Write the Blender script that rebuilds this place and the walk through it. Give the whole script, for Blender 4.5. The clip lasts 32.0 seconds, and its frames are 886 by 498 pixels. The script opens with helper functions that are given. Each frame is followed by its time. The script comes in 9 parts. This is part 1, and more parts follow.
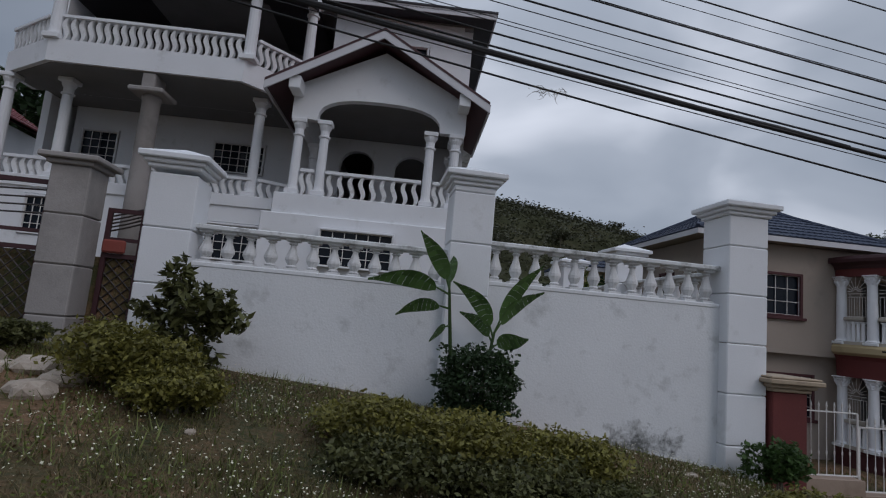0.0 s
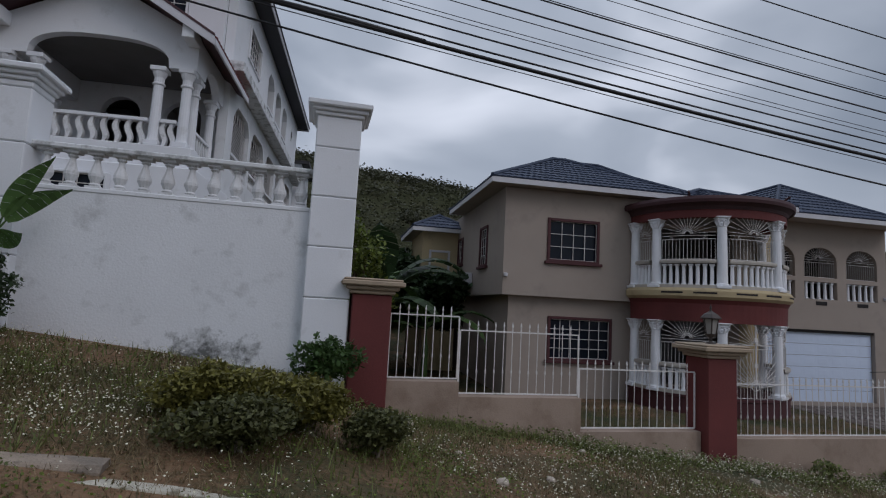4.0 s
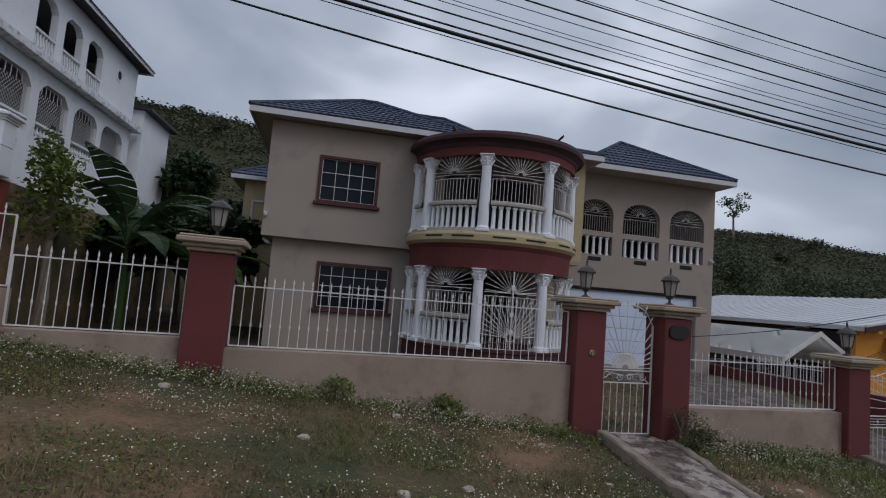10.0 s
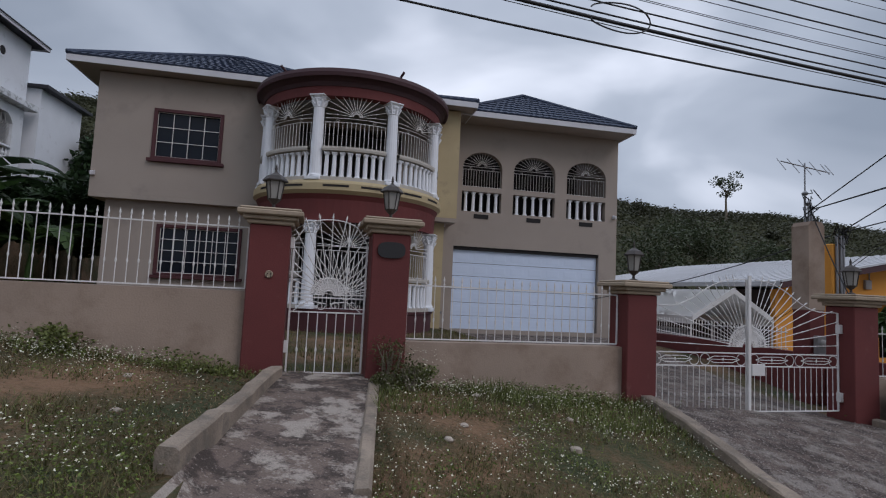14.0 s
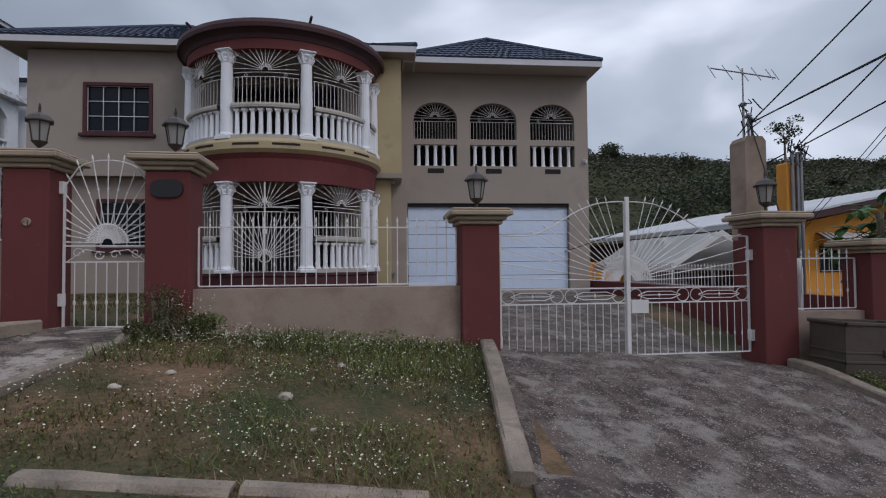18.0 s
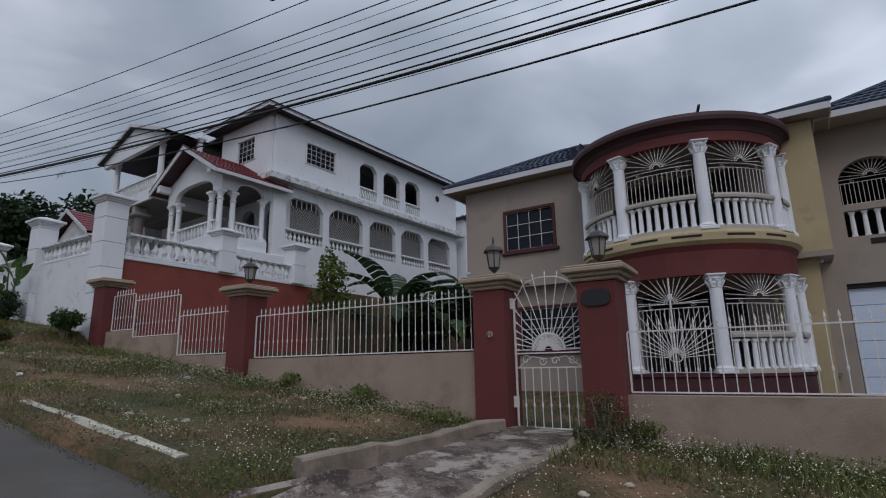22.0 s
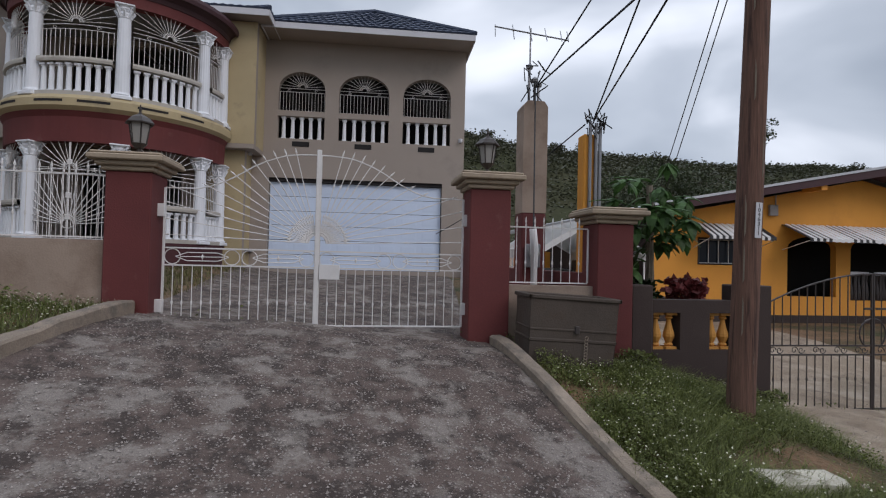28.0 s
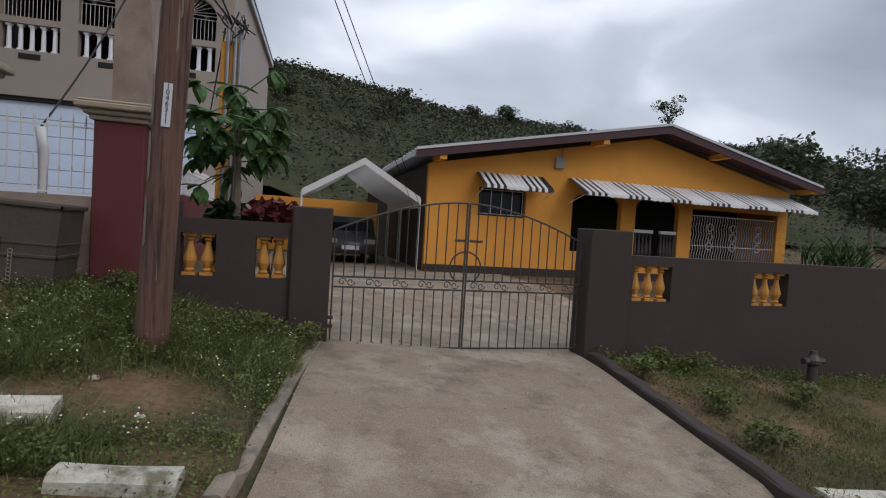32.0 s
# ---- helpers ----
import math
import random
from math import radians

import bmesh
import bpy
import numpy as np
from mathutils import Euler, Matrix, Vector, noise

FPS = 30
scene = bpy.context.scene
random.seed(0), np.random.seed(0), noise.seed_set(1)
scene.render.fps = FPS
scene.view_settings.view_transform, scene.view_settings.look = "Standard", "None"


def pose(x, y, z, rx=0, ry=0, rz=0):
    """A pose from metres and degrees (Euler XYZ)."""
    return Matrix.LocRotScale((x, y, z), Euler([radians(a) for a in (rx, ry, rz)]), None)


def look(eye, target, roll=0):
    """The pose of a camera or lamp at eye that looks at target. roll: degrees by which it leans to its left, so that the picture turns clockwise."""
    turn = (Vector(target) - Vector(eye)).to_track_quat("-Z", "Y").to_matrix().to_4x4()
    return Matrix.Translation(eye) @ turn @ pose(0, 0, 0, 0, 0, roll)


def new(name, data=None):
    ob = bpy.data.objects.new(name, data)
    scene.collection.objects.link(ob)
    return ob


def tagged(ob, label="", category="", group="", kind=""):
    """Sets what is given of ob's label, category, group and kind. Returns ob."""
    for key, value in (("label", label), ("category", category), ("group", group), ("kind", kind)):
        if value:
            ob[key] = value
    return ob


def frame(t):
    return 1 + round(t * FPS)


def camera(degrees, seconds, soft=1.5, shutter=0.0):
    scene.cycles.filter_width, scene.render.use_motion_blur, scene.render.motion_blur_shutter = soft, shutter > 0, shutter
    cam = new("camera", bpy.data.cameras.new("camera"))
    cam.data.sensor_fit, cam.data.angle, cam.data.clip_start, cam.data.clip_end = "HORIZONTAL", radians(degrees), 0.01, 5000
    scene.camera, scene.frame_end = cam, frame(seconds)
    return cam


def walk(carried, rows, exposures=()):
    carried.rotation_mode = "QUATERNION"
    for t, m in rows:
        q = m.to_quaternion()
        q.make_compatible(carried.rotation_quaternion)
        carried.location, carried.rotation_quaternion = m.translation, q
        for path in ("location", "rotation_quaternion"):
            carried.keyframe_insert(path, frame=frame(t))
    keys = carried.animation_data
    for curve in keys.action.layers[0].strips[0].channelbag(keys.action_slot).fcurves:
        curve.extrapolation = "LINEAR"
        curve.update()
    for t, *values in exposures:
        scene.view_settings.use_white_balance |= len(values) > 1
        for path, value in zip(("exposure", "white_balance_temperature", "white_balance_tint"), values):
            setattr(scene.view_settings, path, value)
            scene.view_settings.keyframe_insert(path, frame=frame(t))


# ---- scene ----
cam = camera(79.2, 32.0, soft=1.15)
PATH = [
    (0, (0.325, -0.258, 1.569), (0.58, 1.709, 1.824), 5.2),
    (0.5, (0.848, -0.455, 1.509), (1.115, 1.512, 1.755), 6.1),
    (1, (1.442, -0.532, 1.445), (1.736, 1.433, 1.677), 4.8),
    (1.5, (2.044, -0.564, 1.363), (2.366, 1.397, 1.584), 4.4),
    (2, (2.649, -0.61, 1.274), (3.014, 1.344, 1.493), 5.0),
    (2.5, (3.237, -0.623, 1.185), (3.647, 1.323, 1.399), 4.1),
    (3, (3.819, -0.649, 1.092), (4.249, 1.292, 1.308), 4.2),
    (3.5, (4.384, -0.623, 0.997), (4.833, 1.313, 1.218), 3.0),
    (5.5, (6.724, -0.9, 0.769), (7.162, 1.043, 0.949), 3.7),
    (6, (7.326, -0.893, 0.708), (7.756, 1.053, 0.871), 3.3),
    (6.5, (7.892, -0.821, 0.625), (8.307, 1.128, 0.788), 3.1),
    (7, (8.471, -0.794, 0.525), (8.876, 1.157, 0.689), 4.4),
    (7.5, (9.016, -0.73, 0.44), (9.426, 1.221, 0.605), 3.9),
    (8, (9.556, -0.745, 0.323), (9.98, 1.203, 0.486), 4.6),
    (8.5, (10.097, -0.772, 0.287), (10.555, 1.169, 0.448), 3.6),
    (9, (10.637, -0.848, 0.206), (11.113, 1.087, 0.373), 3.4),
    (9.5, (11.195, -0.85, 0.126), (11.678, 1.083, 0.305), 5.5),
    (10, (11.644, -0.93, 0.116), (12.145, 0.998, 0.293), 4.6),
    (10.5, (12.21, -0.879, 0.056), (12.714, 1.048, 0.239), 5.4),
    (11, (12.812, -0.838, -0.045), (13.311, 1.09, 0.139), 4.0),
    (11.5, (13.361, -0.779, -0.116), (13.867, 1.148, 0.064), 3.4),
    (12, (13.945, -0.759, -0.229), (14.429, 1.172, -0.042), 4.1),
    (12.5, (14.502, -0.724, -0.349), (14.977, 1.209, -0.162), 3.1),
    (13, (15.07, -0.718, -0.418), (15.539, 1.219, -0.246), 2.8),
    (13.5, (15.637, -0.649, -0.537), (16.11, 1.287, -0.374), 1.1),
    (14, (16.187, -0.639, -0.618), (16.655, 1.299, -0.456), 2.7),
    (14.5, (16.841, -0.583, -0.741), (17.297, 1.357, -0.578), 2.3),
    (15, (17.483, -0.507, -0.839), (17.924, 1.437, -0.672), 1.5),
    (15.5, (18.074, -0.431, -0.879), (18.483, 1.522, -0.739), 0.9),
    (17.5, (19.36, -0.32, -1.017), (19.629, 1.66, -0.93), -0.9),
    (18, (19.343, -0.339, -1.008), (19.608, 1.642, -0.945), -0.5),
    (18.5, (19.285, -0.397, -0.944), (19.522, 1.588, -0.883), -0.9),
    (19, (19.235, -0.446, -0.921), (19.435, 1.539, -0.771), -1.0),
    (19.5, (19.234, -0.462, -0.917), (19.393, 1.517, -0.681), -0.9),
    (20, (19.235, -0.485, -0.86), (19.366, 1.491, -0.584), -1.7),
    (20.5, (19.144, -0.385, -0.874), (19.085, 1.59, -0.563), -2.9),
    (21, (19.017, -0.313, -0.875), (18.63, 1.618, -0.524), -3.3),
    (21.5, (18.84, -0.373, -0.869), (18.083, 1.435, -0.471), -2.2),
    (22, (18.889, -0.403, -0.894), (17.864, 1.26, -0.466), -1.0),
    (22.5, (19.065, -0.363, -0.872), (18.012, 1.274, -0.415), -0.9),
    (23, (18.999, -0.356, -0.896), (18.21, 1.422, -0.431), -2.1),
    (23.5, (19.063, -0.35, -0.943), (18.704, 1.562, -0.477), -3.0),
    (24, (19.219, -0.383, -0.963), (19.173, 1.565, -0.513), -3.2),
    (24.5, (19.412, -0.403, -0.994), (19.583, 1.554, -0.62), -1.6),
    (25, (19.833, -0.268, -1.066), (20.085, 1.706, -0.867), 1.5),
    (25.5, (20.345, -0.31, -1.074), (20.6, 1.669, -0.939), 3.9),
    (27.5, (22.5, -0.193, -1.347), (22.755, 1.789, -1.286), 3.7),
    (28, (23.087, -0.15, -1.383), (23.383, 1.828, -1.339), 1.4),
    (28.5, (23.644, -0.122, -1.453), (23.962, 1.851, -1.401), 2.6),
    (29, (24.28, -0.123, -1.479), (24.612, 1.849, -1.44), 2.5),
    (29.5, (24.841, -0.191, -1.496), (25.178, 1.78, -1.466), 2.7),
    (30, (25.458, -0.176, -1.537), (25.799, 1.794, -1.509), 2.2),
    (30.5, (26.054, -0.163, -1.61), (26.407, 1.805, -1.586), 1.7),
    (31, (26.668, -0.197, -1.741), (27.051, 1.766, -1.726), 1.1),
    (31.5, (27.299, -0.119, -1.74), (27.747, 1.83, -1.759), 1.3),
    (32, (27.872, -0.184, -1.744), (28.395, 1.745, -1.822), 3.6),
]
EXPOSURES = [(0.0, 0.05, 6300, 20), (3.0, 0.08, 6280, 20), (6.0, 0.2, 6250, 21), (8.0, 0.18, 6250, 21), (11.0, 0.22, 6250, 20), (13.0, 0.36, 6250, 21), (19.0, 0.44, 6250, 21), (21.0, 0.4, 6250, 20), (22.5, 0.2, 6250, 19), (24.0, 0.17, 6250, 19), (25.0, 0.42, 6300, 20), (28.0, 0.64, 6450, 20), (32.0, 0.64, 6500, 19)]
walk(cam, [(t, look(eye, target, roll)) for t, eye, target, roll in PATH], EXPOSURES)

# ---- light ----
world = bpy.data.worlds.new("overcast_sky")
scene.world = world
world.use_nodes = True
wn, wl = world.node_tree.nodes, world.node_tree.links
wn.clear()
w_out = wn.new("ShaderNodeOutputWorld")
w_sky = wn.new("ShaderNodeTexSky")
w_sky.sky_type, w_sky.sun_disc = "NISHITA", False
w_sky.sun_elevation, w_sky.sun_rotation = radians(40), radians(144)
w_b1 = wn.new("ShaderNodeBackground")
w_b1.inputs[1].default_value = 0.06
wl.new(w_sky.outputs[0], w_b1.inputs[0])
w_co = wn.new("ShaderNodeTexCoord")
w_map = wn.new("ShaderNodeMapping")
w_map.inputs["Scale"].default_value = (1.0, 1.0, 2.1)
w_map.inputs["Rotation"].default_value = (0.0, 0.12, 0.4)
wl.new(w_co.outputs["Generated"], w_map.inputs[0])
w_n1 = wn.new("ShaderNodeTexNoise")
w_n1.inputs["Scale"].default_value, w_n1.inputs["Detail"].default_value, w_n1.inputs["Roughness"].default_value = 2.3, 4.0, 0.42
w_n1.inputs["Distortion"].default_value = 0.35
wl.new(w_map.outputs[0], w_n1.inputs["Vector"])
w_r1 = wn.new("ShaderNodeValToRGB")
for e, (p, c) in zip(w_r1.color_ramp.elements, ((0.32, (0.212, 0.26, 0.3, 1)), (0.73, (0.66, 0.73, 0.765, 1)))):
    e.position, e.color = p, c
mid = w_r1.color_ramp.elements.new(0.52)
mid.color = (0.335, 0.392, 0.432, 1)
wl.new(w_n1.outputs[0], w_r1.inputs[0])
w_b2 = wn.new("ShaderNodeBackground")
w_b2.inputs[1].default_value = 1.0
# an overcast sky is brighter towards the zenith
w_sep = wn.new("ShaderNodeSeparateXYZ")
wl.new(w_co.outputs["Generated"], w_sep.inputs[0])
w_up = wn.new("ShaderNodeMapRange")
w_up.interpolation_type = "SMOOTHSTEP"
for k, v in zip(("From Min", "From Max", "To Min", "To Max"), (0.45, 1.0, 0.9, 2.1)):
    w_up.inputs[k].default_value = v
wl.new(w_sep.outputs["Z"], w_up.inputs[0])
w_mul = wn.new("ShaderNodeVectorMath")
w_mul.operation = "SCALE"
wl.new(w_r1.outputs[0], w_mul.inputs[0])
# and brighter in one broad direction, away from the sun lamp
w_dot = wn.new("ShaderNodeVectorMath")
w_dot.operation = "DOT_PRODUCT"
w_dot.inputs[1].default_value = (0.3, 0.85, 0.433)
wl.new(w_co.outputs["Generated"], w_dot.inputs[0])
w_glow = wn.new("ShaderNodeMapRange")
w_glow.interpolation_type = "SMOOTHSTEP"
for k, v in zip(("From Min", "From Max", "To Min", "To Max"), (0.6, 1.02, 0.95, 1.24)):
    w_glow.inputs[k].default_value = v
wl.new(w_dot.outputs["Value"], w_glow.inputs[0])
w_both = wn.new("ShaderNodeMath")
w_both.operation = "MULTIPLY"
wl.new(w_up.outputs[0], w_both.inputs[0])
wl.new(w_glow.outputs[0], w_both.inputs[1])
wl.new(w_both.outputs[0], w_mul.inputs["Scale"])
wl.new(w_mul.outputs[0], w_b2.inputs[0])
w_mix = wn.new("ShaderNodeMixShader")
w_mix.inputs[0].default_value = 0.93
wl.new(w_b1.outputs[0], w_mix.inputs[1])
wl.new(w_b2.outputs[0], w_mix.inputs[2])
wl.new(w_mix.outputs[0], w_out.inputs[0])

sun = new("sun", bpy.data.lights.new("sun", "SUN"))
sun.data.energy, sun.data.angle, sun.data.color = 0.5, radians(30), (1.0, 0.96, 0.9)
sun.matrix_world = look((0, 0, 30), (-10.0, 14.0, 30 - 14.5))

# ---- materials ----


def material(name, colour, rough=0.7, metal=0.0, vary=0.15, scale=6.0, bump=0.1, fine=60.0, stain=None, stain_at=(0.55, 0.75), stain_scale=1.1, per_object=0.0, spec=0.5, island=0.0, stretch=(1, 1, 1)):
    """A painted, cast or grown surface: two scales of variation, an optional stain colour and fine relief."""
    m = bpy.data.materials.new(name)
    m.use_nodes = True
    n, l = m.node_tree.nodes, m.node_tree.links
    b = n["Principled BSDF"]
    b.inputs["Roughness"].default_value, b.inputs["Metallic"].default_value = rough, metal
    b.inputs["Specular IOR Level"].default_value = spec
    co = n.new("ShaderNodeTexCoord")
    mp = n.new("ShaderNodeMapping")
    mp.inputs["Scale"].default_value = stretch
    geo = n.new("ShaderNodeNewGeometry")
    l.new(geo.outputs["Position"], mp.inputs[0])
    n1 = n.new("ShaderNodeTexNoise")
    n1.inputs["Scale"].default_value, n1.inputs["Detail"].default_value = scale * 0.25, 5
    n2 = n.new("ShaderNodeTexNoise")
    n2.inputs["Scale"].default_value, n2.inputs["Detail"].default_value = fine, 3
    l.new(mp.outputs[0], n1.inputs["Vector"])
    l.new(mp.outputs[0], n2.inputs["Vector"])
    add = n.new("ShaderNodeMath")
    add.operation = "ADD"
    half = n.new("ShaderNodeMath")
    half.operation = "MULTIPLY"
    half.inputs[1].default_value = 0.45
    l.new(n2.outputs[0], half.inputs[0])
    l.new(n1.outputs[0], add.inputs[0])
    l.new(half.outputs[0], add.inputs[1])
    rg = n.new("ShaderNodeMapRange")
    rg.inputs["From Min"].default_value, rg.inputs["From Max"].default_value = 0.45, 1.0
    rg.inputs["To Min"].default_value, rg.inputs["To Max"].default_value = 1 - vary, 1 + vary
    l.new(add.outputs[0], rg.inputs[0])
    last = rg.outputs[0]
    if per_object or island:
        src = n.new("ShaderNodeObjectInfo").outputs["Random"] if per_object else geo.outputs["Random Per Island"]
        pr = n.new("ShaderNodeMapRange")
        pr.inputs["To Min"].default_value, pr.inputs["To Max"].default_value = 1 - (per_object or island), 1 + (per_object or island)
        l.new(src, pr.inputs[0])
        mu = n.new("ShaderNodeMath")
        mu.operation = "MULTIPLY"
        l.new(last, mu.inputs[0])
        l.new(pr.outputs[0], mu.inputs[1])
        last = mu.outputs[0]
    sc = n.new("ShaderNodeVectorMath")
    sc.operation = "SCALE"
    sc.inputs[0].default_value = colour
    l.new(last, sc.inputs["Scale"])
    col = sc.outputs[0]
    if stain:
        n3 = n.new("ShaderNodeTexNoise")
        n3.inputs["Scale"].default_value, n3.inputs["Detail"].default_value, n3.inputs["Roughness"].default_value = stain_scale, 7, 0.65
        l.new(mp.outputs[0], n3.inputs["Vector"])
        st = n.new("ShaderNodeMapRange")
        st.inputs["From Min"].default_value, st.inputs["From Max"].default_value = stain_at
        l.new(n3.outputs[0], st.inputs[0])
        mx = n.new("ShaderNodeMix")
        mx.data_type = "RGBA"
        mx.inputs["B"].default_value = (*stain, 1)
        l.new(st.outputs[0], mx.inputs["Factor"])
        l.new(col, mx.inputs["A"])
        col = mx.outputs["Result"]
    l.new(col, b.inputs["Base Color"])
    if bump:
        bp = n.new("ShaderNodeBump")
        bp.inputs["Strength"].default_value, bp.inputs["Distance"].default_value = min(1.0, bump * 3), 0.02
        l.new(add.outputs[0], bp.inputs["Height"])
        l.new(bp.outputs[0], b.inputs["Normal"])
    return m


def glass_material(name, colour, rough=0.05):
    m = bpy.data.materials.new(name)
    m.use_nodes = True
    b = m.node_tree.nodes["Principled BSDF"]
    b.inputs["Base Color"].default_value, b.inputs["Roughness"].default_value = (*colour, 1), rough
    b.inputs["Specular IOR Level"].default_value = 0.16
    return m


M = {}
M["white_wall"] = material("weathered_white_paint", (0.74, 0.76, 0.78), 0.85, vary=0.06, scale=5, bump=0.12, fine=40, stain=(0.44, 0.45, 0.45), stain_at=(0.56, 0.8), stain_scale=1.4)
M["white_mould"] = material("mouldy_white_paint", (0.7, 0.72, 0.73), 0.88, vary=0.08, scale=7, bump=0.12, fine=50, stain=(0.13, 0.13, 0.12), stain_at=(0.5, 0.72), stain_scale=4.0)
M["white_clean"] = material("clean_white_paint", (0.76, 0.78, 0.81), 0.75, vary=0.05, scale=4, bump=0.05, stain=(0.5, 0.51, 0.5), stain_at=(0.6, 0.85), stain_scale=2.2)
M["white_baluster"] = material("chalky_white_baluster_paint", (0.7, 0.71, 0.72), 0.8, vary=0.12, scale=12, bump=0.1, stain=(0.3, 0.3, 0.29), stain_at=(0.55, 0.8), stain_scale=6, per_object=0.06)
M["white_bright"] = material("bright_white_baluster_paint", (0.8, 0.82, 0.85), 0.7, vary=0.05, scale=12, bump=0.04, per_object=0.03)
M["beige"] = material("beige_wall_paint", (0.35, 0.298, 0.255), 0.85, vary=0.06, scale=3, bump=0.1, fine=70, stain=(0.24, 0.21, 0.19), stain_at=(0.58, 0.85), stain_scale=0.9)
M["tan"] = material("yellow_tan_trim_paint", (0.46, 0.37, 0.215), 0.8, vary=0.08, scale=5, bump=0.07, stain=(0.25, 0.2, 0.13), stain_at=(0.58, 0.82), stain_scale=2)
M["maroon"] = material("maroon_paint", (0.128, 0.026, 0.024), 0.75, vary=0.16, scale=6, bump=0.08, fine=60, stain=(0.2, 0.09, 0.08), stain_at=(0.62, 0.85), stain_scale=2.5)
M["maroon_trim"] = material("dark_maroon_trim_paint", (0.07, 0.019, 0.022), 0.7, vary=0.14, scale=8, bump=0.05)
M["red_wall"] = material("brick_red_wall_paint", (0.25, 0.06, 0.045), 0.85, vary=0.12, scale=5, bump=0.1, stain=(0.16, 0.042, 0.036), stain_at=(0.52, 0.78), stain_scale=1.3)
M["fence_wall"] = material("bare_render_fence_wall", (0.345, 0.262, 0.205), 0.92, vary=0.14, scale=5, bump=0.16, fine=50, stain=(0.215, 0.15, 0.11), stain_at=(0.48, 0.72), stain_scale=1.5)
M["stone_rail"] = material("pale_stone_rail_paint", (0.46, 0.43, 0.38), 0.8, vary=0.1, scale=6, bump=0.06, stain=(0.27, 0.24, 0.2), stain_at=(0.55, 0.82), stain_scale=2.5)
M["cap"] = material("cream_brown_cap_paint", (0.36, 0.285, 0.205), 0.8, vary=0.1, scale=8, bump=0.08, stain=(0.2, 0.15, 0.11), stain_at=(0.55, 0.8), stain_scale=3)
M["grey_wall"] = material("bare_grey_render", (0.33, 0.31, 0.30), 0.9, vary=0.1, scale=6, bump=0.12, stain=(0.22, 0.21, 0.2), stain_at=(0.5, 0.8), stain_scale=2)
M["dark_wall"] = material("dark_brown_wall_paint", (0.043, 0.028, 0.024), 0.85, vary=0.12, scale=5, bump=0.1, stain=(0.06, 0.042, 0.036), stain_at=(0.55, 0.8), stain_scale=1.5)
M["orange"] = material("orange_wall_paint", (0.72, 0.31, 0.045), 0.8, vary=0.06, scale=4, bump=0.06, stain=(0.58, 0.235, 0.04), stain_at=(0.55, 0.85), stain_scale=1.2)
M["orange_bal"] = material("ochre_baluster_paint", (0.52, 0.24, 0.045), 0.75, vary=0.12, scale=12, bump=0.06, per_object=0.08)
M["metal_white"] = material("white_enamel_metal", (0.7, 0.68, 0.66), 0.45, vary=0.08, scale=20, bump=0.02, stain=(0.36, 0.25, 0.18), stain_at=(0.62, 0.8), stain_scale=8, spec=0.5)
M["metal_dark"] = material("dark_brown_metal", (0.045, 0.036, 0.033), 0.5, vary=0.2, scale=20, bump=0.03)
M["lamp_metal"] = material("dark_bronze_metal", (0.055, 0.045, 0.04), 0.5, metal=0.4, vary=0.2, scale=30, bump=0.02)
M["lamp_glass"] = glass_material("frosted_lamp_glass", (0.3, 0.29, 0.27), 0.3)
M["glass"] = glass_material("dark_window_glass", (0.012, 0.016, 0.024), 0.06)
# near-black in place of the shade inside rooms and openings
M["dark_room"] = material("shade_black", (0.022, 0.02, 0.02), 0.95, vary=0.1, bump=0)
# grey that carries the deep shade of verandas, rooms and ceilings
M["shade_room"] = material("shade_grey", (0.2, 0.2, 0.2), 0.9, vary=0.1, bump=0.04)
M["roof_blue"] = material("blue_grey_metal_roof_tile", (0.046, 0.06, 0.095), 0.72, spec=0.25, vary=0.2, scale=6, bump=0.05, per_object=0.05, stain=(0.1, 0.11, 0.13), stain_at=(0.55, 0.8), stain_scale=1.5)
M["roof_red"] = material("red_roof_tile", (0.17, 0.022, 0.026), 0.55, vary=0.2, scale=6, bump=0.05)
M["fascia"] = material("pale_fascia_paint", (0.6, 0.6, 0.63), 0.7, vary=0.07, scale=6, bump=0.03)
M["dark_fascia"] = material("dark_maroon_fascia_paint", (0.055, 0.018, 0.022), 0.6, vary=0.1, scale=6, bump=0.03)
M["black_fascia"] = material("blackish_fascia_paint", (0.025, 0.024, 0.03), 0.6, vary=0.1, scale=6, bump=0.03)
M["roof_white"] = material("white_sheet_metal_roof", (0.52, 0.53, 0.55), 0.5, vary=0.08, scale=3, bump=0.03)
M["garage"] = material("white_garage_door_enamel", (0.63, 0.73, 0.88), 0.5, vary=0.04, scale=5, bump=0.02)
M["tarp"] = material("white_tarpaulin", (0.64, 0.63, 0.61), 0.6, vary=0.07, scale=5, bump=0.08)
M["asphalt"] = material("worn_asphalt", (0.085, 0.076, 0.067), 0.95, vary=0.25, scale=6, bump=0.3, fine=120, stain=(0.14, 0.13, 0.12), stain_at=(0.5, 0.8), stain_scale=1.2)


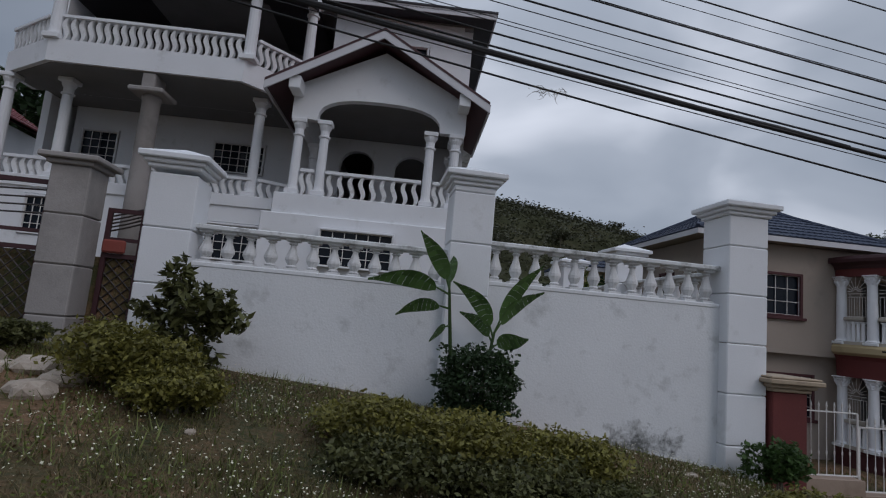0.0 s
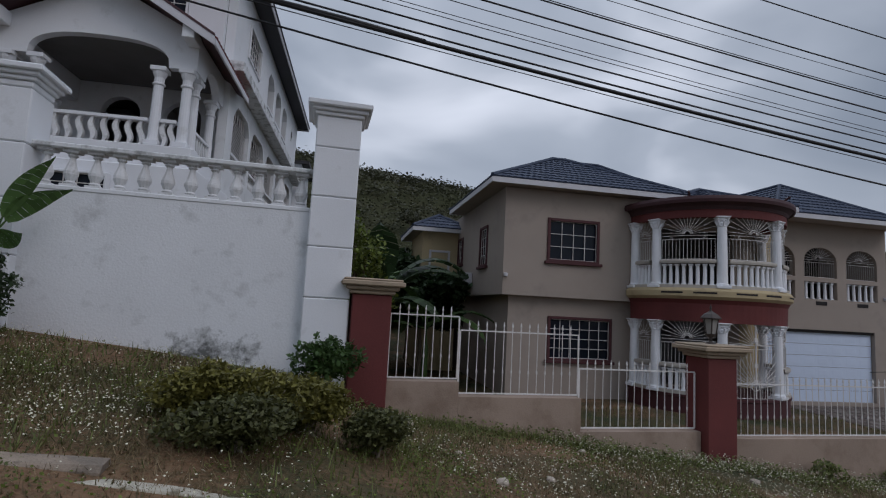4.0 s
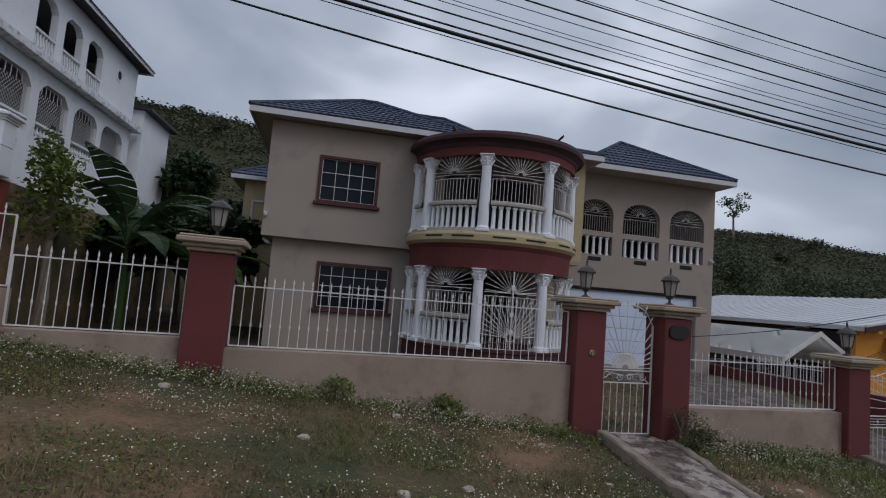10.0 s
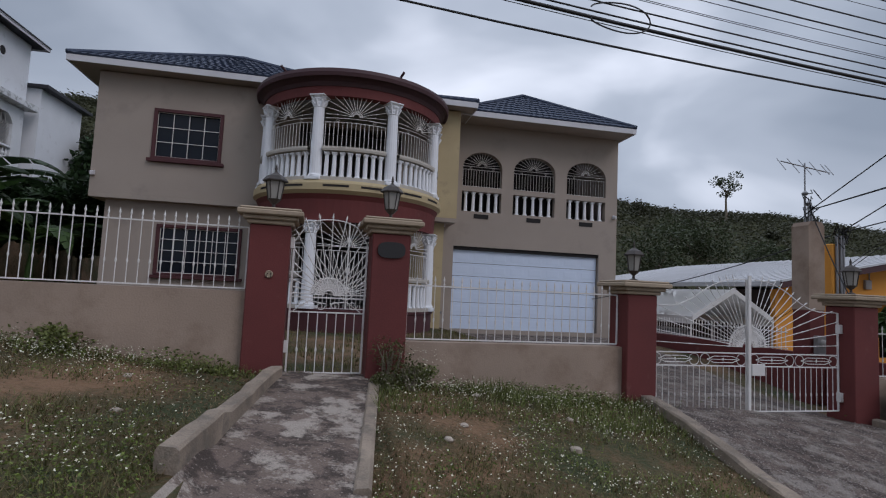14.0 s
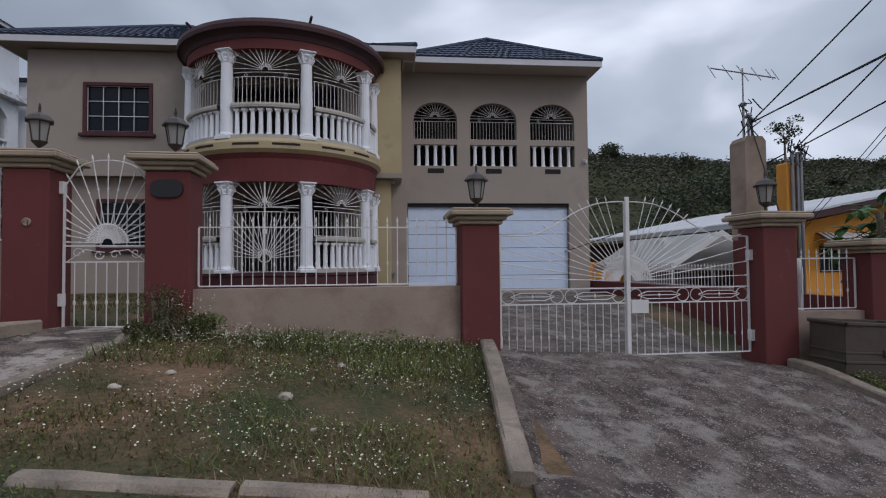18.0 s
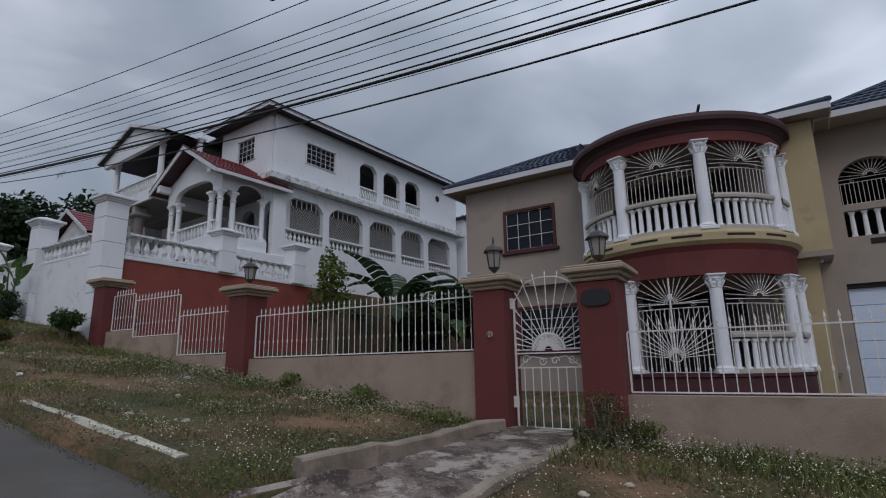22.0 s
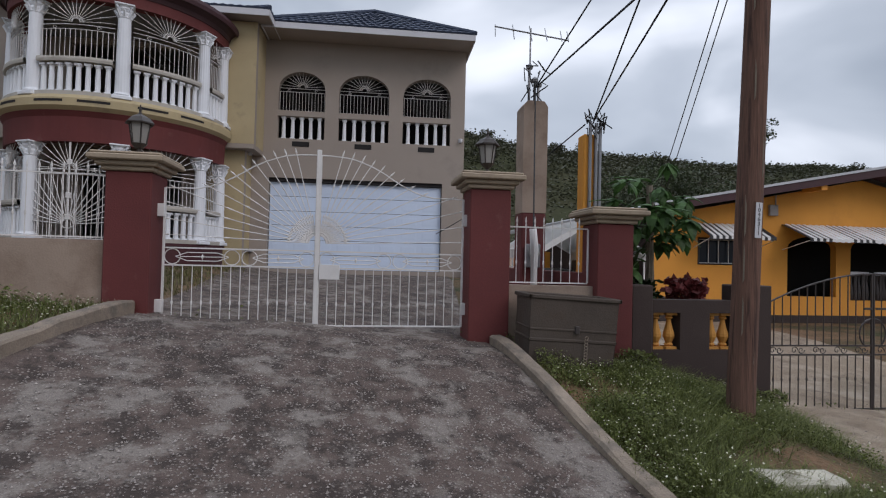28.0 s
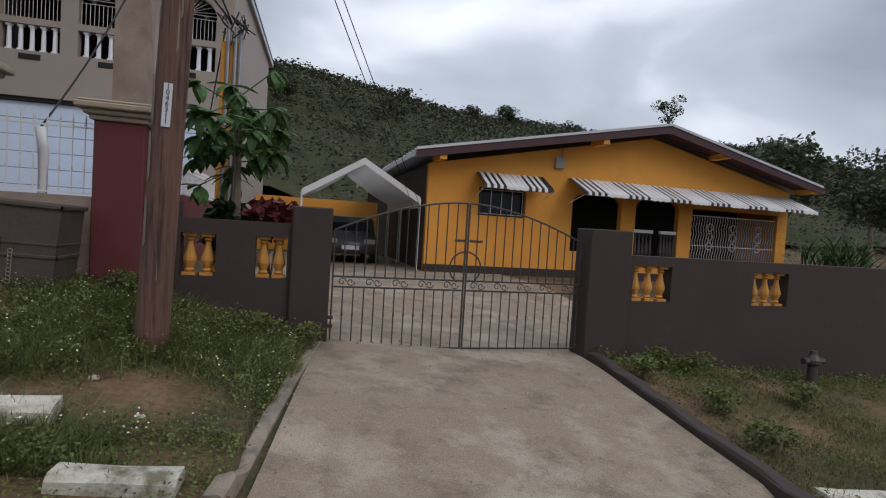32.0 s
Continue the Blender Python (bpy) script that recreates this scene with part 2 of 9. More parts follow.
def worn_concrete(name, base, pale, dark, pale_at, dark_at, size, speck):
    """Old concrete: broad worn patches, darker stains, exposed stones and a rough face."""
    m = bpy.data.materials.new(name)
    m.use_nodes = True
    n, l = m.node_tree.nodes, m.node_tree.links
    b = n["Principled BSDF"]
    b.inputs["Roughness"].default_value = 0.95
    geo = n.new("ShaderNodeNewGeometry")

    def cloud(scale, detail, rough=0.6, shift=0.0):
        t = n.new("ShaderNodeTexNoise")
        t.inputs["Scale"].default_value, t.inputs["Detail"].default_value, t.inputs["Roughness"].default_value = scale, detail, rough
        mp = n.new("ShaderNodeMapping")
        mp.inputs["Location"].default_value = (shift, shift * 0.7, 0)
        l.new(geo.outputs["Position"], mp.inputs[0])
        l.new(mp.outputs[0], t.inputs["Vector"])
        return t.outputs[0]

    def band_of(src, at):
        r = n.new("ShaderNodeMapRange")
        r.inputs["From Min"].default_value, r.inputs["From Max"].default_value = at
        l.new(src, r.inputs[0])
        return r.outputs[0]

    def blend(col, other, fac):
        mx = n.new("ShaderNodeMix")
        mx.data_type = "RGBA"
        if isinstance(col, tuple):
            mx.inputs["A"].default_value = (*col, 1)
        else:
            l.new(col, mx.inputs["A"])
        mx.inputs["B"].default_value = (*other, 1)
        l.new(fac, mx.inputs["Factor"])
        return mx.outputs["Result"]
    col = blend(base, dark, band_of(cloud(size * 1.7, 8, 0.7, 5.0), dark_at))
    col = blend(col, pale, band_of(cloud(size, 9, 0.72), pale_at))
    vor = n.new("ShaderNodeTexVoronoi")
    vor.inputs["Scale"].default_value = 34
    l.new(geo.outputs["Position"], vor.inputs["Vector"])
    stone = n.new("ShaderNodeMapRange")
    stone.inputs["From Min"].default_value, stone.inputs["From Max"].default_value = 0.34, 0.2
    l.new(vor.outputs["Distance"], stone.inputs[0])
    some = n.new("ShaderNodeMath")
    some.operation = "MULTIPLY"
    l.new(stone.outputs[0], some.inputs[0])
    l.new(band_of(cloud(11.0, 4, 0.6, 9.0), (0.44, 0.56)), some.inputs[1])
    part_of = n.new("ShaderNodeMath")
    part_of.operation = "MULTIPLY"
    part_of.inputs[1].default_value = speck
    l.new(some.outputs[0], part_of.inputs[0])
    col = blend(col, tuple(min(0.6, v * 1.5) for v in pale), part_of.outputs[0])
    grit = n.new("ShaderNodeMapRange")
    for k, v in zip(("From Min", "From Max", "To Min", "To Max"), (0.3, 0.7, 0.72, 1.28)):
        grit.inputs[k].default_value = v
    fine = cloud(95, 3, 0.7)
    l.new(fine, grit.inputs[0])
    sc = n.new("ShaderNodeVectorMath")
    sc.operation = "SCALE"
    l.new(col, sc.inputs[0])
    l.new(grit.outputs[0], sc.inputs["Scale"])
    l.new(sc.outputs[0], b.inputs["Base Color"])
    bp = n.new("ShaderNodeBump")
    bp.inputs["Strength"].default_value, bp.inputs["Distance"].default_value = 0.7, 0.012
    add = n.new("ShaderNodeMath")
    l.new(fine, add.inputs[0])
    l.new(some.outputs[0], add.inputs[1])
    l.new(add.outputs[0], bp.inputs["Height"])
    l.new(bp.outputs[0], b.inputs["Normal"])
    return m


M["drive"] = worn_concrete("gravelly_old_concrete", (0.115, 0.083, 0.069), (0.225, 0.195, 0.17), (0.05, 0.036, 0.03), (0.5, 0.6), (0.47, 0.56), 2.4, 0.9)
M["path"] = worn_concrete("stained_path_concrete", (0.165, 0.122, 0.1), (0.36, 0.31, 0.265), (0.06, 0.044, 0.036), (0.51, 0.58), (0.46, 0.55), 2.6, 0.4)
M["pale_drive"] = worn_concrete("pale_concrete_drive", (0.27, 0.208, 0.148), (0.38, 0.31, 0.235), (0.16, 0.118, 0.085), (0.5, 0.64), (0.5, 0.68), 1.3, 0.2)
M["kerb"] = material("chipped_kerb_concrete", (0.26, 0.208, 0.16), 0.92, vary=0.4, scale=9, bump=0.25, fine=70, stain=(0.14, 0.12, 0.1), stain_at=(0.5, 0.7), stain_scale=5)
M["kerb_white"] = material("whitewashed_kerb", (0.5, 0.47, 0.385), 0.9, vary=0.22, scale=9, bump=0.2, stain=(0.16, 0.14, 0.09), stain_at=(0.5, 0.66), stain_scale=5)
M["wood"] = material("weathered_pole_wood", (0.145, 0.075, 0.052), 0.9, vary=0.5, scale=20, bump=0.4, fine=26, stain=(0.055, 0.028, 0.021), stain_at=(0.5, 0.64), stain_scale=5, stretch=(3.2, 3.2, 0.16))
M["bark"] = material("grey_green_bark", (0.19, 0.16, 0.12), 0.9, vary=0.25, scale=14, bump=0.25, fine=40)
M["cable"] = material("black_cable_rubber", (0.012, 0.012, 0.014), 0.6, vary=0.1, bump=0)
M["steel"] = material("galvanised_steel", (0.28, 0.28, 0.29), 0.4, metal=0.7, vary=0.1, scale=15, bump=0.02)
# dark floor colour that puts veranda shade in by cutting bounce
M["dim_floor"] = material("dim_floor_brown", (0.075, 0.045, 0.038), 0.6, vary=0.2, scale=8, bump=0.05)
M["rim"] = material("dark_maroon_rim_paint", (0.05, 0.018, 0.02), 0.7, vary=0.2, scale=5, bump=0.06, stain=(0.03, 0.016, 0.017), stain_at=(0.5, 0.75), stain_scale=2)
M["rock"] = material("broken_limestone", (0.42, 0.36, 0.3), 0.95, vary=0.25, scale=9, bump=0.3, fine=40, stain=(0.2, 0.15, 0.11), stain_at=(0.5, 0.75), stain_scale=4, per_object=0.1)
M["black_paint"] = material("black_tyre_rubber", (0.02, 0.02, 0.021), 0.7, vary=0.1, bump=0.02)
M["car_paint"] = material("dark_car_paint", (0.09, 0.095, 0.1), 0.3, metal=0.3, vary=0.03, bump=0)
M["mesh_brown"] = material("weathered_brown_steel", (0.075, 0.058, 0.046), 0.85, vary=0.25, scale=7, bump=0.15, stain=(0.07, 0.045, 0.03), stain_at=(0.52, 0.75), stain_scale=3)
M["plaque"] = material("black_plaque", (0.014, 0.013, 0.014), 0.45, vary=0.1, bump=0)
M["awning_white"] = material("white_awning_enamel", (0.78, 0.77, 0.75), 0.5, vary=0.04, bump=0.02)
M["awning_black"] = material("black_awning_stripe", (0.03, 0.03, 0.032), 0.5, vary=0.05, bump=0.02)


def leaf_material(name, colour, spread=0.35, rough=0.55):
    m = material(name, colour, rough, vary=0.2, scale=3, bump=0.0, fine=9, island=spread, spec=0.3)
    n, l = m.node_tree.nodes, m.node_tree.links
    b = n["Principled BSDF"]
    tr = n.new("ShaderNodeBsdfTranslucent")
    mx = n.new("ShaderNodeMixShader")
    mx.inputs[0].default_value = 0.25
    src = b.inputs["Base Color"].links[0].from_socket
    l.new(src, tr.inputs[0])
    l.new(b.outputs[0], mx.inputs[1])
    l.new(tr.outputs[0], mx.inputs[2])
    l.new(mx.outputs[0], n["Material Output"].inputs[0])
    return m


M["leaf_hill"] = leaf_material("dry_hill_scrub_leaves", (0.062, 0.064, 0.037), 0.06)
M["leaf_litter"] = leaf_material("brown_leaf_litter", (0.15, 0.092, 0.05), 0.5)
M["leaf_low"] = leaf_material("low_creeping_weed_leaves", (0.115, 0.15, 0.03), 0.5)
M["leaf_dark"] = leaf_material("dark_tree_leaves", (0.03, 0.055, 0.022), 0.4)
M["leaf_far"] = leaf_material("grey_green_far_leaves", (0.06, 0.075, 0.038), 0.3)
M["leaf_mid"] = leaf_material("mid_green_leaves", (0.05, 0.095, 0.026), 0.35)
M["leaf_banana"] = leaf_material("banana_leaves", (0.06, 0.115, 0.032), 0.3)
M["leaf_yellow"] = leaf_material("yellow_green_hedge_leaves", (0.15, 0.14, 0.032), 0.5)
M["leaf_ixora"] = leaf_material("dull_green_shrub_leaves", (0.085, 0.09, 0.032), 0.5)
M["leaf_papaya"] = leaf_material("papaya_leaves", (0.055, 0.115, 0.033), 0.4)
M["grass_blade"] = leaf_material("verge_grass_blades", (0.12, 0.112, 0.042), 0.55)
M["grass_dry"] = leaf_material("dry_straw_grass", (0.2, 0.15, 0.082), 0.45)
M["weed"] = leaf_material("green_weed_leaves", (0.13, 0.15, 0.045), 0.5)
M["petal"] = material("white_daisy_petals", (0.66, 0.64, 0.5), 0.7, vary=0.1, bump=0)


def ground_material():
    m = bpy.data.materials.new("verge_grass_and_soil")
    m.use_nodes = True
    n, l = m.node_tree.nodes, m.node_tree.links
    b = n["Principled BSDF"]
    b.inputs["Roughness"].default_value = 0.97
    geo = n.new("ShaderNodeNewGeometry")
    big = n.new("ShaderNodeTexNoise")
    big.inputs["Scale"].default_value, big.inputs["Detail"].default_value, big.inputs["Roughness"].default_value = 0.55, 8, 0.65
    fin = n.new("ShaderNodeTexNoise")
    fin.inputs["Scale"].default_value, fin.inputs["Detail"].default_value = 22, 5
    for t in (big, fin):
        l.new(geo.outputs["Position"], t.inputs["Vector"])
    r1 = n.new("ShaderNodeValToRGB")
    els = r1.color_ramp.elements
    els[0].position, els[0].color = 0.38, (0.036, 0.045, 0.013, 1)
    els[1].position, els[1].color = 0.62, (0.195, 0.112, 0.06, 1)
    mid_e = els.new(0.52)
    mid_e.color = (0.105, 0.068, 0.03, 1)
    ad = n.new("ShaderNodeMath")
    ad.operation = "MULTIPLY_ADD"
    ad.inputs[1].default_value, ad.inputs[2].default_value = 0.3, -0.15
    l.new(fin.outputs[0], ad.inputs[0])
    a2 = n.new("ShaderNodeMath")
    l.new(big.outputs[0], a2.inputs[0])
    l.new(ad.outputs[0], a2.inputs[1])
    l.new(a2.outputs[0], r1.inputs[0])
    l.new(r1.outputs[0], b.inputs["Base Color"])
    bp = n.new("ShaderNodeBump")
    bp.inputs["Strength"].default_value, bp.inputs["Distance"].default_value = 0.8, 0.05
    l.new(fin.outputs[0], bp.inputs["Height"])
    l.new(bp.outputs[0], b.inputs["Normal"])
    return m


M["ground"] = ground_material()

# ---- mesh helpers ----


def mesh_of(name, bm, mat, smooth=False):
    bm.normal_update()
    me = bpy.data.meshes.new(name)
    bm.to_mesh(me)
    bm.free()
    for mm in mat if isinstance(mat, (list, tuple)) else [mat]:
        me.materials.append(mm)
    if smooth:
        for p in me.polygons:
            p.use_smooth = True
    return me


def thing(name, label="", category="", group="", kind="", at=None):
    ob = new(name)
    ob.empty_display_size = 0.2
    if at is not None:
        ob.matrix_basis = at
    return tagged(ob, label, category, group, kind)


def part(name, bm, mat, parent=None, label="", smooth=False, at=None):
    """Link a bmesh (or a ready mesh) as one object under a thing or a part."""
    me = bm if isinstance(bm, bpy.types.Mesh) else mesh_of(name, bm, mat, smooth)
    ob = new(name, me)
    if parent is not None:
        ob.parent = parent
    if at is not None:
        ob.matrix_basis = at
    return tagged(ob, label)


def solo(name, bm, mat, label, category, group="", kind="", smooth=False, at=None):
    return tagged(part(name, bm, mat, None, "", smooth, at), label, category, group, kind)


def B():
    return bmesh.new()


def box(bm, x0, y0, z0, x1, y1, z1, bev=0.0, mi=0, m=None):
    vs = [bm.verts.new((x, y, z)) for z in (z0, z1) for y in (y0, y1) for x in (x0, x1)]
    fs = [bm.faces.new([vs[i] for i in q]) for q in ((0, 2, 3, 1), (4, 5, 7, 6), (0, 1, 5, 4), (2, 6, 7, 3), (0, 4, 6, 2), (1, 3, 7, 5))]
    for f in fs:
        f.material_index = mi
    if bev:
        es = list({e for f in fs for e in f.edges})
        got = bmesh.ops.bevel(bm, geom=es, offset=bev, segments=1, affect="EDGES")
        vs = list({v for f in got["faces"] for v in f.verts} | {v for v in vs if v.is_valid})
        for f in got["faces"]:
            f.material_index = mi
    if m is not None:
        bmesh.ops.transform(bm, matrix=m, verts=[v for v in vs if v.is_valid])
    return bm


def prism(bm, pts, lo, hi, axis="y", mi=0):
    """Extrude a polygon. axis y: pts are (x, z); axis z: pts are (x, y); axis x: pts are (y, z)."""
    def put(p, h):
        return {"y": (p[0], h, p[1]), "z": (p[0], p[1], h), "x": (h, p[0], p[1])}[axis]
    a = [bm.verts.new(put(p, lo)) for p in pts]
    b = [bm.verts.new(put(p, hi)) for p in pts]
    n = len(pts)
    fs = [bm.faces.new(a), bm.faces.new(b[::-1])]
    for i in range(n):
        fs.append(bm.faces.new((a[i], b[i], b[(i + 1) % n], a[(i + 1) % n])))
    for f in fs:
        f.material_index = mi
    bmesh.ops.recalc_face_normals(bm, faces=fs)
    return bm


def lathe(bm, prof, seg=12, x=0.0, y=0.0, z=0.0, a0=0.0, a1=None, mi=0):
    """Turn a profile of (radius, height) about an upright axis."""
    full = a1 is None
    cnt = seg if full else seg + 1
    rings = []
    for r, h in prof:
        ring = []
        for i in range(cnt):
            a = a0 + (2 * math.pi if full else a1 - a0) * i / seg
            ring.append(bm.verts.new((x + r * math.cos(a), y + r * math.sin(a), z + h)))
        rings.append(ring)
    fs = []
    for p, q in zip(rings, rings[1:]):
        for i in range(seg):
            j = (i + 1) % cnt
            fs.append(bm.faces.new((p[i], p[j], q[j], q[i])))
    if full:
        fs.append(bm.faces.new(rings[0][::-1]))
        fs.append(bm.faces.new(rings[-1]))
    for f in fs:
        f.material_index = mi
    return bm


def rod(bm, a, b, r, seg=6, r2=None):
    """A straight bar from a to b."""
    a, b = Vector(a), Vector(b)
    d = (b - a)
    if d.length < 1e-6:
        return bm
    q = d.to_track_quat("Z", "Y")
    rings = []
    for p, rr in ((a, r), (b, r if r2 is None else r2)):
        rings.append([bm.verts.new(p + q @ Vector((rr * math.cos(2 * math.pi * i / seg), rr * math.sin(2 * math.pi * i / seg), 0))) for i in range(seg)])
    for i in range(seg):
        j = (i + 1) % seg
        bm.faces.new((rings[0][i], rings[0][j], rings[1][j], rings[1][i]))
    bm.faces.new(rings[0][::-1])
    bm.faces.new(rings[1])
    return bm


def tube(bm, pts, r, seg=5):
    """A round bar along a line of points; r may taper as a pair."""
    pts = [Vector(p) for p in pts]
    r0, r1 = r if isinstance(r, tuple) else (r, r)
    rings = []
    for i, p in enumerate(pts):
        d = pts[min(i + 1, len(pts) - 1)] - pts[max(i - 1, 0)]
        q = d.to_track_quat("Z", "Y")
        rr = r0 + (r1 - r0) * i / max(1, len(pts) - 1)
        rings.append([bm.verts.new(p + q @ Vector((rr * math.cos(2 * math.pi * k / seg), rr * math.sin(2 * math.pi * k / seg), 0))) for k in range(seg)])
    for p, q in zip(rings, rings[1:]):
        for i in range(seg):
            j = (i + 1) % seg
            bm.faces.new((p[i], p[j], q[j], q[i]))
    bm.faces.new(rings[0][::-1])
    bm.faces.new(rings[-1])
    return bm


def table(pts):
    xs, zs = zip(*pts)
    return lambda x: float(np.interp(x, xs, zs))


def raw(name, verts, faces, mat, smooth=False):
    me = bpy.data.meshes.new(name)
    me.from_pydata(verts, [], faces)
    for mm in mat if isinstance(mat, (list, tuple)) else [mat]:
        me.materials.append(mm)
    if smooth:
        for p in me.polygons:
            p.use_smooth = True
    me.update()
    return me


# ---- levels of the ground ----
road_z = table([(-400, 30), (-60, 8), (-12, 1.97), (0.3, 0.23), (3.9, -0.29), (7.3, -0.76), (10.6, -1.22), (14, -1.7), (17.5, -2.13), (19.2, -2.33), (23.1, -2.86), (25.5, -3.1), (27.8, -3.3), (34, -3.88), (60, -5.6), (400, -14)])
fence_z = table([(-400, 30), (-60, 8.0), (-12, 2.05), (-3.3, 0.99), (-1.2, 0.79), (0.74, 0.58), (4.9, 0.02), (5.6, -0.36), (10.5, -1.03), (15.6, -1.65), (17, -1.72), (20.5, -2.02), (22.5, -2.17), (24.5, -2.33), (26, -2.55), (28.1, -3.14), (30, -3.27), (32, -3.34), (36, -3.66), (60, -5.5), (400, -14)])
hill_h = table([(-400, 36), (-100, 33), (0, 28.5), (20, 26), (40, 23), (60, 20.5), (100, 19.5), (200, 18), (500, 14)])
KERB_Y, FENCE_Y = 2.2, 6.02


def smooth_step(a, b, v):
    u = min(1.0, max(0.0, (v - a) / (b - a)))
    return u * u * (3 - 2 * u)


def yard_z(x, y):
    if x < 5.2:
        return 1.9
    if x < 26.2:
        far = -1.66 if x < 19.8 else -1.66 - 0.2 * smooth_step(19.8, 20.8, x)
        near = -1.66 if x < 15 else min(-1.68, fence_z(x))
        return near + (far - near) * smooth_step(6.3, 13.0, y)
    near = min(-3.0, fence_z(x))
    return near + (-2.98 - near) * smooth_step(6.3, 12.0, y)


def ground_z(x, y):
    if y <= KERB_Y:
        z = road_z(x)
        return z if y > -6 else z
    if y <= 6.16:
        k = road_z(x) + (0.0 if 15.55 < x < 16.9 or 20.66 < x < 25.32 or 27.6 < x < 31.25 else 0.10)
        return k + (fence_z(x) - k) * smooth_step(KERB_Y, 6.0, y) + 0.03 * noise.noise((x * 0.9, y * 0.9, 0))
    z = yard_z(x, y)
    if y > 26:
        u = smooth_step(30, 112, y)
        z = z * (1 - smooth_step(26, 50, y)) + hill_h(x) * u + 2.5 * u * noise.noise((x * 0.03, y * 0.03, 2))
    return z

# ---- ground, road, kerbs, drives ----
gx = sorted(set([-900, -500, -250, -150, -100, -60, -40, -25] + [round(-16 + 0.5 * i, 3) for i in range(113)] + [5.12, 5.28, 26.12, 26.28, 15.54, 15.56, 16.89, 16.91, 20.65, 20.67, 25.31, 25.33, 27.59, 27.61, 31.24, 31.26] + [45, 50, 60, 75, 90, 110, 140, 180, 250, 400, 900]))
gy = sorted(set([-700, -300, -120, -60, -30, -12, -6, -2, 1, 2.19, 2.21, 2.45, 2.7, 2.85] + [round(3 + 0.25 * i, 3) for i in range(13)] + [6.15, 6.17, 6.5, 7, 8, 9, 10, 11, 12, 13, 15, 18, 22, 26] + [30 + 4 * i for i in range(25)] + [140, 180, 300, 700, 1500]))
g_verts = [(x, y, ground_z(x, y)) for y in gy for x in gx]
nx = len(gx)
g_faces = [(j * nx + i, j * nx + i + 1, (j + 1) * nx + i + 1, (j + 1) * nx + i) for j in range(len(gy) - 1) for i in range(nx - 1)]
tagged(new("ground", raw("ground", g_verts, g_faces, M["ground"], True)), "dry grass and bare soil rising to a wooded hill", "ground", kind="structure")


def strip(name, xs, ys, lift, mat, label, category, zf=ground_z, thick=0.06):
    """A slab that follows the ground; ys gives the two edges at each x."""
    vs, fs = [], []
    steps = 5
    for x in xs:
        a, b = ys(x)
        for k in range(steps + 1):
            y = a + (b - a) * k / steps
            vs.append((x, y, zf(x, y) + lift))
    w = steps + 1
    base = len(vs)
    vs += [(x, y, z - thick) for x, y, z in vs]
    for i in range(len(xs) - 1):
        for k in range(steps):
            q = (i * w + k, (i + 1) * w + k, (i + 1) * w + k + 1, i * w + k + 1)
            fs.append(q)
            fs.append(tuple(base + v for v in q[::-1]))
        for k in (0, steps):
            q = (i * w + k, (i + 1) * w + k, base + (i + 1) * w + k, base + i * w + k)
            fs.append(q if k else q[::-1])
    for i in (0, len(xs) - 1):
        for k in range(steps):
            q = (i * w + k, i * w + k + 1, base + i * w + k + 1, base + i * w + k)
            fs.append(q if i else q[::-1])
    return tagged(new(name, raw(name, vs, fs, mat, False)), label, category, kind="structure")


strip("road", [-60 + 2 * i for i in range(71)], lambda x: (-4.2, KERB_Y - 0.02), 0.012, M["asphalt"], "worn grey asphalt road running downhill", "road")

# kerb stones along the road, some sunk in grass, some whitewashed


def kerb_stone(length, h=0.15, w=0.17, seed=0):
    bm = B()
    rnd = random.Random(seed)
    n = max(2, int(length / 0.22))
    rows = []
    for i in range(n + 1):
        x = length * i / n
        j = lambda s: (rnd.random() - 0.5) * s
        rows.append([bm.verts.new(p) for p in ((x, 0, -0.1), (x, 0.005 + j(0.012), h - 0.03 + j(0.015)), (x, 0.035 + j(0.012), h + j(0.018)), (x, w - 0.03 + j(0.012), h + j(0.018)), (x, w + j(0.01), h - 0.035), (x, w, -0.1))])
    for a, b in zip(rows, rows[1:]):
        for k in range(5):
            bm.faces.new((a[k], b[k], b[k + 1], a[k + 1]))
    bm.faces.new(rows[0])
    bm.faces.new(rows[-1][::-1])
    bmesh.ops.recalc_face_normals(bm, faces=bm.faces[:])
    return bm


kerb_line = table([(-14, 3.05), (3.4, 3.05), (5.0, 2.4), (8, 2.38), (9.2, 2.5), (12, 2.46), (14, 2.52), (18, 2.5), (20, 2.55), (25, 2.7), (40, 2.72)])
kerb_run = thing("kerb", "chipped whitewashed kerb stones half sunk in grass", "kerb", kind="structure")
kx = -14.0
ki = 0
while kx < 40:
    ln = 0.9 + 0.35 * random.random()
    mid_x = kx + ln / 2
    gap = 20.4 < kx + ln and kx < 25.5 or 26.6 < kx + ln and kx < 31.6 or 15.1 < kx + ln and kx < 17.2 or (ki % 5 == 3 and not 11.5 < mid_x < 14.8) or mid_x < 1.2 or 4.2 < mid_x < 11.5
    if not gap:
        z0, z1 = road_z(kx), road_z(kx + ln)
        ky = kerb_line(mid_x)
        mat_k = M["kerb_white"] if 25 < mid_x < 28 or 31 < mid_x or ki % 4 == 0 or (11.5 < mid_x < 14.8 and ki % 2) else M["kerb"]
        part("kerb_stone", kerb_stone(ln - 0.03, 0.1 + 0.04 * random.random(), 0.17, ki), mat_k, kerb_run, at=Matrix.Translation((kx, ky, z0 + 0.0)) @ Matrix.Rotation(-math.atan2(z1 - z0, ln), 4, "Y") @ Matrix.Rotation(radians(random.uniform(-2, 2)), 4, "Z"))
    kx += ln
    ki += 1

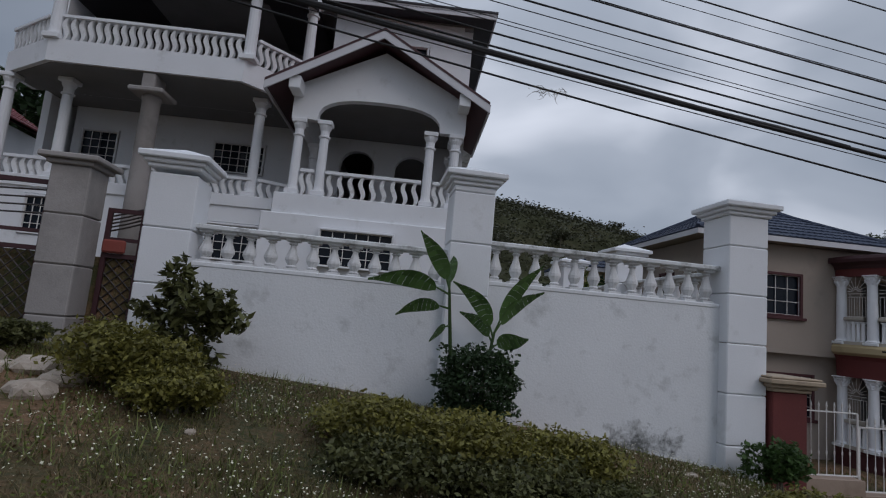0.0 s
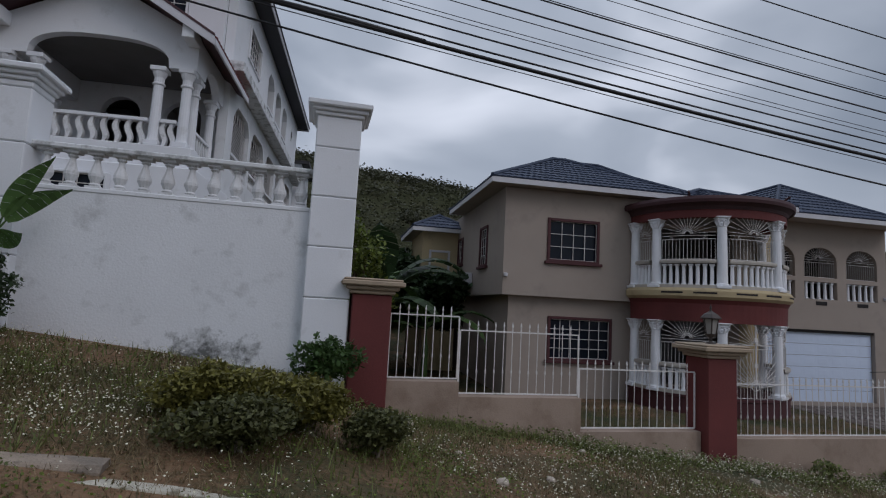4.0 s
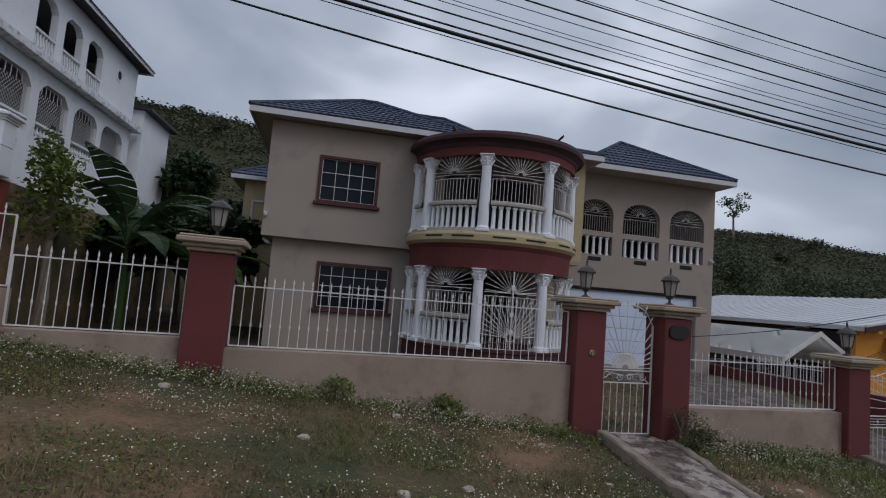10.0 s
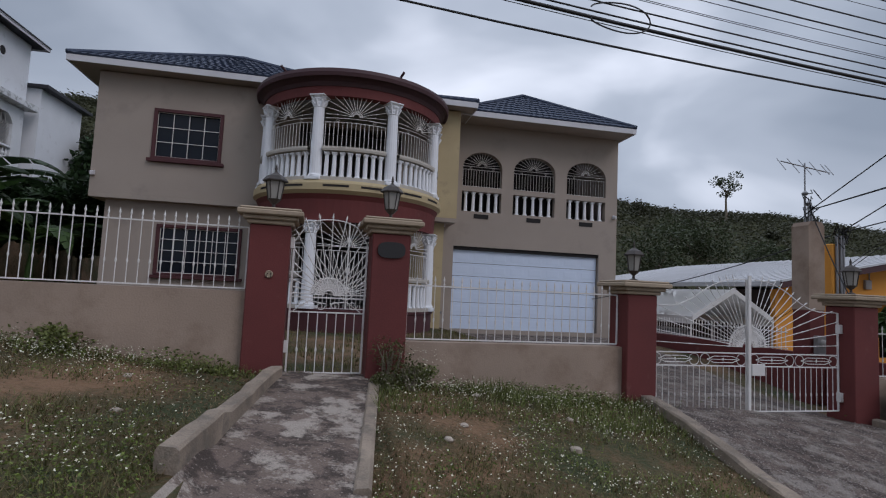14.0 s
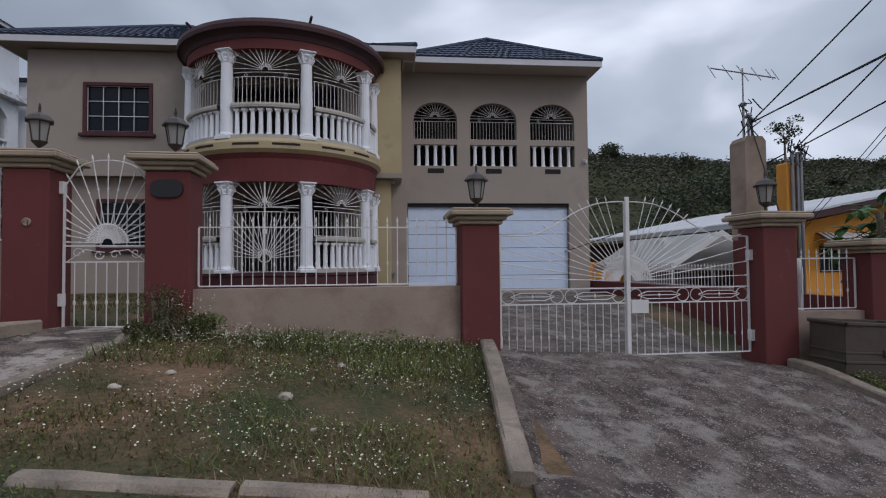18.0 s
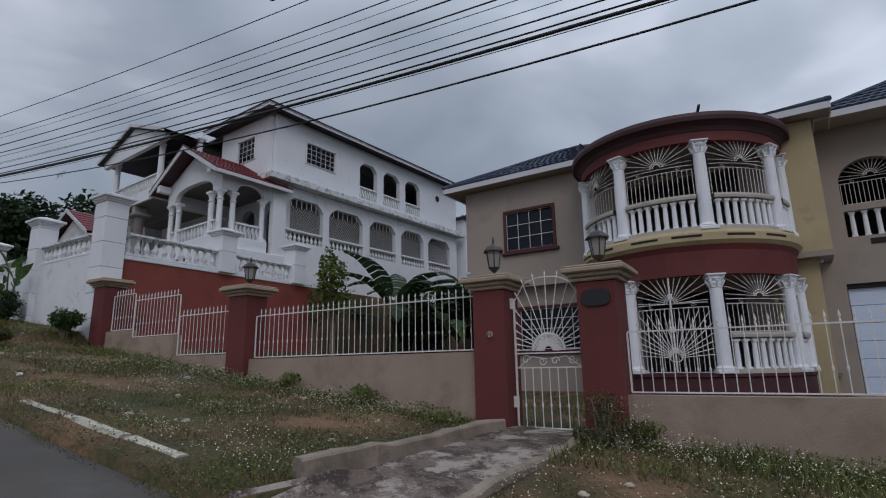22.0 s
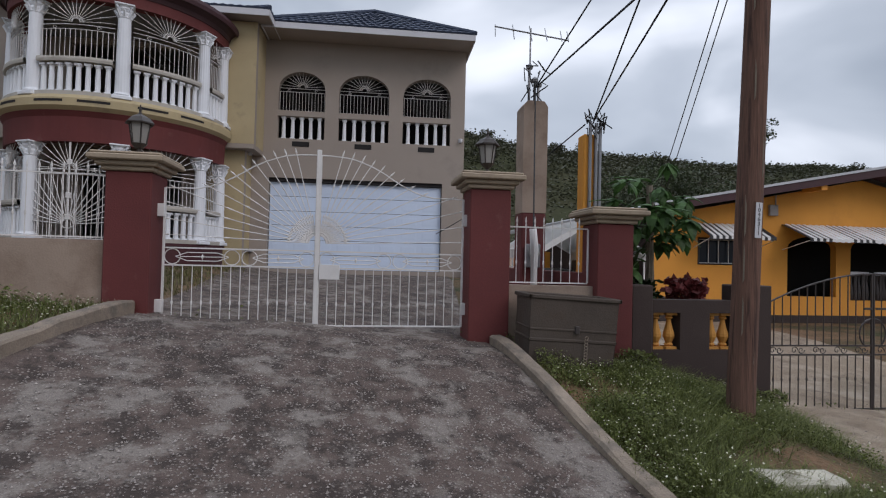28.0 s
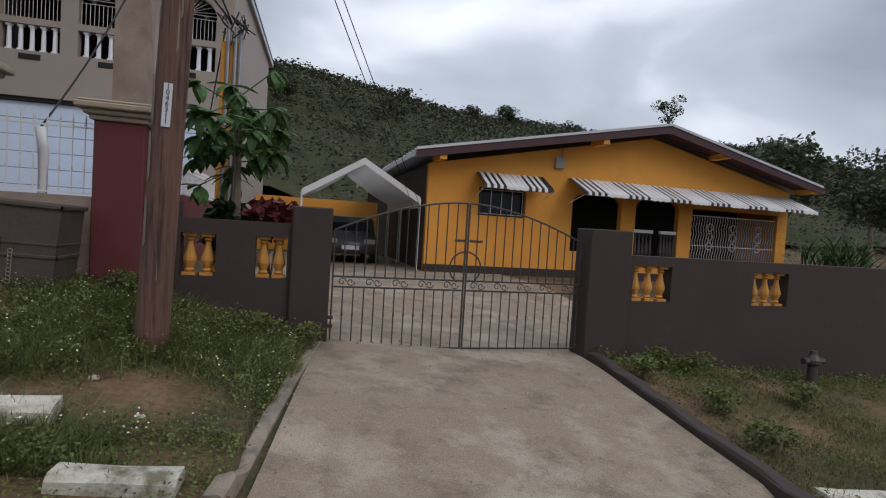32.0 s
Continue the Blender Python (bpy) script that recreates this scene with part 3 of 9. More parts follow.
for lx, ly, ln, hh, ang, mat_k in ((8.95, 2.5, 0.55, 0.11, 0, "kerb_white"), (2.35, 2.9, 0.72, 0.14, -1, "kerb"), (3.1, 2.86, 0.72, 0.15, 1, "kerb"), (26.76, 2.66, 0.58, 0.19, -3, "kerb_white"), (26.0, 2.68, 0.44, 0.15, -3, "kerb_white"), (25.2, 2.68, 0.44, 0.13, 2, "kerb_white"), (31.7, 2.75, 0.8, 0.14, -4, "kerb_white")):
    part("kerb_stone", kerb_stone(ln, hh, 0.19, int(lx * 7)), M[mat_k], kerb_run, at=Matrix.Translation((lx, ly, road_z(lx))) @ Matrix.Rotation(radians(5), 4, "Y") @ Matrix.Rotation(radians(ang), 4, "Z"))

# garden path to the small gate, with low edge walls


def lerp(a, b, u):
    return a + (b - a) * u


def side_slab(name, near, far, y0, y1, lift, mat, label, category, thick=0.07, steps=12, cross=8, zf=ground_z):
    """A slab between two edges that run from the road to the fence: near and far are the x pairs at y0 and y1."""
    vs, fs = [], []
    for j in range(steps + 1):
        u = j / steps
        y = lerp(y0, y1, u)
        for k in range(cross + 1):
            x = lerp(lerp(near[0], far[0], u), lerp(near[1], far[1], u), k / cross)
            vs.append((x, y, zf(x, y) + lift))
    w = cross + 1
    base = len(vs)
    vs += [(x, y, z - thick) for x, y, z in vs]
    for j in range(steps):
        for k in range(cross):
            q = (j * w + k, j * w + k + 1, (j + 1) * w + k + 1, (j + 1) * w + k)
            fs += [q, tuple(base + v for v in q[::-1])]
        for k in (0, cross):
            q = (j * w + k, (j + 1) * w + k, base + (j + 1) * w + k, base + j * w + k)
            fs.append(q[::-1] if k else q)
    for j in (0, steps):
        for k in range(cross):
            q = (j * w + k, j * w + k + 1, base + j * w + k + 1, base + j * w + k)
            fs.append(q if j == 0 else q[::-1])
    return tagged(new(name, raw(name, vs, fs, mat)), label, category, kind="structure")


def edge_wall(name, a, b, w, h, mat, label, zf=ground_z, sink=0.25, rough=0.012):
    """A low edging wall from a to b (x, y), following the ground."""
    bm = B()
    n = 14
    d = Vector((b[0] - a[0], b[1] - a[1])).normalized()
    nrm = Vector((-d.y, d.x))
    rows = []
    for i in range(n + 1):
        u = i / n
        x, y = lerp(a[0], b[0], u), lerp(a[1], b[1], u)
        z = zf(x, y)
        hh = (h[0] + (h[1] - h[0]) * u if isinstance(h, tuple) else h) + random.uniform(-rough, rough)
        c = 0.02
        row = []
        for off, zz in ((-w / 2, z - sink), (-w / 2, z + hh - c), (-w / 2 + c, z + hh), (w / 2 - c, z + hh + random.uniform(-rough, rough)), (w / 2, z + hh - c), (w / 2, z - sink)):
            row.append(bm.verts.new((x + nrm.x * off, y + nrm.y * off, zz)))
        rows.append(row)
    for p, q in zip(rows, rows[1:]):
        for k in range(5):
            bm.faces.new((p[k], q[k], q[k + 1], p[k + 1]))
    bm.faces.new(rows[0])
    bm.faces.new(rows[-1][::-1])
    bmesh.ops.recalc_face_normals(bm, faces=bm.faces[:])
    return solo(name, bm, mat, label, "edging", kind="structure")


side_slab("garden_path", (15.42, 16.56), (15.9, 16.95), 2.25, 6.2, 0.03, M["path"], "stained concrete path from road to small gate", "path")
edge_wall("path_edge_1", (15.42, 2.9), (15.86, 5.8), 0.14, 0.15, M["kerb"], "crumbling concrete edge wall beside the garden path")
edge_wall("path_edge_2", (16.6, 3.0), (16.98, 5.8), 0.12, 0.07, M["kerb"], "low worn concrete edge of the garden path")
side_slab("driveway", (20.22, 25.12), (20.8, 24.5), 2.3, 6.05, 0.03, M["drive"], "dark gravelly concrete driveway sloping up to the gate", "driveway", cross=14)
side_slab("house_drive", (20.6, 24.4), (19.9, 25.6), 6.1, 15.6, 0.02, M["drive"], "stained concrete drive behind the gate", "driveway", cross=10)
edge_wall("drive_edge_1", (20.25, 2.85), (20.68, 5.85), 0.16, (0.1, 0.16), M["kerb"], "chipped concrete kerb edging the driveway and grass")
edge_wall("drive_edge_2", (25.1, 2.75), (24.62, 5.85), 0.15, (0.1, 0.14), M["kerb"], "pale concrete kerb edging the driveway and weeds")
side_slab("pale_drive", (27.6, 31.2), (28.2, 31.5), 2.25, 6.2, 0.03, M["pale_drive"], "pale stained concrete drive to the brown gate", "driveway", cross=12)
side_slab("orange_yard", (26.9, 33.5), (27.0, 33.5), 6.2, 20.0, 0.02, M["pale_drive"], "pale concrete yard behind the brown gate", "yard", cross=10)
edge_wall("pale_drive_edge_1", (27.52, 2.6), (28.12, 5.9), 0.11, 0.035, M["kerb"], "low crumbling concrete edge of the pale drive", rough=0.018)
edge_wall("pale_drive_edge_2", (31.3, 2.5), (31.6, 5.9), 0.15, 0.11, M["dark_wall"], "dark brown painted edge wall beside the pale drive")

# ---- baluster kinds ----


def vase_mesh(name, mat, h, r, seg=10):
    bm = B()
    box(bm, -r, -r, 0, r, r, 0.07 * h)
    box(bm, -r, -r, 0.93 * h, r, r, h)
    lathe(bm, [(0.55 * r, 0.07 * h), (0.8 * r, 0.12 * h), (0.55 * r, 0.17 * h), (0.75 * r, 0.24 * h), (1.0 * r, 0.34 * h), (0.98 * r, 0.42 * h), (0.7 * r, 0.56 * h), (0.45 * r, 0.72 * h), (0.4 * r, 0.8 * h), (0.7 * r, 0.85 * h), (0.5 * r, 0.89 * h), (0.7 * r, 0.93 * h)], seg)
    return mesh_of(name, bm, mat, False)


def post_mesh(name, mat, h, r, seg=8):
    bm = B()
    box(bm, -r * 1.1, -r * 1.1, 0, r * 1.1, r * 1.1, 0.06 * h)
    box(bm, -r * 1.15, -r * 1.15, 0.93 * h, r * 1.15, r * 1.15, h)
    lathe(bm, [(r, 0.06 * h), (1.0 * r, 0.1 * h), (0.95 * r, 0.5 * h), (0.82 * r, 0.86 * h), (1.05 * r, 0.9 * h), (0.9 * r, 0.93 * h)], seg)
    return mesh_of(name, bm, mat, False)


def s_mesh(name, mat, h, w, t=0.05):
    """A flat baluster whose outline curves like an S."""
    bm = B()
    n = 9
    left, right = [], []
    for i in range(n + 1):
        u = i / n
        sway = 0.045 * math.sin(2 * math.pi * u) * (h / 0.55)
        ww = w * (0.25 + 0.17 * math.sin(math.pi * u) ** 2)
        left.append((sway - ww, u * h))
        right.append((sway + ww, u * h))
    prism(bm, left + right[::-1], -t, t, "y")
    return mesh_of(name, bm, mat)


BAL_VASE = vase_mesh("baluster", M["white_baluster"], 0.44, 0.08)
BAL_POST = post_mesh("baluster", M["white_bright"], 0.62, 0.055)
BAL_POST_LOW = post_mesh("baluster", M["white_bright"], 0.60, 0.055)
BAL_S = s_mesh("baluster", M["white_baluster"], 0.52, 0.14)
BAL_ORANGE = vase_mesh("baluster", M["orange_bal"], 0.44, 0.07)

# ---- front fence of the beige house ----


def moulded_cap(bm, cx, cy, z, half, steps, mi=0):
    """A stack of square mouldings: (height, overhang) from below."""
    for hgt, over in steps:
        box(bm, cx - half - over, cy - half - over, z, cx + half + over, cy + half + over, z + hgt, 0.012, mi)
        z += hgt
    return z


CAP_STEPS = [(0.05, 0.035), (0.05, 0.08), (0.06, 0.14), (0.03, 0.115)]
PIL_Y = 6.13


def carriage_lamp(at, label):
    """A bronze lantern on a short stem."""
    lamp = thing("lantern", label, "lantern", "lanterns on the gate pillars", at=at)
    bm = B()
    lathe(bm, [(0.075, 0), (0.06, 0.02), (0.02, 0.04), (0.018, 0.08), (0.045, 0.1), (0.085, 0.145)], 8)
    part("base", bm, M["lamp_metal"], lamp)
    bm = B()
    lathe(bm, [(0.07, 0.145), (0.105, 0.36)], 6)
    part("glass", bm, M["lamp_glass"], lamp, "cloudy lantern glass")
    for i in range(6):
        a = 2 * math.pi * i / 6
        bm = B()
        rod(bm, (0.074 * math.cos(a), 0.074 * math.sin(a), 0.145), (0.109 * math.cos(a), 0.109 * math.sin(a), 0.36), 0.008, 4)
        part("bar", bm, M["lamp_metal"], lamp)
    bm = B()
    lathe(bm, [(0.15, 0.36), (0.152, 0.375), (0.1, 0.43), (0.045, 0.46), (0.02, 0.475), (0.012, 0.5), (0.018, 0.515), (0.006, 0.575)], 6)
    part("roof", bm, M["lamp_metal"], lamp)
    return lamp


def gate_pillar(x0, x1, z0, ztop, lamp=True, plaque=False, label="maroon pillar with a stepped cream cap"):
    half = (x1 - x0) / 2
    cx = (x0 + x1) / 2
    cy = PIL_Y + 0.0
    p = thing("gate_pillar", label, "pillar", "pillars of the front fence")
    bm = B()
    box(bm, cx - half, cy - half, z0 - 0.5, cx + half, cy + half, ztop, 0.012)
    part("shaft", bm, M["maroon"], p)
    bm = B()
    z = moulded_cap(bm, cx, cy, ztop + 0.002, half, CAP_STEPS)
    part("cap", bm, M["cap"], p, "stepped cream-brown cap")
    if plaque:
        bm = B()
        n = 24
        box_pts = [(cx + 0.17 * abs(math.cos(a)) ** 0.7 * (1 if math.cos(a) > 0 else -1), ztop - 0.2 + 0.1 * abs(math.sin(a)) ** 0.7 * (1 if math.sin(a) > 0 else -1)) for a in (2 * math.pi * i / n for i in range(n))]
        prism(bm, box_pts, cy - half - 0.03, cy - half - 0.003, "y")
        part("plaque", bm, M["plaque"], p, "black oval name plaque")
    if lamp:
        carriage_lamp(Matrix.Translation((cx, cy, z)), "dark bronze lantern on a pillar cap")
    return p


gate_pillar(5.38, 5.86, -0.4, 1.04, lamp=False)
gate_pillar(10.36, 10.84, -1.1, 0.42)
gate_pillar(15.45, 15.91, -1.7, 0.08)
gate_pillar(16.88, 17.35, -1.8, 0.07, plaque=True, label="maroon pillar with a black plaque and cream cap")
gate_pillar(20.40, 20.86, -2.1, -0.52)
gate_pillar(24.30, 24.78, -2.5, -0.54)
gate_pillar(25.86, 26.32, -2.7, -0.89, lamp=False)


def spear_bar_mesh(name, h, rad=0.0056, knuckle=(0.14,), mat=None):
    """An upright square bar with a spear tip and a twisted knuckle."""
    bm = B()
    prof = [(rad, 0.0)]
    for k in knuckle:
        prof += [(rad, k - 0.03), (rad * 2.1, k - 0.012), (rad * 2.1, k + 0.012), (rad, k + 0.03)]
    prof += [(rad, h - 0.13), (rad * 2.2, h - 0.11), (rad * 1.0, h - 0.085), (rad * 2.4, h - 0.055), (rad * 0.3, h)]
    lathe(bm, prof, 5)
    return mesh_of(name, bm, mat or M["metal_white"])


def fence_wall(name, x0, x1, top):
    bm = B()
    n = 10
    lo = [(lerp(x0, x1, i / n), fence_z(lerp(x0, x1, i / n)) - 0.5) for i in range(n + 1)]
    prism(bm, [(x1, top), (x0, top)] + lo, FENCE_Y, FENCE_Y + 0.2, "y")
    return solo(name, bm, M["fence_wall"], "unpainted rendered low wall of the front fence", "wall", kind="structure")


def fence_panel(x0, x1, bottom, top, mat="metal_white", label="white iron fence panel with spear-tipped bars", gap=0.118):
    f = thing("fence_panel", label, "fence", "iron panels of the front fence")
    y = FENCE_Y + 0.1
    h = top - bottom
    for z in (bottom, top - 0.13):
        bm = B()
        box(bm, x0, y - 0.009, z - 0.008, x1, y + 0.009, z + 0.008)
        part("rail", bm, M[mat], f)
    for x in (x0, x1):
        bm = B()
        box(bm, x - 0.009, y - 0.0095, bottom + 0.008, x + 0.009, y + 0.0095, top - 0.138)
        part("post", bm, M[mat], f)
    me = spear_bar_mesh("bar", h, knuckle=(h * 0.3,), mat=M[mat])
    n = max(2, round((x1 - x0) / gap))
    for i in range(1, n):
        part("bar", me, None, f, at=Matrix.Translation((lerp(x0, x1, i / n), y, bottom)))
    return f


FENCES = [(5.88, 6.80, 0.03, 0.95), (6.80, 8.50, -0.15, 0.78), (8.50, 10.33, -0.58, 0.33), (10.86, 15.43, -0.68, 0.18), (17.37, 20.38, -1.22, -0.41), (24.80, 25.84, -1.62, -0.82)]
for i, (x0, x1, zb, zt) in enumerate(FENCES):
    fence_wall("fence_wall_%d" % (i + 1), x0 - (0.02 if i in (0, 3, 4, 5) else 0), x1 + (0.02 if i > 1 else -0.002), zb - 0.03)
    fence_panel(x0 + 0.01, x1 - 0.01, zb, zt)


# sunburst gates


def arc(cx, cz, r, a0, a1, n=16, y=0.0):
    return [(cx + r * math.cos(lerp(a0, a1, i / n)), y, cz + r * math.sin(lerp(a0, a1, i / n))) for i in range(n + 1)]


def scroll(bm, cx, cz, r, turn, y=0.0, rad=0.006):
    pts = []
    for i in range(19):
        u = i / 18
        a = turn * (math.pi * 2.2 * u)
        rr = r * (1 - 0.75 * u)
        pts.append((cx + rr * math.cos(a), y, cz + rr * math.sin(a)))
    tube(bm, pts, rad, 4)


def sun_gate_leaf(parent, x0, x1, y, zb, z1, z2, hub, top_curve, rays, a_range, rad=0.008, ring=(0.15, 0.34), mat="metal_white", bars=7):
    """One leaf: frame, upright bars below, a band of scrolls and a sunburst above."""
    mt = M[mat]

    def P(name, fn):
        bm = B()
        fn(bm)
        part(name, bm, mt, parent)
    for x in (x0, x1):
        zt = top_curve(x)
        P("stile", lambda bm, x=x, zt=zt: box(bm, x - 0.011, y - 0.011, zb, x + 0.011, y + 0.011, zt))
    for z in (zb, z1, z2):
        P("rail", lambda bm, z=z: box(bm, x0, y - 0.009, z - 0.008, x1, y + 0.009, z + 0.008))
    n = 14
    P("top_rail", lambda bm: tube(bm, [(lerp(x0, x1, i / n), y, top_curve(lerp(x0, x1, i / n))) for i in range(n + 1)], 0.008, 5))
    for i in range(1, bars + 1):
        x = lerp(x0, x1, i / (bars + 1))
        me_b = B()
        h = z1 - zb
        lathe(me_b, [(rad, 0), (rad, h * 0.33), (rad * 2.1, h * 0.36), (rad * 2.1, h * 0.39), (rad, h * 0.42), (rad, h)], 5)
        part("bar", me_b, mt, parent, at=Matrix.Translation((x, y, zb)))
    zc, r = (z1 + z2) / 2, (z2 - z1) * 0.44
    if x1 - x0 > 1.2:
        # rings at each end of long pointed loops
        for i in range(2):
            a, b = lerp(x0, x1, i / 2), lerp(x0, x1, (i + 1) / 2)

            def link(bm):
                for cx in (a + r + 0.01, b - r - 0.01):
                    tube(bm, arc(cx, zc, r, 0, 2 * math.pi, 16, y), 0.0055, 4)
                p, q = a + 2 * r + 0.02, b - 2 * r - 0.02
                for sg in (-1, 1):
                    tube(bm, [(p - 0.06, y, zc), (p + 0.06, y, zc + sg * r * 0.55), (q - 0.06, y, zc + sg * r * 0.55), (q + 0.06, y, zc)], 0.0055, 4)
                rod(bm, (p, y, zc), (q, y, zc), 0.005, 4)
                lathe(bm, [(0.003, -0.03), (0.016, 0), (0.003, 0.03)], 5, (p + q) / 2, y, zc)
            P("scroll", link)
    else:
        for cx, sg in ((lerp(x0, x1, 0.27), 1), (lerp(x0, x1, 0.73), -1)):
            P("scroll", lambda bm, cx=cx, sg=sg: (scroll(bm, cx - 0.1 * sg, zc + 0.01, r * 0.8, sg, y, 0.0055), scroll(bm, cx + 0.12 * sg, zc - 0.01, r * 0.7, -sg, y, 0.0055), tube(bm, [(cx - 0.2 * sg, y, zc - r), (cx - 0.02 * sg, y, zc + r * 0.6), (cx + 0.18 * sg, y, zc + r * 0.2)], 0.0055, 4)))
    hx, hz = hub
    for i in range(rays):
        a = lerp(a_range[0], a_range[1], i / (rays - 1))
        # ray ends where it meets the top rail or a stile
        s = 0.1
        while s < 3:
            px, pz = hx + s * math.cos(a), hz + s * math.sin(a)
            if px < x0 or px > x1 or pz > top_curve(px):
                break
            s += 0.02
        bmr = B()
        d = Vector((math.cos(a), 0, math.sin(a)))
        q = d.to_track_quat("Z", "Y").to_matrix().to_4x4()
        start = ring[0]
        past = 0.08 if pz > top_curve(min(max(px, x0), x1)) - 0.05 and x0 < px < x1 else 0.0
        ln = max(0.05, s - start + past)
        prof = [(rad, 0), (rad, ln * 0.12), (rad * 2, ln * 0.15), (rad, ln * 0.18), (rad, ln * 0.55), (rad * 2, ln * 0.575), (rad, ln * 0.6), (rad, ln - 0.07), (rad * 2.1, ln - 0.05), (rad * 0.4, ln)]
        if ln < 0.3:
            prof = [(rad, 0), (rad, ln)]
        lathe(bmr, prof, 5)
        part("ray", bmr, mt, parent, at=Matrix.Translation((hx + start * d.x, y, hz + start * d.z)) @ q)
    # short beaded rays between the long ones form a fan round the hub
    fan = 0.33 if x1 - x0 > 1.2 else 0.22
    for i in range(rays - 1):
        a = lerp(a_range[0], a_range[1], (i + 0.5) / (rays - 1))
        d = Vector((math.cos(a), 0, math.sin(a)))
        bmr = B()
        lathe(bmr, [(rad * 0.8, 0), (rad * 0.8, fan - ring[0] - 0.03), (rad * 2.2, fan - ring[0] - 0.012), (rad * 0.5, fan - ring[0] + 0.01)], 5)
        part("short_ray", bmr, mt, parent, at=Matrix.Translation((hx + ring[0] * d.x, y, hz + ring[0] * d.z)) @ d.to_track_quat("Z", "Y").to_matrix().to_4x4())
    for r in ring:
        aa0, aa1 = min(a_range), max(a_range)
        P("ring", lambda bm, r=r: tube(bm, arc(hx, hz, r, aa0, aa1, 14, y), 0.009, 5))


bell = thing("door_bell", "broken black bell socket with loose wires on a pillar", "bell", at=Matrix.Translation((15.7, PIL_Y - 0.232, -0.5)))
bm = B()
lathe(bm, [(0.045, 0.0), (0.045, 0.014), (0.036, 0.02), (0.03, 0.012), (0.004, 0.01)], 14)
bmesh.ops.rotate(bm, matrix=Matrix.Rotation(radians(90), 3, "X"), verts=bm.verts[:])
part("socket", bm, M["cap"], bell)
for sg in (-1, 1):
    bm = B()
    tube(bm, [(0.01 * sg, -0.008, 0), (0.02 * sg, -0.03, 0.012), (0.024 * sg, -0.028, -0.04)], 0.004, 4)
    part("wire", bm, M["cable"], bell)
small_gate = thing("small_gate", "white iron garden gate with a sunburst, shut", "gate")
SG0, SG1 = 15.95, 16.84
sg_top = lambda x: -0.03 + 0.25 * math.sqrt(max(0.0, 1 - ((x - 16.4) / 0.42) ** 2)) if abs(x - 16.4) < 0.31 else 0.139 - (abs(x - 16.4) - 0.31) * 1.6
sun_gate_leaf(small_gate, SG0, SG1, 6.13, -1.66, -0.93, -0.75, (16.4, -0.72), sg_top, 19, (radians(2), radians(178)), ring=(0.06, 0.085), bars=7, rad=0.0066)
bm = B()
for z in (-1.35, -0.1):
    box(bm, 15.9, 6.09, z - 0.07, 15.955, 6.17, z + 0.07, 0.004)
part("hinge", bm, M["metal_white"], small_gate)

drive_gate = thing("drive_gate", "white iron double drive gate with a sunburst, shut", "gate")
GG0, GGM, GG1 = 20.92, 22.57, 24.26
gg_curve = table([(0, -0.205), (0.2, -0.21), (0.37, -0.23), (0.56, -0.29), (0.72, -0.37), (0.86, -0.46), (1.0, -0.54), (1.15, -0.61), (1.3, -0.645), (1.7, -0.65)])
gg_top = lambda x: gg_curve(abs(x - GGM))
for k, (x0, x1, ar) in enumerate(((GG0, GGM - 0.02, (radians(92), radians(178))), (GGM + 0.02, GG1, (radians(2), radians(88))))):
    leaf = part("gate_leaf", B(), M["metal_white"], drive_gate)
    sun_gate_leaf(leaf, x0, x1, 6.13, -2.16, -1.5, -1.31, (GGM, -1.22), gg_top, 15, ar, rad=0.0052, ring=(0.1, 0.13), bars=15)
bm = B()
box(bm, GGM - 0.026, 6.08, -2.16, GGM + 0.026, 6.11, -0.15, 0.005)
part("meeting_post", bm, M["metal_white"], drive_gate)
bm = B()
box(bm, GGM + 0.03, 6.07, -1.63, GGM + 0.26, 6.1, -1.46, 0.004)
part("lock_plate", bm, M["metal_white"], drive_gate)
for x in (GG0 - 0.03, GG1 + 0.03):
    for z in (-1.95, -0.9):
        bm = B()
        box(bm, x - 0.04, 6.08, z - 0.07, x + 0.04, 6.16, z + 0.07, 0.004)
        part("hinge", bm, M["metal_white"], drive_gate)

# ---- shared building helpers ----


def wall_holes(bm, outer, holes, lo, hi, axis="y", mi=0):
    """A wall of true thickness with openings cut through it. Points as in prism()."""
    def put(p, h):
        return {"y": (p[0], h, p[1]), "z": (p[0], p[1], h), "x": (h, p[0], p[1])}[axis]
    made = []
    sides = []
    for h in (lo, hi):
        es = []
        loops = []
        for loop in [outer] + holes:
            vs = [bm.verts.new(put(p, h)) for p in loop]
            loops.append(vs)
            es += [bm.edges.new((vs[i], vs[(i + 1) % len(vs)])) for i in range(len(vs))]
        got = bmesh.ops.triangle_fill(bm, use_beauty=True, use_dissolve=False, edges=es)
        made += [g for g in got["geom"] if isinstance(g, bmesh.types.BMFace)]
        sides.append(loops)
    for a, b in zip(*sides):
        for i in range(len(a)):
            j = (i + 1) % len(a)
            made.append(bm.faces.new((a[i], a[j], b[j], b[i])))
    for f in made:
        f.material_index = mi
    bmesh.ops.recalc_face_normals(bm, faces=made)
    return bm


def rect(x0, z0, x1, z1):
    return [(x0, z0), (x1, z0), (x1, z1), (x0, z1)]


def arched(x0, z0, x1, spring, top, n=10):
    """An opening with a flat-arched head."""
    cx, w, h = (x0 + x1) / 2, (x1 - x0) / 2, top - spring
    return [(x0, z0), (x1, z0)] + [(cx + w * math.cos(math.pi * i / n), spring + h * math.sin(math.pi * i / n)) for i in range(n + 1)]


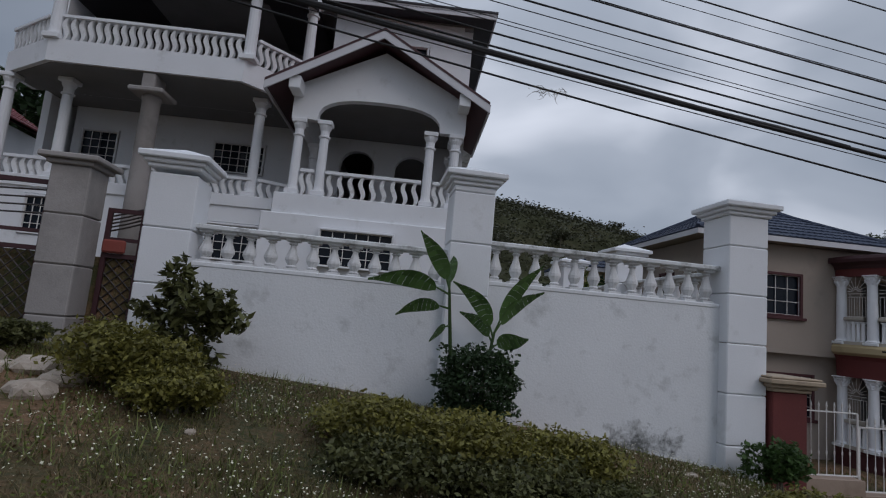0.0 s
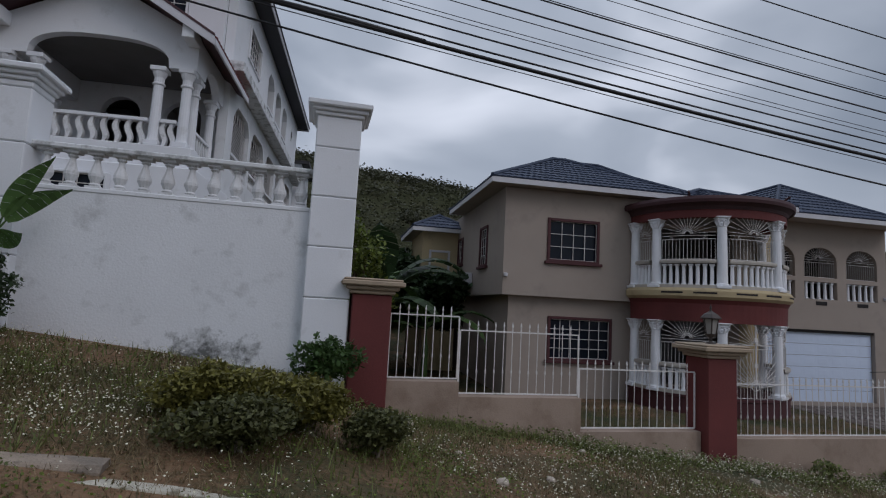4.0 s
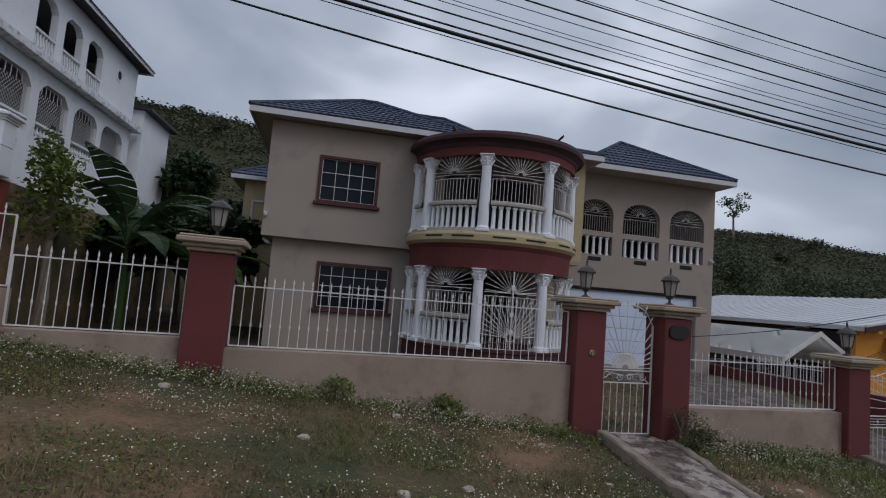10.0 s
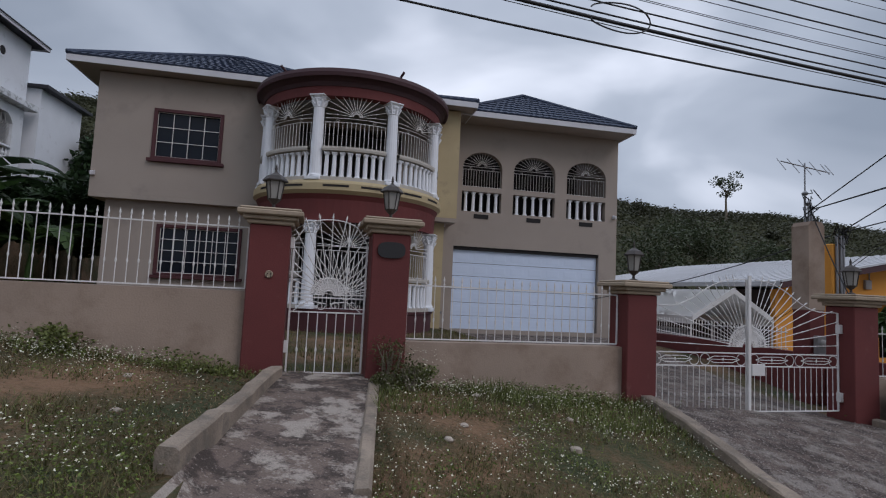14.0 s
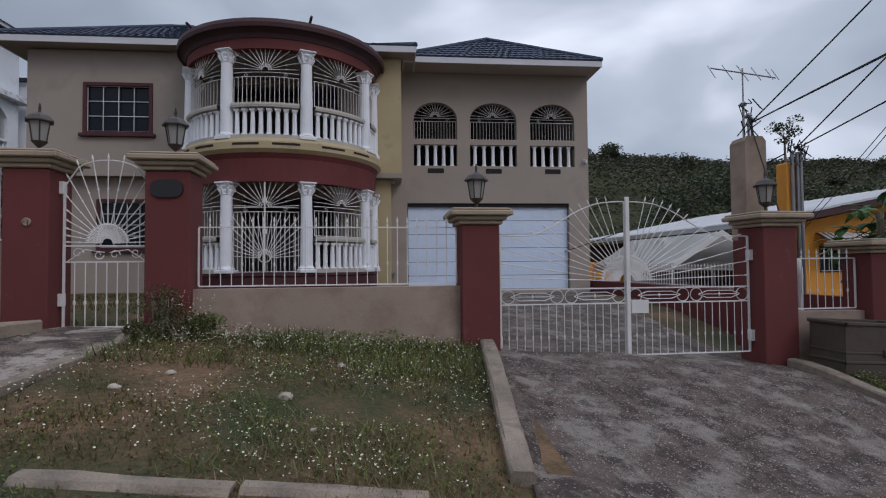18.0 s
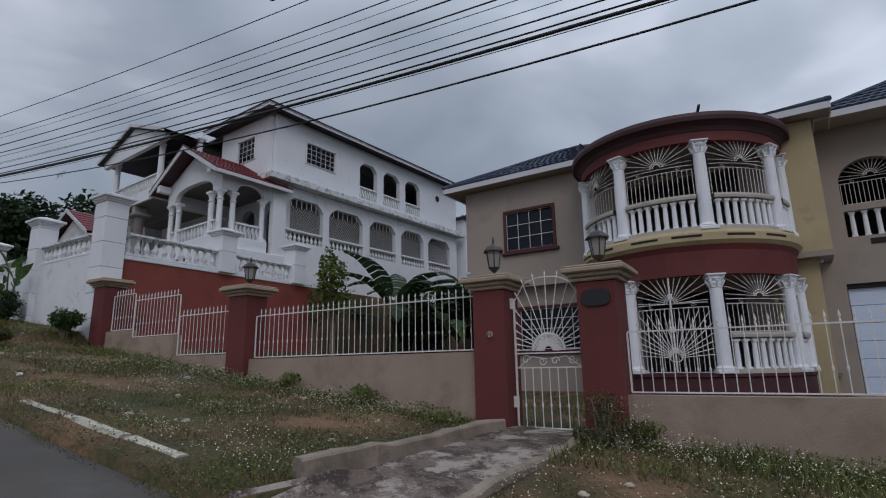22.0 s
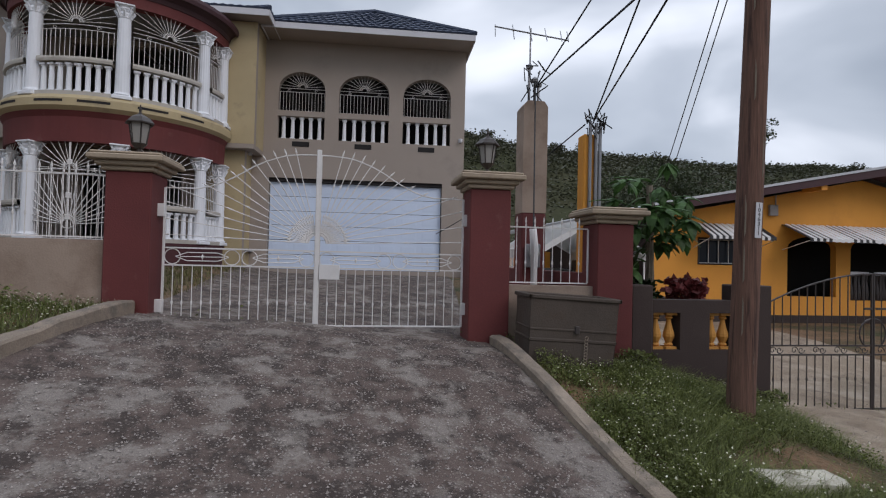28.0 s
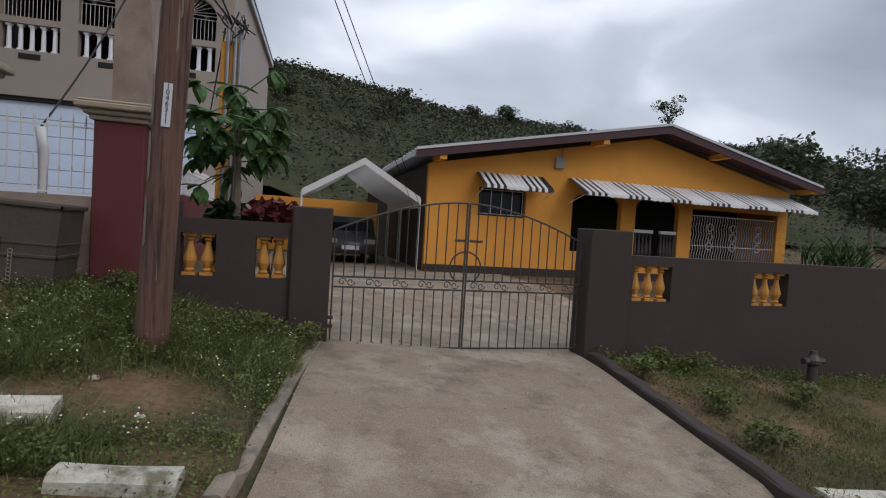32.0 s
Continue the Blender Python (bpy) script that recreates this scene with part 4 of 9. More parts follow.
def window(name, x0, z0, x1, z1, y, parent=None, frame_w=0.09, cols=4, rows=3, frame_mat="maroon_trim", label="grilled window with maroon surround", axis="y", sill=True, out=-1):
    """A glazed opening with surround, sill, sliding sashes and a white grille."""
    w = thing(name, label, "window", kind="structure")
    if parent is not None:
        w.parent = parent

    def put(bm, a0, b0, c0, a1, b1, c1, bev=0.0):
        if axis == "y":
            box(bm, a0, min(b0, b1), c0, a1, max(b0, b1), c1, bev)
        else:
            box(bm, min(b0, b1), a0, c0, max(b0, b1), a1, c1, bev)
    f = frame_w
    d = 0.05 * out
    for nm, q in (("frame", (x0, z0, x0 + f, z1)), ("frame", (x1 - f, z0, x1, z1)), ("frame", (x0 + f, z1 - f, x1 - f, z1)), ("frame", (x0 + f, z0, x1 - f, z0 + f * 0.7))):
        bm = B()
        put(bm, q[0], y + d, q[1], q[2], y - d * 2.4, q[3], 0.008)
        part(nm, bm, M[frame_mat], w)
    if sill:
        bm = B()
        put(bm, x0 - 0.08, y + d * 2.2, z0 - 0.09, x1 + 0.08, y - d * 0.5, z0 - 0.002, 0.01)
        part("sill", bm, M[frame_mat], w)
    gx0, gx1, gz0, gz1 = x0 + f, x1 - f, z0 + f * 0.7, z1 - f
    for k in range(2):
        bm = B()
        a, b = lerp(gx0, gx1, k / 2), lerp(gx0, gx1, (k + 1) / 2)
        put(bm, a + 0.002, y - d * (1.2 + 0.5 * k), gz0, b - 0.002, y - d * (1.5 + 0.5 * k), gz1)
        part("pane", bm, M["glass"], w)
    yy = y - d * 0.4
    t = 0.008
    for i in range(cols + 1):
        bm = B()
        x = lerp(gx0 + t, gx1 - t, i / cols)
        put(bm, x - t, yy - 0.008, gz0, x + t, yy + 0.008, gz1)
        part("grille_bar", bm, M["metal_white"], w)
    for i in range(rows + 1):
        bm = B()
        z = lerp(gz0 + t, gz1 - t, i / rows)
        put(bm, gx0, yy - 0.007, z - t, gx1, yy + 0.007, z + t)
        part("grille_bar", bm, M["metal_white"], w)
    return w


def tile_slope(roof, mesh_cache, a, b, c, d, mat, row=0.34, wave=0.2, label=""):
    """Courses of pressed roof tile on the slope a-b (eave) to d-c (ridge): one object a course."""
    a, b, c, d = (Vector(p) for p in (a, b, c, d))
    up = ((d - a) + (c - b)) / 2
    n = max(2, int(up.length / row))
    nrm = (b - a).cross(d - a).normalized()
    if nrm.z < 0:
        nrm = -nrm
    for i in range(n):
        u0, u1 = i / n, (i + 1.12) / n
        u1 = min(u1, 1.0)
        l0, r0 = a.lerp(d, u0), b.lerp(c, u0)
        l1, r1 = a.lerp(d, u1), b.lerp(c, u1)
        cnt = max(2, int((r0 - l0).length / wave) * 2)
        bm = B()
        lowv, upv, skirt = [], [], []
        for k in range(cnt + 1):
            s = k / cnt
            hump = 0.022 if k % 2 else 0.0
            lowv.append(bm.verts.new(l0.lerp(r0, s) + nrm * (0.045 + hump)))
            upv.append(bm.verts.new(l1.lerp(r1, s) + nrm * (0.012 + hump * 0.8)))
            skirt.append(bm.verts.new(l0.lerp(r0, s) + nrm * 0.004))
        for k in range(cnt):
            bm.faces.new((lowv[k], lowv[k + 1], upv[k + 1], upv[k]))
            bm.faces.new((skirt[k], skirt[k + 1], lowv[k + 1], lowv[k]))
        part("tile_course", bm, mat, roof)


def hip_roof(name, x0, y0, x1, y1, z, rise, label, inset=None, mat="roof_blue", fascia="fascia", soffit="beige", hips=(True, True, True, True), fas_h=0.16, row=0.34):
    """A hipped roof: soffit slab, fascia boards, tiled slopes and ridge caps."""
    r = thing(name, label, "roof")
    w, d = x1 - x0, y1 - y0
    run = min(w, d) / 2
    if w >= d:
        p, q = Vector((x0 + run, y0 + run, z + rise)), Vector((x1 - run, y0 + run, z + rise))
    else:
        p, q = Vector((x0 + run, y0 + run, z + rise)), Vector((x0 + run, y1 - run, z + rise))
    A, Bc, C, D = Vector((x0, y0, z)), Vector((x1, y0, z)), Vector((x1, y1, z)), Vector((x0, y1, z))
    bm = B()
    box(bm, x0 + 0.03, y0 + 0.03, z - 0.13, x1 - 0.03, y1 - 0.03, z - 0.06)
    part("soffit", bm, M[soffit], r)
    for q4 in ((x0, y0, x1, y0 + 0.03), (x0, y1 - 0.03, x1, y1), (x0, y0 + 0.032, x0 + 0.03, y1 - 0.032), (x1 - 0.03, y0 + 0.032, x1, y1 - 0.032)):
        bm = B()
        box(bm, q4[0], q4[1], z - fas_h, q4[2], q4[3], z + 0.0)
        part("fascia", bm, M[fascia], r)
    bm = B()
    vs = [bm.verts.new(v) for v in (A, Bc, C, D, p, q)]
    if w >= d:
        quads = ((0, 1, 5, 4), (1, 2, 5), (2, 3, 4, 5), (3, 0, 4))
    else:
        quads = ((0, 1, 4), (1, 2, 5, 4), (2, 3, 5), (3, 0, 4, 5))
    for f in quads:
        bm.faces.new([vs[i] for i in f])
    part("deck", bm, M[mat], r)
    if w >= d:
        slopes = ((A, Bc, q, p), (Bc, C, q, q), (C, D, p, q), (D, A, p, p))
    else:
        slopes = ((A, Bc, p, p), (Bc, C, q, p), (C, D, q, q), (D, A, p, q))
    for s in slopes:
        tile_slope(r, None, *s, M[mat], row)
    ends = [(A, p), (Bc, q if w >= d else p), (C, q), (D, p if w >= d else q), (p, q)]
    for a, b in ends:
        if (a - b).length < 0.05:
            continue
        bm = B()
        tube(bm, [a + Vector((0, 0, 0.05)), a.lerp(b, 0.5) + Vector((0, 0, 0.05)), b + Vector((0, 0, 0.06))], 0.07, 6)
        part("ridge_cap", bm, M[mat], r)
    return r


before_house = set(scene.objects)

# ---- beige house with the round porch ----
house = thing("beige_house", "two-storey beige house with maroon round porch and blue-grey roof", "house")
HX0, HX1, HY, HZT = 10.45, 20.2, 14.45, 4.638
W1 = (11.85, 2.42, 13.6, 3.78)
W2 = (12.06, -0.64, 14.24, 0.72)
# upper storey front, with a wide opening behind the porch
bm = B()
wall_holes(bm, rect(HX0, 1.42, HX1, HZT), [rect(W1[0] + 0.02, W1[1] + 0.02, W1[2] - 0.02, W1[3] - 0.02), rect(15.6, 1.75, 18.5, 3.8)], HY, HY + 0.2)
part("upper_wall", bm, M["beige"], house)
bm = B()
wall_holes(bm, rect(HX0 + 0.3, -2.1, 19.9, 1.30), [rect(W2[0] + 0.02, W2[1] + 0.02, W2[2] - 0.02, W2[3] - 0.02), rect(15.8, -1.3, 18.3, 0.75)], HY + 0.3, HY + 0.5)
part("lower_wall", bm, M["beige"], house)
bm = B()
box(bm, HX0, HY, 1.30, HX1, HY + 9, 1.418)
part("floor_slab", bm, M["beige"], house)
# side walls and back
bm = B()
wall_holes(bm, [(HY + 0.2, 1.42), (HY + 10.0, 1.42), (HY + 10.0, HZT), (HY + 0.2, HZT)], [[(16.3, 2.3), (17.3, 2.3), (17.3, 3.7), (16.3, 3.7)], [(20.0, 2.6), (20.9, 2.6), (20.9, 3.7), (20.0, 3.7)]], HX0, HX0 + 0.2, "x")
part("side_wall", bm, M["beige"], house)
bm = B()
box(bm, HX0 + 0.3, HY + 0.5, -2.1, HX0 + 0.5, HY + 10, 1.29)
part("side_wall", bm, M["beige"], house)
bm = B()
box(bm, 20.0, HY + 0.2, 1.42, 20.2, 15.5, HZT)
part("return_wall", bm, M["tan"], house, "yellow-tan painted wall beside the porch")
bm = B()
box(bm, 19.35, HY - 0.004, 1.42, 20.2, HY - 0.0005, HZT)
part("tan_panel", bm, M["tan"], house, "yellow-tan painted wall panel")
bm = B()
box(bm, 18.9, HY + 0.296, -2.1, 19.9, HY + 0.2995, 1.29)
part("tan_panel", bm, M["tan"], house)
bm = B()
box(bm, 19.7, HY + 0.5, -2.1, 19.9, 15.5, 1.29)
part("return_wall", bm, M["tan"], house)
bm = B()
box(bm, HX0, 24.3, -2.1, 25.9, 24.5, HZT)
part("back_wall", bm, M["beige"], house)
# inner room surfaces share the grey that has shade in it
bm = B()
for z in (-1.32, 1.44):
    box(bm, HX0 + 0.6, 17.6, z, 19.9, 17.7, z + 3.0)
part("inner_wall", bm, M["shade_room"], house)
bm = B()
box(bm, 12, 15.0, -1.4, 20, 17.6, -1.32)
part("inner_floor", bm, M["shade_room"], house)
# back-left wing with its own small roof
bm = B()
box(bm, 8.9, 21.0, -2.1, 10.44, 24.4, 4.0)
part("rear_wing", bm, M["tan"], house, "yellow-tan rear wing")
# garage wing
AY = 15.5
ARCHES = [(20.58, 21.88), (22.27, 23.7), (24.11, 25.5)]
holes = [arched(a, 2.64, b, 3.25, 3.76) for a, b in ARCHES] + [rect(a, 1.84, b, 2.48) for a, b in ARCHES] + [rect(20.38, -1.86, 25.3, 0.72)]
bm = B()
wall_holes(bm, rect(19.9, -2.2, 25.92, HZT), holes, AY, AY + 0.22)
part("garage_wing_wall", bm, M["beige"], house)
bm = B()
box(bm, 25.7, AY + 0.22, -2.2, 25.92, 24.3, HZT)
part("side_wall", bm, M["beige"], house)
# near-black surfaces carry the shade behind the arches and garage door
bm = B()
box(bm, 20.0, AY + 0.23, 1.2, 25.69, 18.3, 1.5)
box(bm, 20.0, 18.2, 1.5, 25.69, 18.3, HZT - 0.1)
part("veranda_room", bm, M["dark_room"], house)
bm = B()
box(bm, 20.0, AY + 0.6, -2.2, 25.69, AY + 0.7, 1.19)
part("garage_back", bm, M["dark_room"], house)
# vent slots are dark sheets on the wall, shade in place of holes
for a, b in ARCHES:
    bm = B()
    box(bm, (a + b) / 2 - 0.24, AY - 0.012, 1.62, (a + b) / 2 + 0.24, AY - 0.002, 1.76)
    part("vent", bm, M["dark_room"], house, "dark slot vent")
# arch infill: balusters and sun grilles


def sun_grille(parent, x0, x1, y, z0, zband, hub_z, limit, rays=13, mat="metal_white", bend=None, bars=12, rad=0.007):
    """A flat or bent iron grille: upright bars, a band, and a sunburst. bend maps (x, z) to a place."""
    bend = bend or (lambda x, z: (x, y, z))
    mt = M[mat]
    cx = (x0 + x1) / 2

    def line(bm, p, q, r, n=6):
        tube(bm, [bend(lerp(p[0], q[0], i / n), lerp(p[1], q[1], i / n)) for i in range(n + 1)], r, 4)
    for z in (z0, zband, zband + 0.1):
        bm = B()
        line(bm, (x0, z), (x1, z), 0.009)
        part("rail", bm, mt, parent)
    for i in range(bars + 1):
        x = lerp(x0 + 0.01, x1 - 0.01, i / bars)
        bm = B()
        line(bm, (x, z0), (x, zband), rad, 1)
        part("bar", bm, mt, parent)
    for i in range(rays):
        a = math.pi * (i + 0.35) / (rays - 0.3)
        s = 0.1
        while s < 2.5:
            px, pz = cx + s * math.cos(a), hub_z + s * math.sin(a)
            if px < x0 or px > x1 or pz > limit(px):
                break
            s += 0.02
        bm = B()
        line(bm, (cx + 0.08 * math.cos(a), hub_z + 0.08 * math.sin(a)), (cx + s * math.cos(a), hub_z + s * math.sin(a)), rad, 3)
        m_at = 0.62 * s
        k = Vector(bend(cx + m_at * math.cos(a), hub_z + m_at * math.sin(a)))
        lathe(bm, [(0.004, -0.02), (0.016, 0), (0.004, 0.02)], 5, k.x, k.y, k.z)
        part("ray", bm, mt, parent)
    for rr in (0.08, 0.14):
        bm = B()
        tube(bm, [bend(p[0], p[2]) for p in arc(cx, hub_z, rr, 0, math.pi, 10)], 0.008, 4)
        part("ring", bm, mt, parent)
    for s in (-1, 1):
        bm = B()
        c0 = cx + s * (x1 - x0) * 0.3
        pts = []
        for i in range(13):
            u = i / 12
            aa = s * math.pi * 2 * u
            pts.append(bend(c0 + (0.045 - 0.03 * u) * math.cos(aa), zband + 0.05 + (0.045 - 0.03 * u) * math.sin(aa)))
        tube(bm, pts, 0.006, 4)
        part("scroll", bm, mt, parent)


for a, b in ARCHES:
    g = thing("veranda_grille", "white iron sunburst grille in a veranda arch", "grille", "grilles of the veranda arches")
    cx, w = (a + b) / 2, (b - a) / 2
    sun_grille(g, a + 0.02, b - 0.02, AY + 0.1, 2.66, 3.2, 3.34, lambda x: 3.25 + 0.5 * math.sqrt(max(0, 1 - ((x - cx) / w) ** 2)), rays=13, bars=14)
    bal = thing("veranda_balustrade", "white balusters in a veranda opening", "balustrade", "balustrades of the veranda arches")
    n = 5
    for i in range(n):
        part("baluster", BAL_POST, None, bal, at=Matrix.Translation((lerp(a, b, (i + 0.6) / (n + 0.2)), AY + 0.11, 1.85)))

# garage door: panelled sections
gd = thing("garage_door", "white panelled garage door, closed", "garage door")
rows_n, cols_n = 6, 8
for i in range(rows_n):
    z0, z1 = lerp(-1.86, 0.62, i / rows_n), lerp(-1.86, 0.62, (i + 1) / rows_n)
    bm = B()
    box(bm, 20.4, AY + 0.14, z0 + 0.006, 25.28, AY + 0.18, z1 - 0.006, 0.006)
    for k in range(cols_n):
        x0, x1 = lerp(20.4, 25.28, (k + 0.12) / cols_n), lerp(20.4, 25.28, (k + 0.88) / cols_n)
        zz0, zz1 = lerp(z0, z1, 0.2), lerp(z0, z1, 0.8)
        vs = [bm.verts.new(p) for p in ((x0, AY + 0.1395, zz0), (x1, AY + 0.1395, zz0), (x1, AY + 0.1395, zz1), (x0, AY + 0.1395, zz1))]
        ins = [bm.verts.new(p) for p in ((x0 + 0.05, AY + 0.136, zz0 + 0.05), (x1 - 0.05, AY + 0.136, zz0 + 0.05), (x1 - 0.05, AY + 0.136, zz1 - 0.05), (x0 + 0.05, AY + 0.136, zz1 - 0.05))]
        bm.faces.new(ins)
        for q in range(4):
            bm.faces.new((vs[q], vs[(q + 1) % 4], ins[(q + 1) % 4], ins[q]))
    bmesh.ops.recalc_face_normals(bm, faces=bm.faces[:])
    part("section", bm, M["garage"], gd)
bm = B()
box(bm, 20.38, AY + 0.05, 0.62, 25.3, AY + 0.2, 0.72)
part("track_housing", bm, M["dark_room"], gd)

window("window_1", *W1, HY)
window("window_2", *W2, HY + 0.3, cols=6, rows=4)
for i, (a, z0, b, z1) in enumerate(((16.3, 2.3, 17.3, 3.7), (20.0, 2.6, 20.9, 3.7))):
    window("window_%d" % (i + 3), a, z0, b, z1, HX0, cols=3, rows=4, axis="x", label="side window with maroon surround")
window("window_5", 9.2, 1.6, 10.1, 3.2, 21.0, cols=2, rows=4, frame_mat="fascia", label="tall rear window with pale surround")

hip_roof("main_roof", 9.85, 13.95, 16.7, 20.3, 4.8, 1.66, "blue-grey tiled hip roof with pale fascia")
hip_roof("front_roof", 16.2, 13.97, 20.6, 18.4, 4.795, 0.8, "low blue-grey tiled roof beside the porch")
hip_roof("inner_roof", 11.2, 16.6, 20.9, 25.0, 4.82, 2.7, "blue-grey tiled hip roof behind the front roof")
hip_roof("wing_roof", 20.25, 14.6, 26.05, 24.9, 4.775, 1.74, "lower blue-grey tiled hip roof of the garage wing")
hip_roof("rear_roof", 8.4, 20.6, 11.0, 24.9, 4.1, 0.7, "small blue-grey tiled roof of the rear wing", mat="roof_blue")

# round porch
CX, CY, RC = 17.09, 14.28, 2.32
A0, A1 = math.pi, 2 * math.pi
porch = thing("round_porch", "two-storey round porch with maroon bands and white columns", "porch")


def band(name, prof, mat, label="", seg=40, a0=A0 - 0.06, a1=A1 + 0.06):
    """A closed profile turned round the front half of the porch."""
    bm = B()
    lathe(bm, prof + [prof[0]], seg, CX, CY, 0, a0, a1)
    bmesh.ops.recalc_face_normals(bm, faces=bm.faces[:])
    return part(name, bm, M[mat], porch, label)


band("roof_rim", [(RC - 0.1, 4.02), (RC + 0.11, 4.02), (RC + 0.14, 4.12), (RC + 0.21, 4.19), (RC + 0.27, 4.23), (RC + 0.27, 4.38), (0.05, 4.5), (0.05, 4.35), (RC - 0.1, 4.2)], "rim", "flared dark maroon roof rim")
band("rim_edge", [(RC + 0.271, 4.21), (RC + 0.31, 4.2), (RC + 0.33, 4.29), (RC + 0.31, 4.38), (RC + 0.27, 4.39), (RC + 0.271, 4.37)], "dark_fascia", "thick ragged dark edge of the porch roof")
band("upper_band", [(RC - 0.14, 3.79), (RC + 0.08, 3.79), (RC + 0.09, 4.018), (RC - 0.14, 4.018)], "maroon", "maroon ring beam")
band("slab", [(0.1, 1.42), (RC + 0.13, 1.42), (RC + 0.22, 1.50), (RC + 0.22, 1.66), (RC + 0.16, 1.74), (0.1, 1.74)], "tan", "yellow-tan curved balcony slab")
band("lower_band", [(RC - 0.14, 0.78), (RC + 0.06, 0.78), (RC + 0.08, 1.3), (RC + 0.14, 1.418), (RC - 0.14, 1.418)], "maroon", "maroon ring beam under the balcony")
band("base", [(0.1, -2.1), (RC + 0.1, -2.1), (RC + 0.1, -1.36), (RC + 0.14, -1.34), (RC + 0.14, -1.28), (0.1, -1.28)], "maroon_trim", "dark maroon plinth of the round porch")
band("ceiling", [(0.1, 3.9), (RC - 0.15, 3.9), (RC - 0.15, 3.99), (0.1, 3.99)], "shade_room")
COLS = [radians(a) for a in (180 + 0, 180 + 22.5, 180 + 67.5, 180 + 112.5, 180 + 157.5, 360)]


def porch_column(z0, z1):
    bm = B()
    h = z1 - z0
    box(bm, -0.19, -0.19, 0, 0.19, 0.19, 0.08, 0.01)
    lathe(bm, [(0.175, 0.08), (0.185, 0.11), (0.15, 0.15), (0.145, 0.17), (0.137, h * 0.5), (0.125, h - 0.3), (0.14, h - 0.28), (0.12, h - 0.26), (0.135, h - 0.2), (0.12, h - 0.16), (0.16, h - 0.1), (0.15, h - 0.07), (0.19, h - 0.03)], 16)
    for k in range(8):
        a = 2 * math.pi * k / 8
        tube(bm, [(0.11 * math.cos(a), 0.11 * math.sin(a), h - 0.26), (0.15 * math.cos(a), 0.15 * math.sin(a), h - 0.2), (0.19 * math.cos(a), 0.19 * math.sin(a), h - 0.14), (0.175 * math.cos(a), 0.175 * math.sin(a), h - 0.12)], (0.035, 0.018), 5)
    for k in range(4):
        a = 2 * math.pi * (k + 0.5) / 4
        tube(bm, [(0.12 * math.cos(a), 0.12 * math.sin(a), h - 0.14), (0.2 * math.cos(a), 0.2 * math.sin(a), h - 0.07), (0.215 * math.cos(a), 0.215 * math.sin(a), h - 0.045)], (0.03, 0.022), 5)
    box(bm, -0.19, -0.19, h - 0.035, 0.19, 0.19, h, 0.008)
    return mesh_of("column", bm, M["white_bright"])


